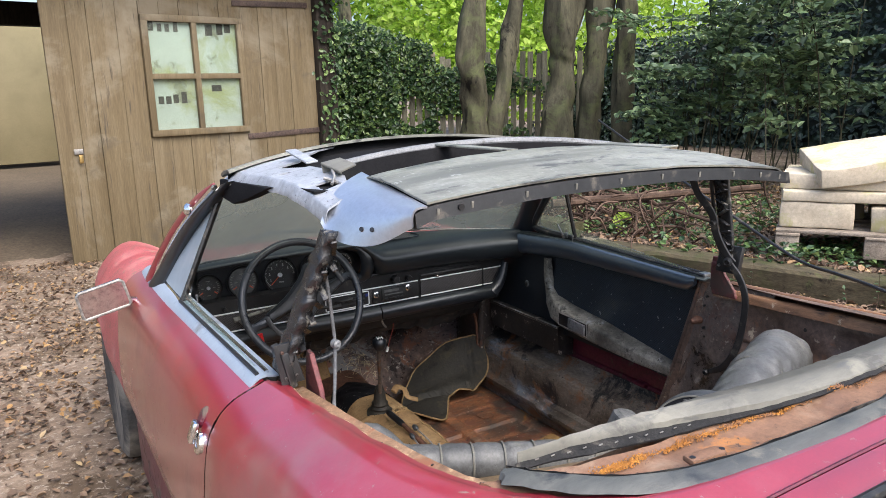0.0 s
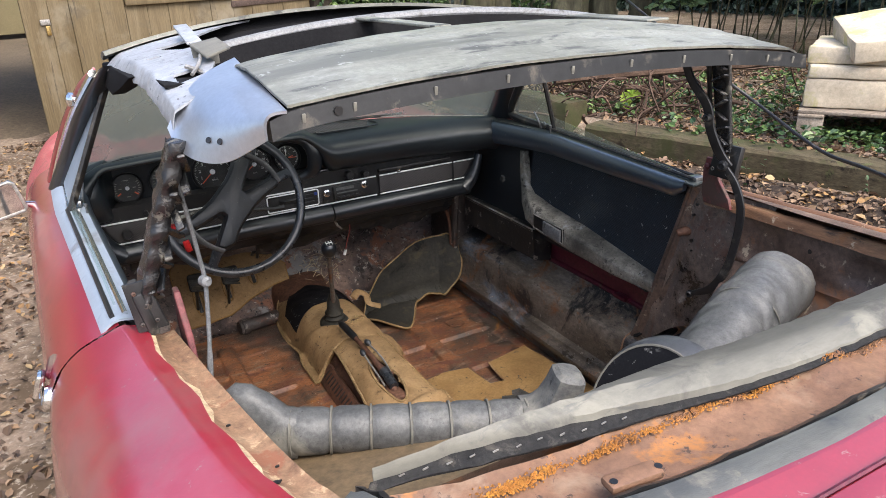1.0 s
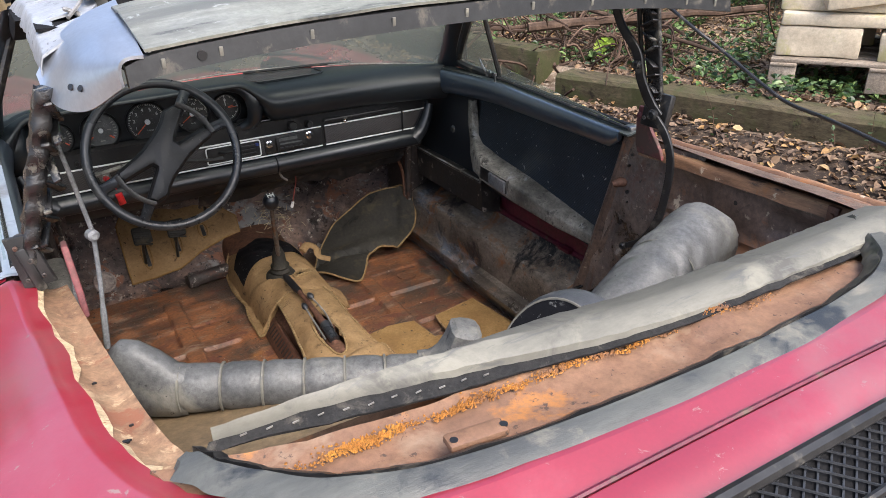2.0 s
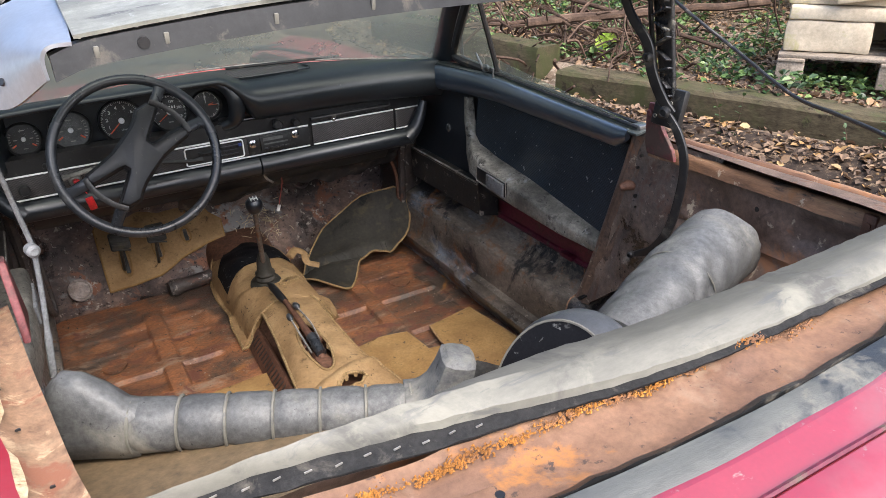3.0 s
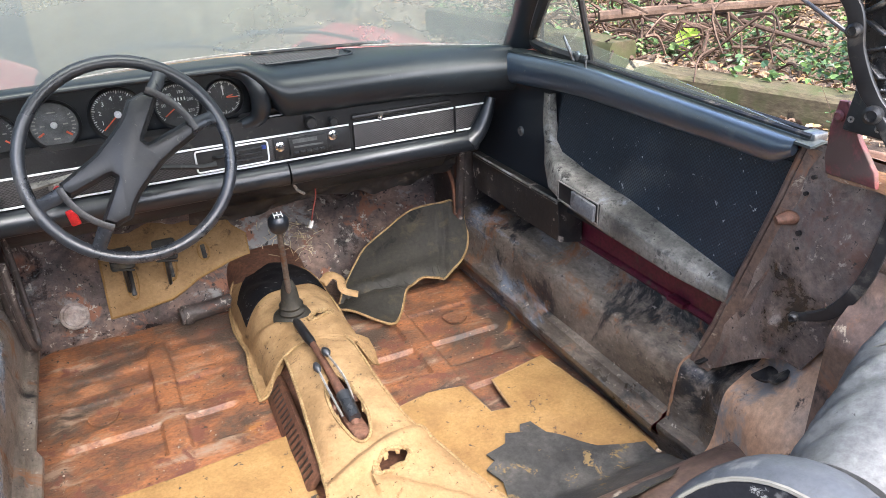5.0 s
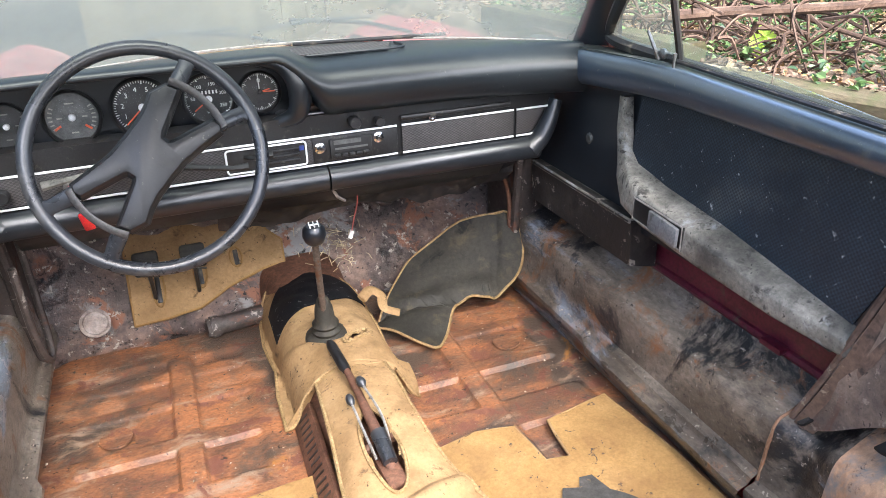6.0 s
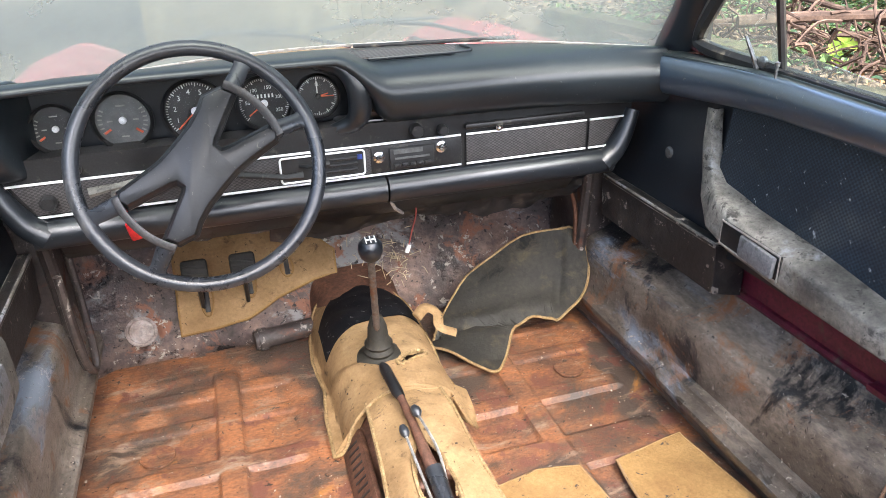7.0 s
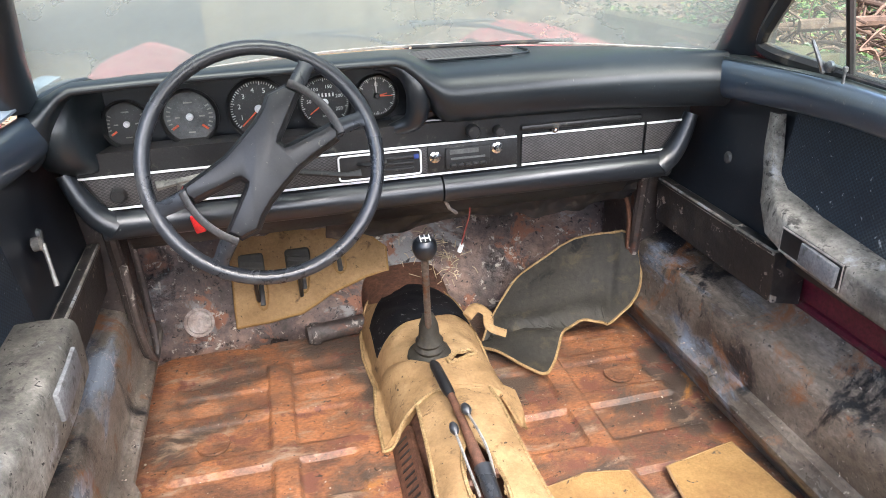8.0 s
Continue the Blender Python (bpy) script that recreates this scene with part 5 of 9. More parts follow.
                rings.append(soft_ring([p + wide + thick, p + wide - thick, p - wide - thick, p - wide + thick], 0.25))
            loft(bm, rings)
        for c, r in (((0.574, -1.098, 1.024), 0.012), ((0.550, -1.065, 1.126), 0.009), ((0.568, -1.052, 0.702), 0.008)):
            lathe(bm, c, (-1, -0.3, 0), [(r, -0.004), (r, 0.006), (r * 0.6, 0.009), (r * 0.5, 0.005), (0.0, 0.005)], 16)
        part("hood_lever", bm, M_BLACK, rollbar, "black jointed lever")
    else:
        tube(bm, curve3([(-0.535, -1.055, 1.20), (-0.525, -1.055, 1.13), (-0.518, -1.05, 1.06), (-0.513, -1.045, 1.01)], 12), 0.0034, 8)
        tube(bm, curve3([(-0.513, -1.045, 1.01), (-0.520, -1.05, 0.94), (-0.528, -1.055, 0.88), (-0.536, -1.06, 0.82)], 12), [0.0036] * 8 + [0.005] * 5, 8)
        lathe(bm, (-0.515, -1.052, 1.01), (0.3, -1, 0), [(0.009, -0.006), (0.009, 0.006), (0.005, 0.010), (0.0, 0.010)], 12)
        part("hood_lever", bm, M_RELEASE, rollbar, "grey steel jointed lever")


pillar(-1)
pillar(1)

# ---------------------------------------------------------------- cabin shell
def rib(x, c, w):
    d = abs(x - c) / w
    return max(0.0, 1 - d * d) if d < 1 else 0.0


def step01(a, b, x):
    t = max(0.0, min(1.0, (x - a) / (b - a)))
    return t * t * (3 - 2 * t)


def pan_z(x, y):
    """Stamped floor: a raised cross of ribs between sunken fields."""
    ax = abs(x)
    cross = 0.0
    for c, w in ((0.075, 0.014), (-0.035, 0.012), (-0.19, 0.018), (-0.375, 0.042)):
        cross = max(cross, (1 - step01(w, w + 0.011, abs(y - c))) * (1.0 if c < -0.1 else 0.45))
    along = 1 - step01(0.021, 0.031, abs(ax - 0.312))
    field = step01(0.16, 0.18, ax) * (1 - step01(0.525, 0.545, ax)) * (1 - step01(0.12, 0.15, y))
    z = 0.232 + 0.013 * max(cross * 0.85, along) * field + 0.006 * (1 - field)
    z -= 0.006 * rib(math.hypot(ax - 0.455, y + 0.114), 0.0, 0.036)
    return z + 0.0025 * wob((x, y, 0), 12)


for s in (-1, 1):
    bm = bmesh.new()
    sheet(bm, lambda u, v: (s * (0.06 + 0.56 * u), 0.24 - 1.02 * v, pan_z(s * (0.06 + 0.56 * u), 0.24 - 1.02 * v)), 120, 220, 0.0)
    part("floor_pan", bm, M_RUST, car, "ribbed floor pan covered in orange rust")
    bm = bmesh.new()
    lathe(bm, (s * 0.455, -0.114, 0.234), (0, 0, 1), [(0.034, 0), (0.033, 0.004), (0.026, 0.003), (0.0, 0.003)], 20)
    part("drain_plug", bm, M_RUST, car)
    # toe board
    bm = bmesh.new()
    prof = curve3([(0, 0.22, 0.236), (0, 0.28, 0.25), (0, 0.40, 0.36), (0, 0.50, 0.50), (0, 0.54, 0.66), (0, 0.54, 0.86)], 24)
    sheet(bm, lambda u, v: (s * (0.0 + 0.66 * u), prof[round(v * 24)].y - 0.10 * max(0, (u - 0.75) / 0.25) ** 2 + 0.006 * wob((u * 5, v * 9, s), 1.5), prof[round(v * 24)].z), 20, 24, 0.0)
    part("toe_board", bm, M_TOE, car, "grimy dark toe board with rust and bare patches")
    for cx, cz, r in ((0.33, 0.45, 0.034), (0.44, 0.44, 0.030)) if s > 0 else ():
        bm = bmesh.new()
        lathe(bm, (cx, 0.452 + (cz - 0.44) * 0.7, cz), (0, -0.8, 0.6), [(r + 0.003, -0.004), (r, 0.007), (r - 0.004, 0.009), (r - 0.009, 0.002), (0, 0.001)], 24)
        part("grommet", bm, M_TOE, car)
    # side of the footwell and inner sill
    bm = bmesh.new()
    sprof = curve3([(0.60, 0, 0.225), (0.592, 0, 0.262), (0.575, 0, 0.305), (0.598, 0, 0.318), (0.606, 0, 0.345), (0.610, 0, 0.40), (0.622, 0, 0.440), (0.655, 0, 0.456), (0.700, 0, 0.478), (0.712, 0, 0.492), (0.740, 0, 0.494)], 32)
    sheet(bm, lambda u, v: (s * sprof[round(v * 32)].x + s * 0.06 * max(0, u - 0.80) / 0.2 - s * (0.015 if u < 0.38 else 0.0) * (0.15 < v < 0.36), 0.52 - 1.315 * (1 - u), sprof[round(v * 32)].z + 0.002 * wob((u * 30, v * 4, s))), 40, 32, 0.0)
    sill = part("inner_sill", bm, M_SILL, car, "scraped dirty inner sill with surface rust")
    bm = bmesh.new()
    box(bm, (s * 0.715, -0.40, 0.33), (0.09, 1.3, 0.24), (0, 0, 0), 0.01)
    part("outer_sill", bm, M_MAROON, car)
    for yy in (-0.30, -0.61, -0.70):
        bm = bmesh.new()
        lathe(bm, (s * 0.583, yy, 0.307), (0, 0, 1), [(0.008, -0.002), (0.008, 0.004), (0.0, 0.0042)], 10)
        part("sill_hole", bm, M_BLACK, sill)
    # front hinge pillar
    bm = bmesh.new()
    box(bm, (s * 0.665, 0.24, 0.54), (0.10, 0.22, 0.66), (0, 0, 0), 0.015)
    tube(bm, [(s * 0.60, 0.14, 0.30), (s * 0.605, 0.13, 0.5), (s * 0.615, 0.12, 0.72)], 0.014, 8)
    part("hinge_pillar", bm, M_DIRTMETAL, car)
    # door shut panel of the B pillar
    bm = bmesh.new()
    ed = [(-0.965, 0.950), (-0.934, 0.84), (-0.890, 0.70), (-0.845, 0.56), (-0.800, 0.44)]
    sheet(bm, lambda u, v: (s * (0.642 - 0.016 * math.sin(u * 3) + 0.010 * step01(0.16, 0.24, u) * (1 - u) + 0.004 * wob((u * 5, v * 6, s), 1.3)), lerp(-(0.945 - 0.505 * v), [(-z, y) for y, z in ed]) - 0.235 * u, 0.945 - (0.505 - 0.130 * step01(0.0, 0.9, u)) * v), 20, 24, 0.0)
    bp = part("pillar_panel", bm, M_PILLAR, car, "rust-brown bare pillar panel")
    bm = bmesh.new()
    tube(bm, [(s * 0.643, y, z) for y, z in ed], 0.007, 8)
    part("pillar_edge", bm, M_BROWN, bp)
    bm = bmesh.new()
    sheet(bm, lambda u, v: (s * (0.634 + 0.004 * u), lerp(-(0.935 - 0.485 * v), [(-z, y) for y, z in ed]) - 0.010 - (0.036 + 0.006 * wob((v * 9, 0, s))) * u, 0.935 - 0.485 * v), 4, 24, -s * 0.003)
    part("pillar_flange", bm, M_BROWN, bp, "rusty brown pillar flange")
    bm = bmesh.new()
    tube(bm, [(s * 0.640, -0.968, 0.818), (s * 0.628, -0.964, 0.820), (s * 0.612, -0.956, 0.815)], [0.011, 0.012, 0.008], 10)
    part("rubber_stop", bm, M_BRONZE, bp)
    for dy, dz, r in ((-0.984, 0.866, 0.0035), (-0.992, 0.895, 0.0035), (-0.985, 0.80, 0.0045), (-0.988, 0.775, 0.0025)):
        bm = bmesh.new()
        lathe(bm, (s * 0.634, dy, dz), (-s, 0, 0), [(r, -0.001), (r, 0.004), (0, 0.0042)], 10)
        part("panel_hole", bm, M_BLACK, bp)
    bm = bmesh.new()
    if s < 0:
        tube(bm, [(s * 0.612, -1.15, 0.735), (s * 0.598, -1.10, 0.715), (s * 0.575, -1.052, 0.702)], [0.008, 0.007, 0.006], 10, flat=0.5)
    lathe(bm, (s * 0.573 if s < 0 else 0.640, -1.052, 0.702), (-0.6 * s, 0.5, 0), [(0.012, -0.003), (0.012, 0.006), (0.005, 0.006), (0.005, 0.003), (0, 0.003)], 12)
    part("belt_anchor", bm, M_DIRTMETAL, bp, "steel seat belt anchor")
    # rear quarter lining: stamped recess, crease above the wheelhouse, rolled rails on top
    def quarter(u, v):
        y, z = -1.12 - 0.56 * u, 0.915 + 0.03 * u - 0.46 * v
        x = 0.624 - 0.025 * u + 0.018 * math.exp(-(((y + 1.46) / 0.085) ** 4 + ((z - 0.872) / 0.032) ** 4)) + 0.012 * math.exp(-(((y + 1.19) / 0.045) ** 4 + ((z - 0.86) / 0.045) ** 4))
        return (s * (x - 0.07 * step01(0.815, 0.70, z) - 0.006 * rib(z, 0.812, 0.010)), y, z)

    bm = bmesh.new()
    sheet(bm, quarter, 70, 60, 0.0)
    part("quarter_panel", bm, M_BROWN, car, "brown-primed inner quarter panel with stamped recess")
    if s > 0:
        prof_q = curve3([(-0.002, 0, -0.016), (0.002, 0, 0.002), (0.012, 0, 0.009), (0.022, 0, 0.003), (0.032, 0, -0.004), (0.050, 0, -0.002), (0.064, 0, 0.004), (0.072, 0, 0.012), (0.081, 0, 0.010), (0.085, 0, -0.006), (0.085, 0, -0.03)], 30)
        bm = bmesh.new()
        sheet(bm, lambda u, v: (0.624 - 0.030 * u + prof_q[round(v * 30)].x + 0.002 * wob((u * 9, v * 3, 4)), -1.02 - 0.66 * u, 0.922 + 0.028 * u + prof_q[round(v * 30)].z + 0.002 * wob((u * 14, v * 4, 9))), 60, 30, 0.0)
        part("quarter_rail", bm, M_LEDGE, car, "rust-streaked ledge along the opening")
    bm = bmesh.new()
    lathe(bm, (s * 0.620, -1.304, 0.884), (-s, 0, 0), [(0.007, -0.004), (0.007, 0.004), (0, 0.0045)], 12)
    part("quarter_hole", bm, M_BLACK, car)
    bm = bmesh.new()
    box(bm, (s * 0.602, -1.51, 0.925), (0.010, 0.022, 0.055), (0, 0, 0), 0.003)
    lathe(bm, (s * 0.597, -1.51, 0.935), (-s, 0, 0), [(0.006, 0), (0.006, 0.004), (0, 0.004)], 10)
    part("quarter_bracket", bm, M_BRONZE, car)
    # wheelhouse
    bm = bmesh.new()
    sheet(bm, lambda u, v: (s * (0.62 - 0.11 * math.sin(math.pi * min(1, v * 0.62 + 0.0)) ), -1.16 - 0.44 * u, 0.30 + 0.26 * math.sin(math.pi * (0.10 + 0.8 * u)) * (1 - v * v * 0.9) + 0.08 * (1 - v)), 26, 14, 0.0)
    part("wheelhouse", bm, M_BROWN, car)
    # the sill runs out into the wheelhouse
    whouse = curve3([(0.53, 0, 0.23), (0.545, 0, 0.33), (0.555, 0, 0.39), (0.575, 0, 0.435), (0.610, 0, 0.480), (0.660, 0, 0.545)], 32)

    def corner_pt(u, v):
        k = round(v * 32)
        p = sprof[k].lerp(whouse[k], step01(0.22, 0.62, u)) if k < 28 else sprof[k].lerp(Vector((0.660, 0, 0.545)), step01(0.0, 0.6, u))
        dent = 0.016 * math.exp(-((u - 0.13) / 0.07) ** 2) * (v > 0.3)
        return (s * (p.x + dent + 0.004 * wob((u * 5, v * 6, s), 1.4)), -0.795 - 0.46 * u, p.z + 0.004 * wob((u * 6, v * 5, s + 4), 1.3) - dent * 0.6 + 0.105 * step01(0.05, 0.85, u) * v)

    bm = bmesh.new()
    sheet(bm, lambda u, v: corner_pt(u * 0.25, v), 12, 32, 0.0)
    part("sill_end", bm, M_SILL, car)
    bm = bmesh.new()
    sheet(bm, lambda u, v: corner_pt(0.25 + 0.75 * u, v), 30, 32, 0.0)
    corner = part("wheelhouse_corner", bm, M_PEACH, car, "peach-primed wheelhouse corner with rust holes")
    for cy, cz, ln, hh in ((-0.980, 0.520, 0.034, 0.0030), (-1.005, 0.532, 0.018, 0.0045), (-0.842, 0.470, 0.010, 0.004)):
        bm = bmesh.new()
        prism(bm, [(s * (0.655 - 0.003 * k % 2 + 0.010 * math.sin(q)), cy + 0.5 * ln * math.cos(q) * (1 + 0.3 * wob((q * 2, cy, 0), 3)), cz + hh * math.sin(q) * (1 + 0.5 * wob((q * 3, cz, 1), 3)) + 0.004) for k, q in enumerate(2 * math.pi * j / 14 for j in range(14))], (0, 0, 0.004))
        part("rust_hole", bm, M_BLACK, corner, "", 0)
    bm = bmesh.new()
    tube(bm, [(s * p.x, -0.795 + 0.004 * wob((p.z * 60, s, 0)), p.z + 0.001) for p in sprof[10:30]], 0.0035, 6)
    part("weld_seam", bm, M_SHELF, car)
# plug in the driver's side wall
bm = bmesh.new()
lathe(bm, (-0.49, 0.262, 0.316), (0.25, -0.8, 0.55), [(0.036, -0.004), (0.036, 0.005), (0.030, 0.007), (0.027, 0.004), (0, 0.004)], 24)
part("floor_plug", bm, M_PLUG, car, "round pale blanking plug with rust")
# curved kick panel, driver's side, with the slot
bm = bmesh.new()
tube(bm, curve3([(-0.575, 0.02, 0.60), (-0.575, 0.03, 0.45), (-0.57, 0.06, 0.36), (-0.565, 0.10, 0.36), (-0.57, 0.13, 0.50), (-0.575, 0.14, 0.62)], 24), 0.008, 8)
part("kick_panel_brace", bm, M_DIRTMETAL, car)

# tunnel
TX = 0.035
bm = bmesh.new()
loft(bm, [[(TX + (0.105 + 0.02 * max(0, (y - 0.1) / 0.3)) * math.copysign(abs(math.cos(q)) ** 0.6, math.cos(q)) * (0.8 if y < -0.3 else 1.0), y, 0.230 + lerp(y, [(-0.8, 0.040), (-0.45, 0.055), (-0.2, 0.075), (0.0, 0.09), (0.5, 0.12)]) * math.sin(q) ** 0.6) for q in (math.pi * j / 14 for j in range(15))] for y in (0.53 - 1.3 * i / 30 for i in range(31))], closed=False)
part("tunnel", bm, M_BRONZE, car, "rust-brown transmission tunnel")
# heater duct grille beside the tunnel
bm = bmesh.new()
DUCT = pose(-0.086, -0.41, 0.264, 0, 34, -2)
box(bm, (0, 0, 0), (0.014, 0.36, 0.064), (0, 0, 0), 0.004)
bm.transform(DUCT)
duct = part("heater_duct", bm, M_BRONZE, car, "rusty slotted heater duct")
for k in range(17):
    bm = bmesh.new()
    box(bm, (-0.0072, 0.158 - 0.0195 * k, 0.004), (0.0014, 0.0055, 0.034), (16, 0, 0))
    bm.transform(DUCT)
    part("duct_slot", bm, M_BLACK, duct, "", 0)

# rear compartment
bm = bmesh.new()
prof = [(0, -0.80, 0.232), (0, -0.86, 0.25), (0, -0.93, 0.33), (0, -1.0, 0.40), (0, -1.30, 0.42), (0, -1.46, 0.50), (0, -1.56, 0.80), (0, -1.60, 0.965)]
pc = curve3(prof, 40)
sheet(bm, lambda u, v: ((2 * u - 1) * 0.60, pc[round(v * 40)].y, pc[round(v * 40)].z + 0.04 * rib(2 * u - 1, 0.06, 0.25) * math.sin(math.pi * v)), 24, 40, 0.0)
part("rear_floor", bm, M_BROWN, car, "bare brown-primed rear seat well")
bm = bmesh.new()
prism(bm, [(-0.56, -1.16, 0.46), (-0.09, -1.355, 0.46), (-0.03, -1.59, 0.48), (-0.55, -1.59, 0.48)], (0, 0, 0.302), 0.012)
for v in bm.verts:
    if v.co.z > 0.7:
        v.co.z += 0.10 * max(0, (-1.25 - v.co.y) / 0.33)
part("rear_shelf", bm, M_OLIVE, car, "brown painted rear bulkhead shelf")
# rusty ledge and the ledge's rail
bm = bmesh.new()
sheet(bm, lambda u, v: ((2 * u - 1) * (0.53 - 0.06 * (1 - v)), -1.765 + 0.125 * v + 0.06 * abs(2 * u - 1) ** 3, 0.982 - 0.012 * math.sin(v * 2.6) + 0.005 * wob((u * 26, v * 5, 8)) + 0.012 * rib(u, 0.62, 0.05) * v), 60, 14, 0.006)
part("rear_ledge", bm, M_SHELF, car, "rust-stained rear window ledge")
rc = random.Random(5)
bm = bmesh.new()
for _ in range(4600):
    f = rc.random()
    x = -0.43 + 0.66 * f
    y = lerp(x, [(-0.43, -1.648), (-0.1, -1.658), (0.15, -1.672), (0.3, -1.674)]) + 0.004 * wob((f * 9, 0, 5)) + rc.gauss(0, 0.0032 + 0.0045 * max(0.0, wob((f * 7, 2, 3))))
    if rc.random() > 0.75 - 0.7 * f + 0.9 * wob((f * 11, 0, 9)):
        continue
    uu = min(1.0, max(0.0, 0.5 + 0.5 * x / 0.525))
    vv = min(1.0, max(0.0, (y + 1.765 - 0.06 * abs(2 * uu - 1) ** 3) / 0.125))
    z = 0.982 - 0.012 * math.sin(vv * 2.6) + 0.005 * wob((uu * 26, vv * 5, 8)) + 0.012 * rib(uu, 0.62, 0.05) * vv + 0.0058
    r, a = rc.uniform(0.0006, 0.0021), rc.uniform(0, 6.3)
    ring = [bm.verts.new((x + r * rc.uniform(0.7, 1.5) * math.cos(a + k * 1.571), y + r * rc.uniform(0.6, 1.1) * math.sin(a + k * 1.571), z - 0.002)) for k in range(4)]
    top = bm.verts.new((x, y, z + r * rc.uniform(0.05, 0.35)))
    for k in range(4):
        bm.faces.new((ring[k], ring[(k + 1) % 4], top))
part("rust_streak", bm, M_RUSTLITE, car, "line of bright orange rust crumbs", 0)

# ---------------------------------------------------------------- dashboard
def hood(x):
    """How far the instrument hood stands up at x."""
    return key(x, [(-0.66, 0.0), (-0.57, 1.0), (-0.02, 1.0), (0.09, 0.0)])


def dash_pt(u, v):
    x = -0.655 + 1.31 * u
    h = hood(x)
    k = 1 - 0.6 * max(0, (abs(x) - 0.60) / 0.06)
    ys = screen_low(x).y - 0.010
    lip = -0.050 + 0.018 * h - 0.07 * (x / 0.66) ** 4
    plain = [(ys, 0.943), (0.5 * ys + 0.5 * lip, 0.948), (lip + 0.035, 0.938), (lip + 0.004, 0.915), (lip, 0.885), (lip + 0.018, 0.852), (lip + 0.045, 0.836), (0.02, 0.834)]
    hooded = [(ys, 0.945), (0.5 * ys + 0.5 * lip, 0.966), (lip + 0.03, 0.976), (lip - 0.002, 0.974), (lip - 0.006, 0.962), (lip + 0.020, 0.957), (lip + 0.060, 0.956), (0.060, 0.956)]
    s = v * 7
    i = min(6, int(s))
    t = s - i
    a = [tuple(p + (q - p) * h for p, q in zip(m, n)) for m, n in zip(plain, hooded)]
    c = curve3([(0, y, z) for y, z in a], 28)
    p = c[round(v * 28)]
    return (x, p.y, p.z)


bm = bmesh.new()
sheet(bm, dash_pt, 80, 28, 0.0)
dash = part("dashboard_top", bm, M_DASHTOP, car, "dusty black padded dashboard top")
# instrument board
bm = bmesh.new()
bd = curve3([(-0.60, 0, 0.90), (-0.605, 0, 0.87), (-0.60, 0, 0.825), (-0.545, 0, 0.808), (-0.30, 0, 0.808), (-0.05, 0, 0.82), (0.0, 0, 0.83), (0.03, 0, 0.87), (0.02, 0, 0.93), (-0.03, 0, 0.958),
             (-0.15, 0, 0.962), (-0.40, 0, 0.962), (-0.54, 0, 0.958), (-0.585, 0, 0.94)], 40)
prism(bm, [(p.x, 0.050 - 0.10 * (0.95 - p.z) * -1 * 0.4, p.z) for p in bd], (0, 0.02, 0))
part("instrument_board", bm, M_VINYL, dash)
bm = bmesh.new()
loft(bm, [[(x, 0.04, 0.840), (x, -0.004, 0.838), (x, 0.0, 0.722), (x, 0.05, 0.720)] for x in (-0.63, -0.3, 0.0, 0.3, 0.63)])
fascia = part("fascia", bm, M_PLASTIC, car, "black fascia below the dash pad")
for pts in (((-0.05, 0.005, 0.962), (0.0, -0.008, 0.950), (0.024, -0.016, 0.915), (0.026, -0.012, 0.870), (0.012, 0.0, 0.842), (-0.03, 0.012, 0.826)),):
    bm = bmesh.new()
    tube(bm, curve3(pts, 24), [0.012 + 0.012 * math.sin(math.pi * i / 24) for i in range(25)], 10)
    part("hood_cheek", bm, M_VINYL, dash)
# cheeks between hood and fascia
for x0, x1, zt in ((-0.02, 0.30, 0.845),):
    bm = bmesh.new()
    box(bm, ((x0 + x1) / 2, 0.035, (0.80 + zt) / 2), (x1 - x0, 0.06, zt - 0.80), (0, 0, 0), 0.012)
    part("dash_cheek", bm, M_VINYL, dash)


bm = bmesh.new()
loft(bm, [[(-0.668 + 0.108 * f - 0.018 * f * math.cos(q) * (f > 0.5), 0.020 - ry * math.cos(q), 0.880 + 0.006 * f + rz * math.sin(q)) for q in (2 * math.pi * j / 32 for j in range(32))]
          for f, ry, rz in ((0.0, 0.035, 0.030), (0.04, 0.060, 0.050), (0.16, 0.080, 0.070), (0.35, 0.088, 0.080), (0.6, 0.088, 0.085), (0.82, 0.080, 0.086), (0.94, 0.066, 0.086), (1.0, 0.045, 0.082))])
part("dash_end", bm, M_DASHTOP, dash, "rounded padded end of the instrument hood", 60)


def trim_strip(x0, x1, z0, z1=None):
    bm = bmesh.new()
    z1 = z0 if z1 is None else z1
    prism(bm, [(x0, -0.006, z0 - 0.0022), (x1, -0.006, z1 - 0.0022), (x1, -0.006, z1 + 0.0022), (x0, -0.006, z0 + 0.0022)], (0, -0.004, 0), 0.001)
    part("trim_strip", bm, M_TRIM, fascia, "bright trim strip")


ZU, ZL = 0.795, 0.732
trim_strip(-0.612, -0.06, ZU)
trim_strip(-0.06, 0.232, ZU)
trim_strip(0.244, 0.520, ZU)
trim_strip(0.527, 0.612, ZU)
trim_strip(-0.572, 0.232, ZL)
trim_strip(0.244, 0.520, ZL)
trim_strip(0.527, 0.575, ZL)
for x0, x1, nm, lb in ((0.244, 0.520, "glovebox_lid", "woven dark brown glovebox lid"), (0.527, 0.60, "fascia_panel", ""), (-0.60, -0.06, "fascia_panel", ""), (-0.06, 0.045, "fascia_panel", "")):
    bm = bmesh.new()
    x1b = x1 - (0.035 if x1 == 0.60 else 0)
    x0b = x0 + (0.03 if x0 == -0.60 else 0)
    prism(bm, [(x0b, -0.002, ZL + 0.004), (x1b, -0.002, ZL + 0.004), (x1, -0.002, ZU - 0.004), (x0, -0.002, ZU - 0.004)], (0, -0.006, 0), 0.0015)
    part(nm, bm, M_BASKET, fascia, lb)
bm = bmesh.new()
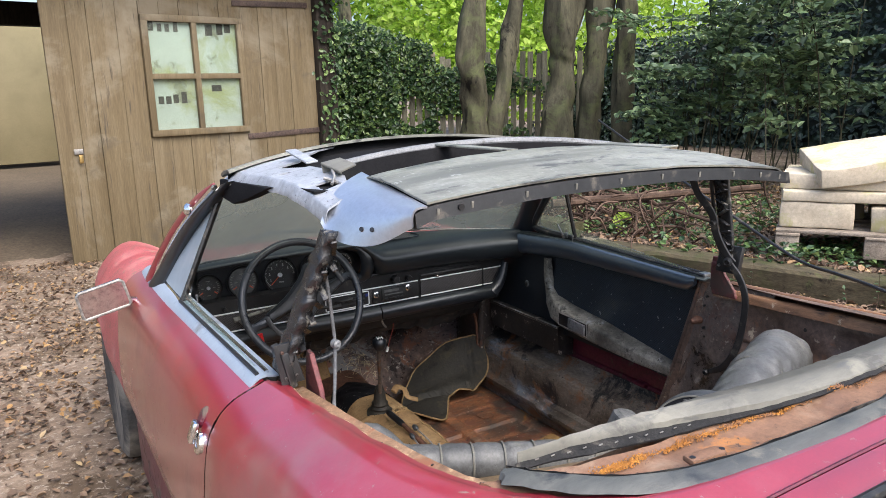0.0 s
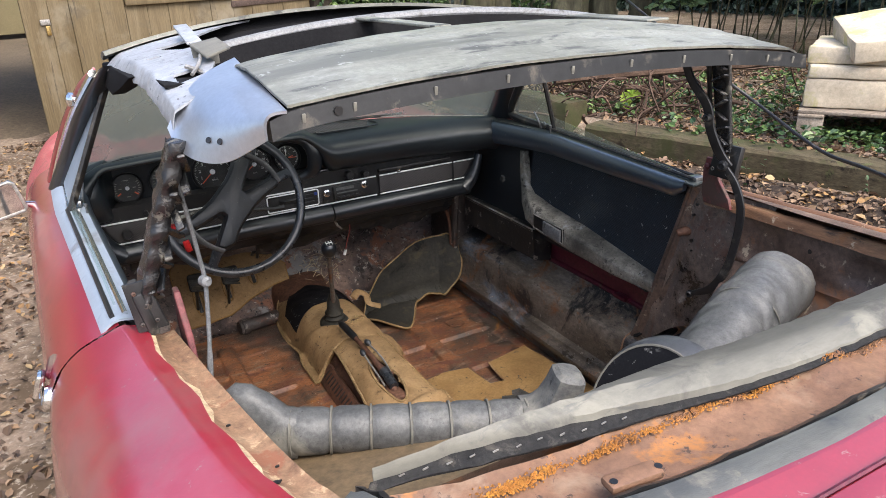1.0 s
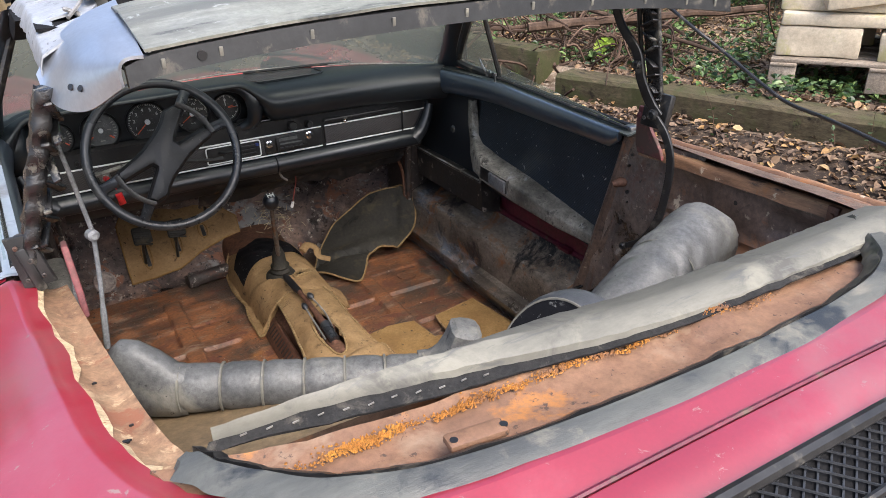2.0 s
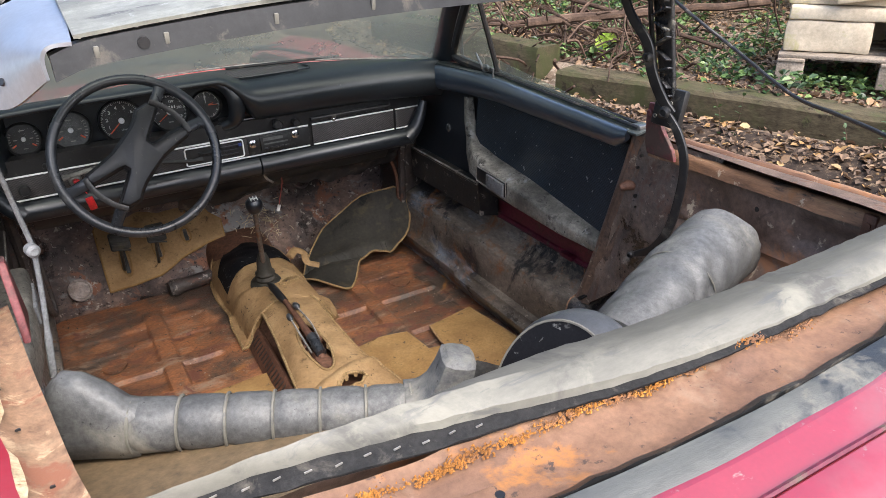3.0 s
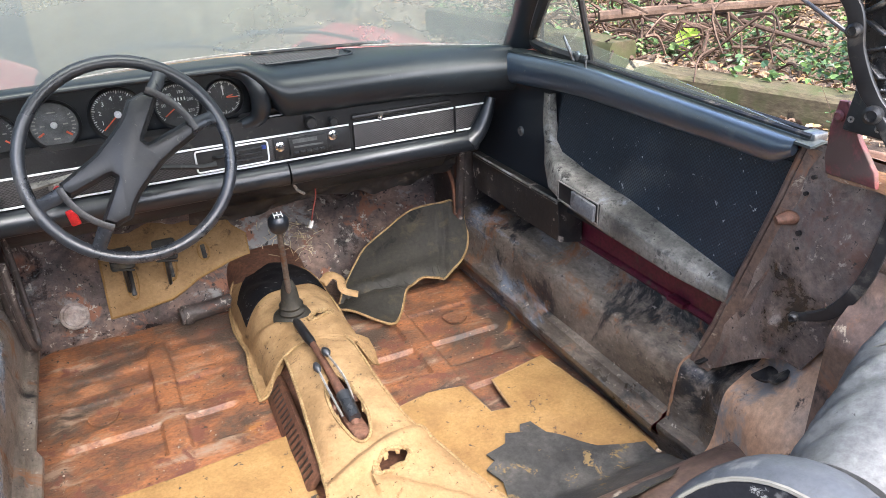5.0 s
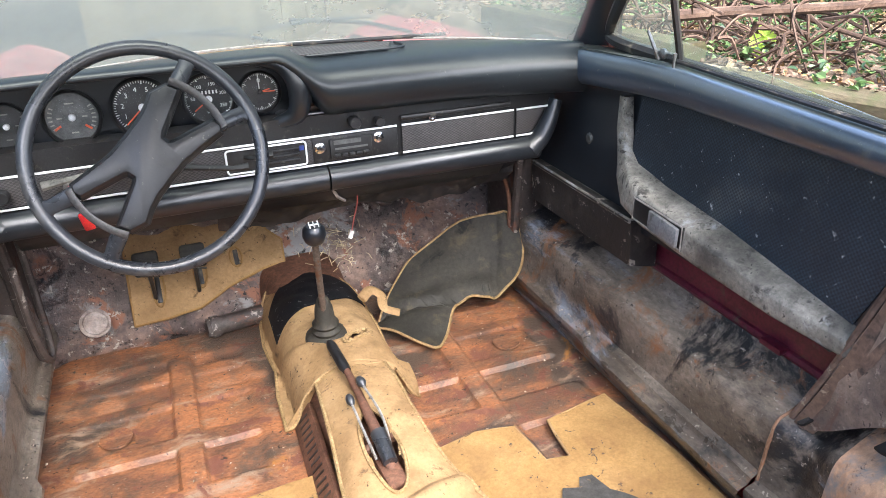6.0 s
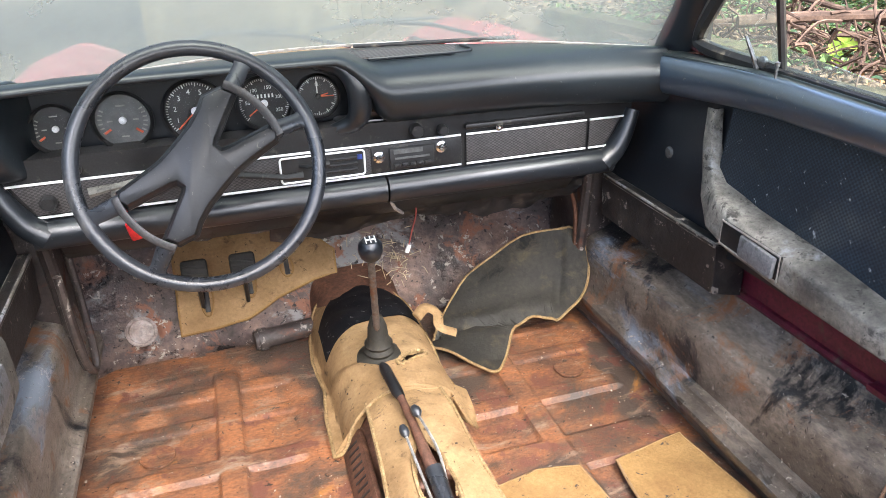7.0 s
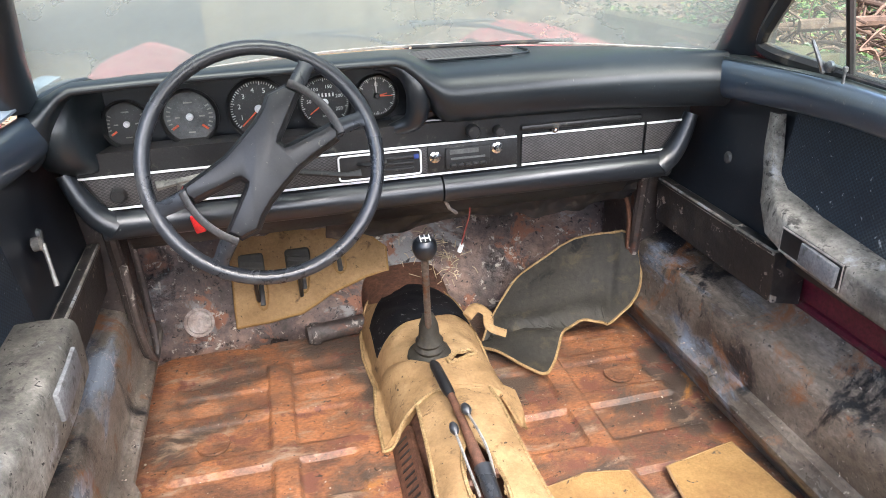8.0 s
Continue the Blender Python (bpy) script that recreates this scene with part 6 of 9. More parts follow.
box(bm, (0.375, -0.010, 0.812), (0.270, 0.014, 0.012), (0, 0, 0), 0.004)
part("glovebox_grip", bm, M_PLASTIC, fascia)
bm = bmesh.new()
lathe(bm, (0.315, -0.008, 0.803), (0, -1, 0), [(0.008, 0), (0.008, 0.004), (0.003, 0.005), (0, 0.003)], 14)
part("glovebox_lock", bm, M_CHROME, fascia)
# knee pad below
bm = bmesh.new()
for xa, xb in ((-0.585, 0.068), (0.072, 0.585)):
    rings = []
    n = 26
    for i in range(n + 1):
        x = xa + (xb - xa) * i / n
        e = max(0, (abs(x) - 0.54) / 0.06)
        rings.append([(x + math.copysign(0.035 * max(0, zz) * 8 * e, x), -0.002 - 0.026 * math.sin(q) - 0.004, 0.698 + zz) for q, zz in ((math.pi * j / 10, 0.028 * math.cos(math.pi * j / 10)) for j in range(11))] + [(x, 0.05, 0.672)])
    loft(bm, rings)
part("knee_pad", bm, M_VINYL, fascia, "padded black knee roll")
bm = bmesh.new()
sheet(bm, lambda u, v: (-0.17 + 0.73 * u, 0.045 + 0.05 * v + 0.012 * wob((u * 9, v * 2, 1), 2.0), 0.66 - (0.082 + 0.016 * wob((u * 7, 0, 5), 2.0) + 0.012 * math.sin(u * 11)) * v), 60, 8, 0.004)
part("underdash_felt", bm, M_BLACK, fascia, "torn black felt hanging below the dash")
for s in (-1, 1):
    bm = bmesh.new()
    tube(bm, curve3([(s * 0.560, -0.012, 0.698), (s * 0.590, -0.012, 0.722), (s * 0.612, -0.012, 0.760), (s * 0.630, -0.008, 0.808)], 15), [0.028 - 0.012 * k / 15 for k in range(16)], 16, flat=0.8)
    part("knee_pad_end", bm, M_VINYL, fascia)
bm = bmesh.new()
loft(bm, [[(x, 0.02, 0.675), (x, -0.006, 0.672), (x, 0.03, 0.630), (x, 0.08, 0.615), (x, 0.10, 0.66)] for x in (-0.55, -0.1, 0.0, 0.25, 0.50)])
part("under_dash_tray", bm, M_BLACK, car, "black under-dash panel")
# loudspeaker grille on top
bm = bmesh.new()
sheet(bm, lambda u, v: (0.015 + 0.225 * u + 0.03 * v, 0.050 + 0.080 * v, 0.9530 - 0.004 * u + 0.003), 12, 6, 0.003)
sp = part("speaker_grille", bm, M_BASKET, dash, "perforated loudspeaker grille")
bm = bmesh.new()
tube(bm, curve3([(0.06, 0.040, 0.953), (0.20, 0.040, 0.953), (0.262, 0.048, 0.952), (0.285, 0.075, 0.952), (0.28, 0.13, 0.950)], 24), 0.0028, 6)
part("grille_surround", bm, M_VINYL, sp)
bm = bmesh.new()
box(bm, (0.24, 0.178, 0.952), (0.36, 0.010, 0.008), (0, 0, -7), 0.003)
part("demister_vent", bm, M_BLACK, dash)

# heater panel, radio, knobs
def rim_rect(cx, cz, w, h, r, y=-0.012):
    pts = []
    for sx, sz, a in ((1, 1, 0), (-1, 1, 90), (-1, -1, 180), (1, -1, 270)):
        pts += arc_pts((cx + sx * (w / 2 - r), y, cz + sz * (h / 2 - r)), r, a, a + 90, 4, (1, 0, 0), (0, 0, 1))
    return pts


bm = bmesh.new()
prism(bm, rim_rect(-0.055, 0.764, 0.165, 0.050, 0.006, -0.008), (0, -0.004, 0))
heat = part("heater_panel", bm, M_DIAL, car, "heater control panel with bright rim")
bm = bmesh.new()
tube(bm, rim_rect(-0.055, 0.764, 0.165, 0.050, 0.006), 0.0022, 6, closed=True)
part("heater_rim", bm, M_TRIM, heat)
for k in range(3):
    bm = bmesh.new()
    box(bm, (-0.020, -0.014, 0.752 + 0.012 * k), (0.066, 0.005, 0.005), (0, 0, 0), 0.001)
    part("heater_slider", bm, M_PLASTIC, heat)
bm = bmesh.new()
box(bm, (0.018, -0.0135, 0.776), (0.010, 0.003, 0.010), (0, 0, 0), 0.001)
part("blue_mark", bm, surf("blue_mark", [(0.3, (0.02, 0.04, 0.2)), (0.7, (0.03, 0.06, 0.26))], 20.0, bump=0.0), heat)
bm = bmesh.new()
tube(bm, [(-0.10, -0.012, 0.772), (-0.085, -0.030, 0.774), (-0.045, -0.034, 0.777)], [0.004, 0.006, 0.008], 8, flat=0.7)
part("heater_lever", bm, M_PLASTIC, heat)
bm = bmesh.new()
prism(bm, [(0.042, -0.006, 0.737), (0.232, -0.006, 0.737), (0.232, -0.006, 0.792), (0.042, -0.006, 0.792)], (0, -0.006, 0), 0.002)
radio = part("radio", bm, M_PLASTIC, car, "old black cassette radio with two chrome knobs")
bm = bmesh.new()
prism(bm, [(0.078, -0.012, 0.744), (0.170, -0.012, 0.744), (0.170, -0.012, 0.786), (0.078, -0.012, 0.786)], (0, -0.008, 0), 0.002)
part("radio_body", bm, M_DIAL, radio)
bm = bmesh.new()
box(bm, (0.116, -0.021, 0.779), (0.060, 0.002, 0.009))
box(bm, (0.124, -0.021, 0.765), (0.072, 0.002, 0.004))
part("radio_scale", bm, M_DIALGREY, radio)
for k in range(5):
    bm = bmesh.new()
    box(bm, (0.092 + 0.016 * k, -0.022, 0.751), (0.012, 0.006, 0.007), (0, 0, 0), 0.001)
    part("radio_button", bm, M_PLASTIC, radio)
for xx, zz in ((0.057, 0.769), (0.188, 0.776)):
    bm = bmesh.new()
    lathe(bm, (xx, -0.010, zz), (0, -1, 0), [(0.012, 0), (0.012, 0.003), (0.007, 0.005), (0.0055, 0.014), (0.0, 0.015)], 16)
    part("radio_knob", bm, M_CHROME, radio)
for xx, zz, r in ((0.135, 0.818, 0.014), (0.190, 0.813, 0.011), (-0.545, 0.762, 0.014), (-0.485, 0.815, 0.006)):
    bm = bmesh.new()
    lathe(bm, (xx, -0.004, zz), (0, -1, 0), [(r * 0.75, 0), (r * 0.75, 0.006), (r, 0.010), (r, 0.022), (r * 0.8, 0.026), (0, 0.026)], 18)
    part("dash_knob", bm, M_PLASTIC, car, "black ribbed dash knob")
# wire and bent bracket under the dash
bm = bmesh.new()
tube(bm, curve3([(0.135, 0.02, 0.665), (0.14, 0.03, 0.62), (0.132, 0.045, 0.57), (0.127, 0.055, 0.535)], 14), 0.0018, 5)
wire = part("hanging_wire", bm, surf("red_wire", [(0.3, (0.22, 0.04, 0.03)), (0.7, (0.3, 0.06, 0.05))], 20.0, bump=0.0), car, "thin red wire with white plug")
bm = bmesh.new()
box(bm, (0.125, 0.057, 0.526), (0.010, 0.007, 0.022), (0, 20, 0), 0.002)
part("wire_plug", bm, M_WHITE, wire)
bm = bmesh.new()
tube(bm, [(0.075, 0.0, 0.675), (0.09, 0.01, 0.645), (0.11, 0.03, 0.625)], 0.004, 6)
part("cable_stay", bm, M_CABLE, car)
for pts in (((0.50, 0.10, 0.66), (0.55, 0.12, 0.60), (0.585, 0.14, 0.52), (0.59, 0.14, 0.42)), ((0.42, 0.2, 0.64), (0.45, 0.26, 0.58), (0.50, 0.30, 0.55), (0.56, 0.22, 0.60))):
    bm = bmesh.new()
    tube(bm, curve3(pts, 16), 0.006, 6)
    part("loom_cable", bm, M_BRONZE, car)
bm = bmesh.new()
tube(bm, arc_pts((0.55, 0.30, 0.56), 0.045, 150, 390, 16, (1, 0, 0), (0, -0.2, 1)), 0.012, 8)
part("air_hose", bm, M_BLACK, car, "black ribbed hose end")

# gauges
def gauge(cx, cz, r, kind):
    tilt = 6
    m = pose(cx, 0.044, cz, 90 - tilt, 0, 0)
    bm = bmesh.new()
    lathe(bm, (0, 0, 0), (0, 0, 1), [(r * 0.90, -0.01), (r * 1.02, -0.006), (r * 1.02, 0.010), (r * 0.95, 0.014), (r * 0.90, 0.010), (r * 0.88, -0.002)], 40)
    bm.transform(m)
    g = part("gauge", bm, M_PLASTIC, car, {"rev": "black rev counter with white numerals and orange needle", "speed": "black speedometer with white numerals and orange needle",
                                         "clock": "black dashboard clock with white and orange pointers", "oil": "dusty grey oil gauge", "fuel": "dusty fuel gauge"}[kind])
    bm = bmesh.new()
    lathe(bm, (0, 0, -0.003), (0, 0, 1), [(r * 0.93, 0), (r * 0.93, 0.0015), (0.0, 0.0015)], 36)
    bm.transform(m)
    part("dial", bm, M_DIALGREY if kind in ("oil",) else M_DIAL, g)
    marks = bmesh.new()

    def tick(a, r0, r1, w):
        q = radians(a)
        mm = Matrix.Translation((0.5 * (r0 + r1) * math.sin(q), 0.5 * (r0 + r1) * math.cos(q), -0.0008)) @ Matrix.Rotation(-q, 4, "Z")
        bmesh.ops.create_cube(marks, size=1, matrix=mm @ Matrix.Diagonal((w, r1 - r0, 0.0008, 1)))

    def word(body, a, rr, size):
        q = radians(a)
        merge(marks, text_mesh(body, size, Matrix.Translation((rr * math.sin(q), rr * math.cos(q), -0.0008))))

    hand = None
    if kind == "rev":
        for i in range(41):
            tick(-130 + 220 * i / 40, r * (0.76 if i % 5 == 0 else 0.80), r * 0.87, r * (0.035 if i % 5 == 0 else 0.02))
        for i, w in enumerate("123456"):
            word(w, -114 + 34 * i, r * 0.60, r * 0.22)
        word("U/min", 170, r * 0.42, r * 0.12)
        hand = [(-132, 0.78, 0.045)]
    elif kind == "speed":
        for i in range(51):
            tick(-130 + 260 * i / 50, r * (0.76 if i % 5 == 0 else 0.81), r * 0.87, r * (0.035 if i % 5 == 0 else 0.02))
        for w, a in (("50", -85), ("100", -35), ("150", 18), ("200", 70), ("250", 118)):
            word(w, a, r * 0.58, r * 0.18)
        word("km/h", 180, r * 0.5, r * 0.12)
        for k in range(6):
            bmesh.ops.create_cube(marks, size=1, matrix=Matrix.Translation(((k - 2.5) * r * 0.13, r * 0.26, -0.0008)) @ Matrix.Diagonal((r * 0.06, r * 0.13, 0.0008, 1)))
        hand = [(-125, 0.72, 0.045)]
    elif kind == "clock":
        for i in range(60):
            tick(6 * i, r * (0.70 if i % 5 == 0 else 0.78), r * 0.86, r * (0.05 if i % 5 == 0 else 0.02))
        word("12", 0, r * 0.52, r * 0.2)
        hand = [(92, 0.75, 0.05), (78, 0.5, 0.05)]
        tick(0, 0, r * 0.66, r * 0.05)
    else:
        for side in (-1, 1):
            for i in range(6):
                a = side * (60 + 12 * i)
                tick(a, r * 0.66, r * 0.80, r * 0.05)
        for xx, zz, ww in ((0, 0.5, 0.3), (0, -0.55, 0.24), (-0.42, 0.0, 0.18), (0.42, 0.0, 0.18)):
            bmesh.ops.create_cube(marks, size=1, matrix=Matrix.Translation((xx * r, zz * r, -0.0008)) @ Matrix.Diagonal((ww * r, r * 0.05, 0.0008, 1)))
        hand = [(-122, 0.55, 0.05), (128, 0.55, 0.05)]
    marks.transform(m)
    part("dial_markings", marks, M_WHITE if kind in ("rev", "speed", "clock") else M_DIALMARK, g, "", 0)
    for a, ln, w in hand:
        bm = bmesh.new()
        q = radians(a)
        mid_r, span = (0.42 * ln * r, 1.1 * ln * r) if kind in ("rev", "speed", "clock") else (0.62 * r, 0.26 * r)
        bmesh.ops.create_cube(bm, size=1, matrix=Matrix.Translation((mid_r * math.sin(q), mid_r * math.cos(q), 0.003)) @ Matrix.Rotation(-q, 4, "Z") @ Matrix.Diagonal((w * r * (1 if span > 0.4 * r else 1.6), span, 0.001, 1)))
        bm.transform(m)
        part("needle", bm, M_ORANGE, g, "", 0)
    bm = bmesh.new()
    lathe(bm, (0, 0, 0), (0, 0, 1), [(r * 0.13, -0.002), (r * 0.13, 0.004), (r * 0.08, 0.006), (0, 0.006)], 16)
    bm.transform(m)
    part("needle_hub", bm, M_TRIM if kind != "clock" else M_PLASTIC, g)
    bm = bmesh.new()
    lathe(bm, (0, 0, 0.009), (0, 0, 1), [(r * 0.91, 0), (r * 0.88, 0.001), (0, 0.001)], 32)
    bm.transform(m)
    lens = part("gauge_glass", bm, M_LENS, g)
    lens.visible_shadow = False


gauge(-0.275, 0.884, 0.060, "rev")
gauge(-0.403, 0.880, 0.053, "oil")
gauge(-0.516, 0.876, 0.045, "fuel")
gauge(-0.148, 0.886, 0.053, "speed")
gauge(-0.045, 0.890, 0.043, "clock")

# steering wheel
SW = pose(-0.276, -0.180, 0.846, 90 - 22, 0, 0) @ pose(0, 0, 0, 0, 0, 0)
bm = bmesh.new()
tube(bm, [(0.192 * math.cos(2 * math.pi * i / 56), 0.192 * math.sin(2 * math.pi * i / 56), 0) for i in range(56)], 0.0125, 12, closed=True)
bm.transform(SW)
sw = part("steering_wheel", bm, M_RUBBER, car, "worn black four-spoke steering wheel")
# X-shaped padded hub, waisted, with its two openings
def spoke_out(a):
    return Vector((math.cos(radians(a)), math.sin(radians(a)), 0))


for a in (60, 19, 240, 199):
    d = spoke_out(a)
    n = Vector((-d.y, d.x, 0))
    bm = bmesh.new()
    rings = []
    for rr, ww, zz, th in ((0.130, 0.015, 0.020, 0.009), (0.158, 0.014, 0.013, 0.009), (0.176, 0.013, 0.006, 0.007), (0.190, 0.022, 0.0, 0.006)):
        p = d * rr + Vector((0, 0, zz))
        rings.append([p + n * ww * math.cos(q) + Vector((0, 0, th * math.sin(q))) for q in (2 * math.pi * j / 10 for j in range(10))])
    loft(bm, rings)
    bm.transform(SW)
    part("spoke", bm, M_RUBBER, sw)
bm = bmesh.new()
PAD = [(0.127, 0.026), (0.129, 0.041), (0.115, 0.052), (0.045, 0.0245), (0.038, 0.0235), (0.030, 0.031), (0.032, 0.038), (0.0715, 0.1085), (0.0497, 0.121), (0.0207, 0.1097), (0.010, 0.088), (-0.006, 0.066), (-0.034, 0.038), (-0.058, 0.016), (-0.082, 0.0005), (-0.105, -0.013)]
PAD += [(-x, -y) for x, y in PAD]
def pad_inset(d):
    """The pad's outline drawn in by d."""
    out, n = [], len(PAD)
    for k in range(n):
        a, b, c = (Vector((*PAD[(k + o) % n], 0)) for o in (-1, 0, 1))
        e, f = (b - a).normalized(), (c - b).normalized()
        m = Vector((-e.y - f.y, e.x + f.x, 0))
        m = m.normalized() / max(0.55, math.cos(0.5 * e.angle(f)))
        out.append(b + m * d)
    return out


loft(bm, [[p + Vector((0, 0, h)) for p in pad_inset(d)] for d, h in ((-0.003, 0.004), (-0.003, 0.016), (0.0, 0.019), (0.0015, 0.026), (0.0045, 0.0335), (0.007, 0.035))])
bm.transform(SW)
part("hub_pad", bm, M_HUB, sw, "black moulded hub pad", 35)
for a0, a1 in ((15, 66), (195, 246)):
    bm = bmesh.new()
    tube(bm, [(0.136 * math.cos(radians(a0 + (a1 - a0) * i / 14)), 0.136 * math.sin(radians(a0 + (a1 - a0) * i / 14)), 0.030) for i in range(15)], 0.0085, 10, flat=0.45)
    bm.transform(SW)
    part("horn_rim", bm, M_HORN, sw)
bm = bmesh.new()
lathe(bm, (0, 0, -0.13), (0, 0, 1), [(0.035, 0), (0.04, 0.08), (0.045, 0.14), (0.03, 0.145)], 20)
bm.transform(SW)
part("steering_column", bm, M_PLASTIC, sw)
bm = bmesh.new()
tube(bm, [(-0.30, -0.03, 0.80), (-0.42, -0.055, 0.79), (-0.47, -0.06, 0.785)], [0.007, 0.006, 0.010], 8, flat=0.7)
part("indicator_stalk", bm, M_MOULD, car, "dusty indicator stalk")
bm = bmesh.new()
tube(bm, [(-0.22, -0.03, 0.775), (-0.13, -0.06, 0.768), (-0.10, -0.06, 0.768)], [0.007, 0.006, 0.009], 8, flat=0.7)
part("wiper_stalk", bm, M_PLASTIC, car)
bm = bmesh.new()
lathe(bm, (-0.425, -0.01, 0.765), (0, -1, 0), [(0.016, 0), (0.016, 0.02), (0.010, 0.028), (0, 0.028)], 16)
ign = part("ignition_lock", bm, M_CABLE, car, "ignition lock with a red key fob")
bm = bmesh.new()
tube(bm, [(-0.425, -0.035, 0.765), (-0.422, -0.05, 0.768)], 0.008, 8)
part("key", bm, M_KEYRED, ign)
bm = bmesh.new()
box(bm, (-0.404, -0.118, 0.727), (0.019, 0.010, 0.036), (10, -10, 0), 0.003)
tube(bm, [(-0.426, -0.05, 0.768), (-0.408, -0.110, 0.752)], 0.0015, 5)
part("key_fob", bm, M_KEYRED, ign, "bright red key fob")

# wiper on the scuttle and pedals
for xa, yo in ((-0.34, 0.28), (-0.02, 0.30)):
    bm = bmesh.new()
    tube(bm, [(xa, yo - 0.02, 0.975), (xa + 0.14, yo + 0.01, 0.985), (xa + 0.30, yo + 0.0, 0.985)], [0.004, 0.007, 0.004], 6, flat=0.6)
    tube(bm, [(xa + 0.10, yo + 0.01, 0.99), (xa + 0.30, yo + 0.035, 0.965), (xa + 0.42, yo + 0.05, 0.93)], 0.005, 6)
    part("wiper", bm, M_BLACK, car, "black windscreen wiper")
for xx in (-0.345, -0.235):
    bm = bmesh.new()
    box(bm, (xx, 0.245, 0.458), (0.060, 0.012, 0.060), (-28, 0, 0), 0.008)
    pd = part("pedal", bm, M_MATBLACK, car, "black ribbed rubber pedal")
    for k in range(4):
        bm = bmesh.new()
        box(bm, (xx, 0.2325 + 0.0065 * (k - 1.5), 0.4535 + 0.0125 * (k - 1.5)), (0.054, 0.006, 0.005), (-28, 12, 0), 0.001)
        part("pedal_rib", bm, M_MATBLACK, pd)
    bm = bmesh.new()
    tube(bm, [(xx, 0.25, 0.45), (xx, 0.31, 0.37), (xx, 0.34, 0.30)], 0.0055, 8)
    part("pedal_arm", bm, M_BLACK, pd)
bm = bmesh.new()
tube(bm, [(-0.13, 0.33, 0.48), (-0.13, 0.30, 0.50), (-0.115, 0.30, 0.50), (-0.115, 0.32, 0.47)], 0.006, 8)
part("hook_bracket", bm, M_BLACK, car)
bm = bmesh.new()
tube(bm, [(-0.235, 0.215, 0.262), (-0.09, 0.235, 0.262)], 0.024, 14)
tube(bm, [(-0.225, 0.2165, 0.262), (-0.205, 0.219, 0.262)], 0.029, 14)
part("pedal_shaft", bm, M_DIRTMETAL, car, "oily pedal cross-shaft housing")

# gear lever and handbrake
bm = bmesh.new()
tube(bm, [(0.012, -0.10, 0.36), (0.006, -0.118, 0.50), (0.002, -0.133, 0.615)], 0.0075, 10)
gl = part("gear_lever", bm, M_LEVER, car, "rusty gear lever with black knob and rubber gaiter")
bm = bmesh.new()
lathe(bm, (0.002, -0.134, 0.607), (0, -0.1, 1), [(0.012, 0), (0.020, 0.008), (0.0245, 0.022), (0.023, 0.036), (0.016, 0.044), (0, 0.046)], 24)
knob = part("gear_knob", bm, M_VINYL, gl, "glossy black knob with white shift pattern")
kb = bmesh.new()
mk = pose(0.002, -0.142, 0.6535, 22, 0, 0)
for x, y, w, h in ((-0.009, 0, 0.0018, 0.017), (0, 0, 0.0018, 0.017), (0.009, 0, 0.0018, 0.017), (0, 0, 0.018, 0.0018)):
    bmesh.ops.create_cube(kb, size=1, matrix=mk @ Matrix.Translation((x, y, 0.0005)) @ Matrix.Diagonal((w, h, 0.003, 1)))
part("shift_pattern", kb, M_WHITE, knob, "", 0)
bm = bmesh.new()
lathe(bm, (0.014, -0.09, 0.355), (-0.03, -0.10, 1), [(0.050, -0.006), (0.048, 0.004), (0.030, 0.014), (0.033, 0.022), (0.026, 0.030), (0.030, 0.038), (0.023, 0.046), (0.020, 0.08), (0.012, 0.105), (0.008, 0.108)], 28)
part("gaiter", bm, M_MATBLACK, gl, "black ribbed rubber gaiter")
bm = bmesh.new()
tube(bm, [(0.024, -0.53, 0.318), (0.021, -0.47, 0.350), (0.016, -0.34, 0.372), (0.012, -0.262, 0.381)], [0.012, 0.012, 0.008, 0.0075], 10)
hb = part("handbrake", bm, M_BRONZE, car, "rusty handbrake lever with black grip")
bm = bmesh.new()
tube(bm, [(0.013, -0.275, 0.379), (0.010, -0.262, 0.382), (0.003, -0.190, 0.391), (0.001, -0.176, 0.392)], [0.009, 0.0115, 0.011, 0.007], 12)
part("grip", bm, M_BLACK, hb, "chipped black grip")
bm = bmesh.new()
tube(bm, [(0.022, -0.455, 0.356), (0.024, -0.52, 0.338)], [0.016, 0.014], 12)
part("lever_sleeve", bm, M_RUBBER, hb, "grey rubber sleeve")
bm = bmesh.new()
box(bm, (0.022, -0.505, 0.318), (0.040, 0.13, 0.020), (-6, 0, 2), 0.006)
for dx, dy in ((-0.024, -0.47), (0.030, -0.455)):
    lathe(bm, (0.020 + dx, dy, 0.337), (0.2, 0, 1), [(0.0, -0.009), (0.008, -0.006), (0.0085, 0.004), (0.004, 0.009), (0, 0.010)], 12)
part("lever_base", bm, M_BRONZE, hb)
for pts, r in ((((0.036, -0.50, 0.335), (0.040, -0.42, 0.366), (0.026, -0.346, 0.390)), 0.0095), (((0.004, -0.50, 0.335), (-0.003, -0.44, 0.362), (-0.008, -0.386, 0.384)), 0.0085)):
    bm = bmesh.new()
    tube(bm, curve3(pts, 12), 0.0028, 6)
    lv = part("heater_lever", bm, M_CABLE, hb)
    bm = bmesh.new()
    lathe(bm, pts[-1], Vector(pts[-1]) - Vector(pts[1]), [(0.004, -0.006), (r, 0.002), (r, 0.010), (r * 0.6, 0.018), (0, 0.020)], 14)
    part("lever_knob", bm, M_RUBBER, lv, "grey plastic knob")
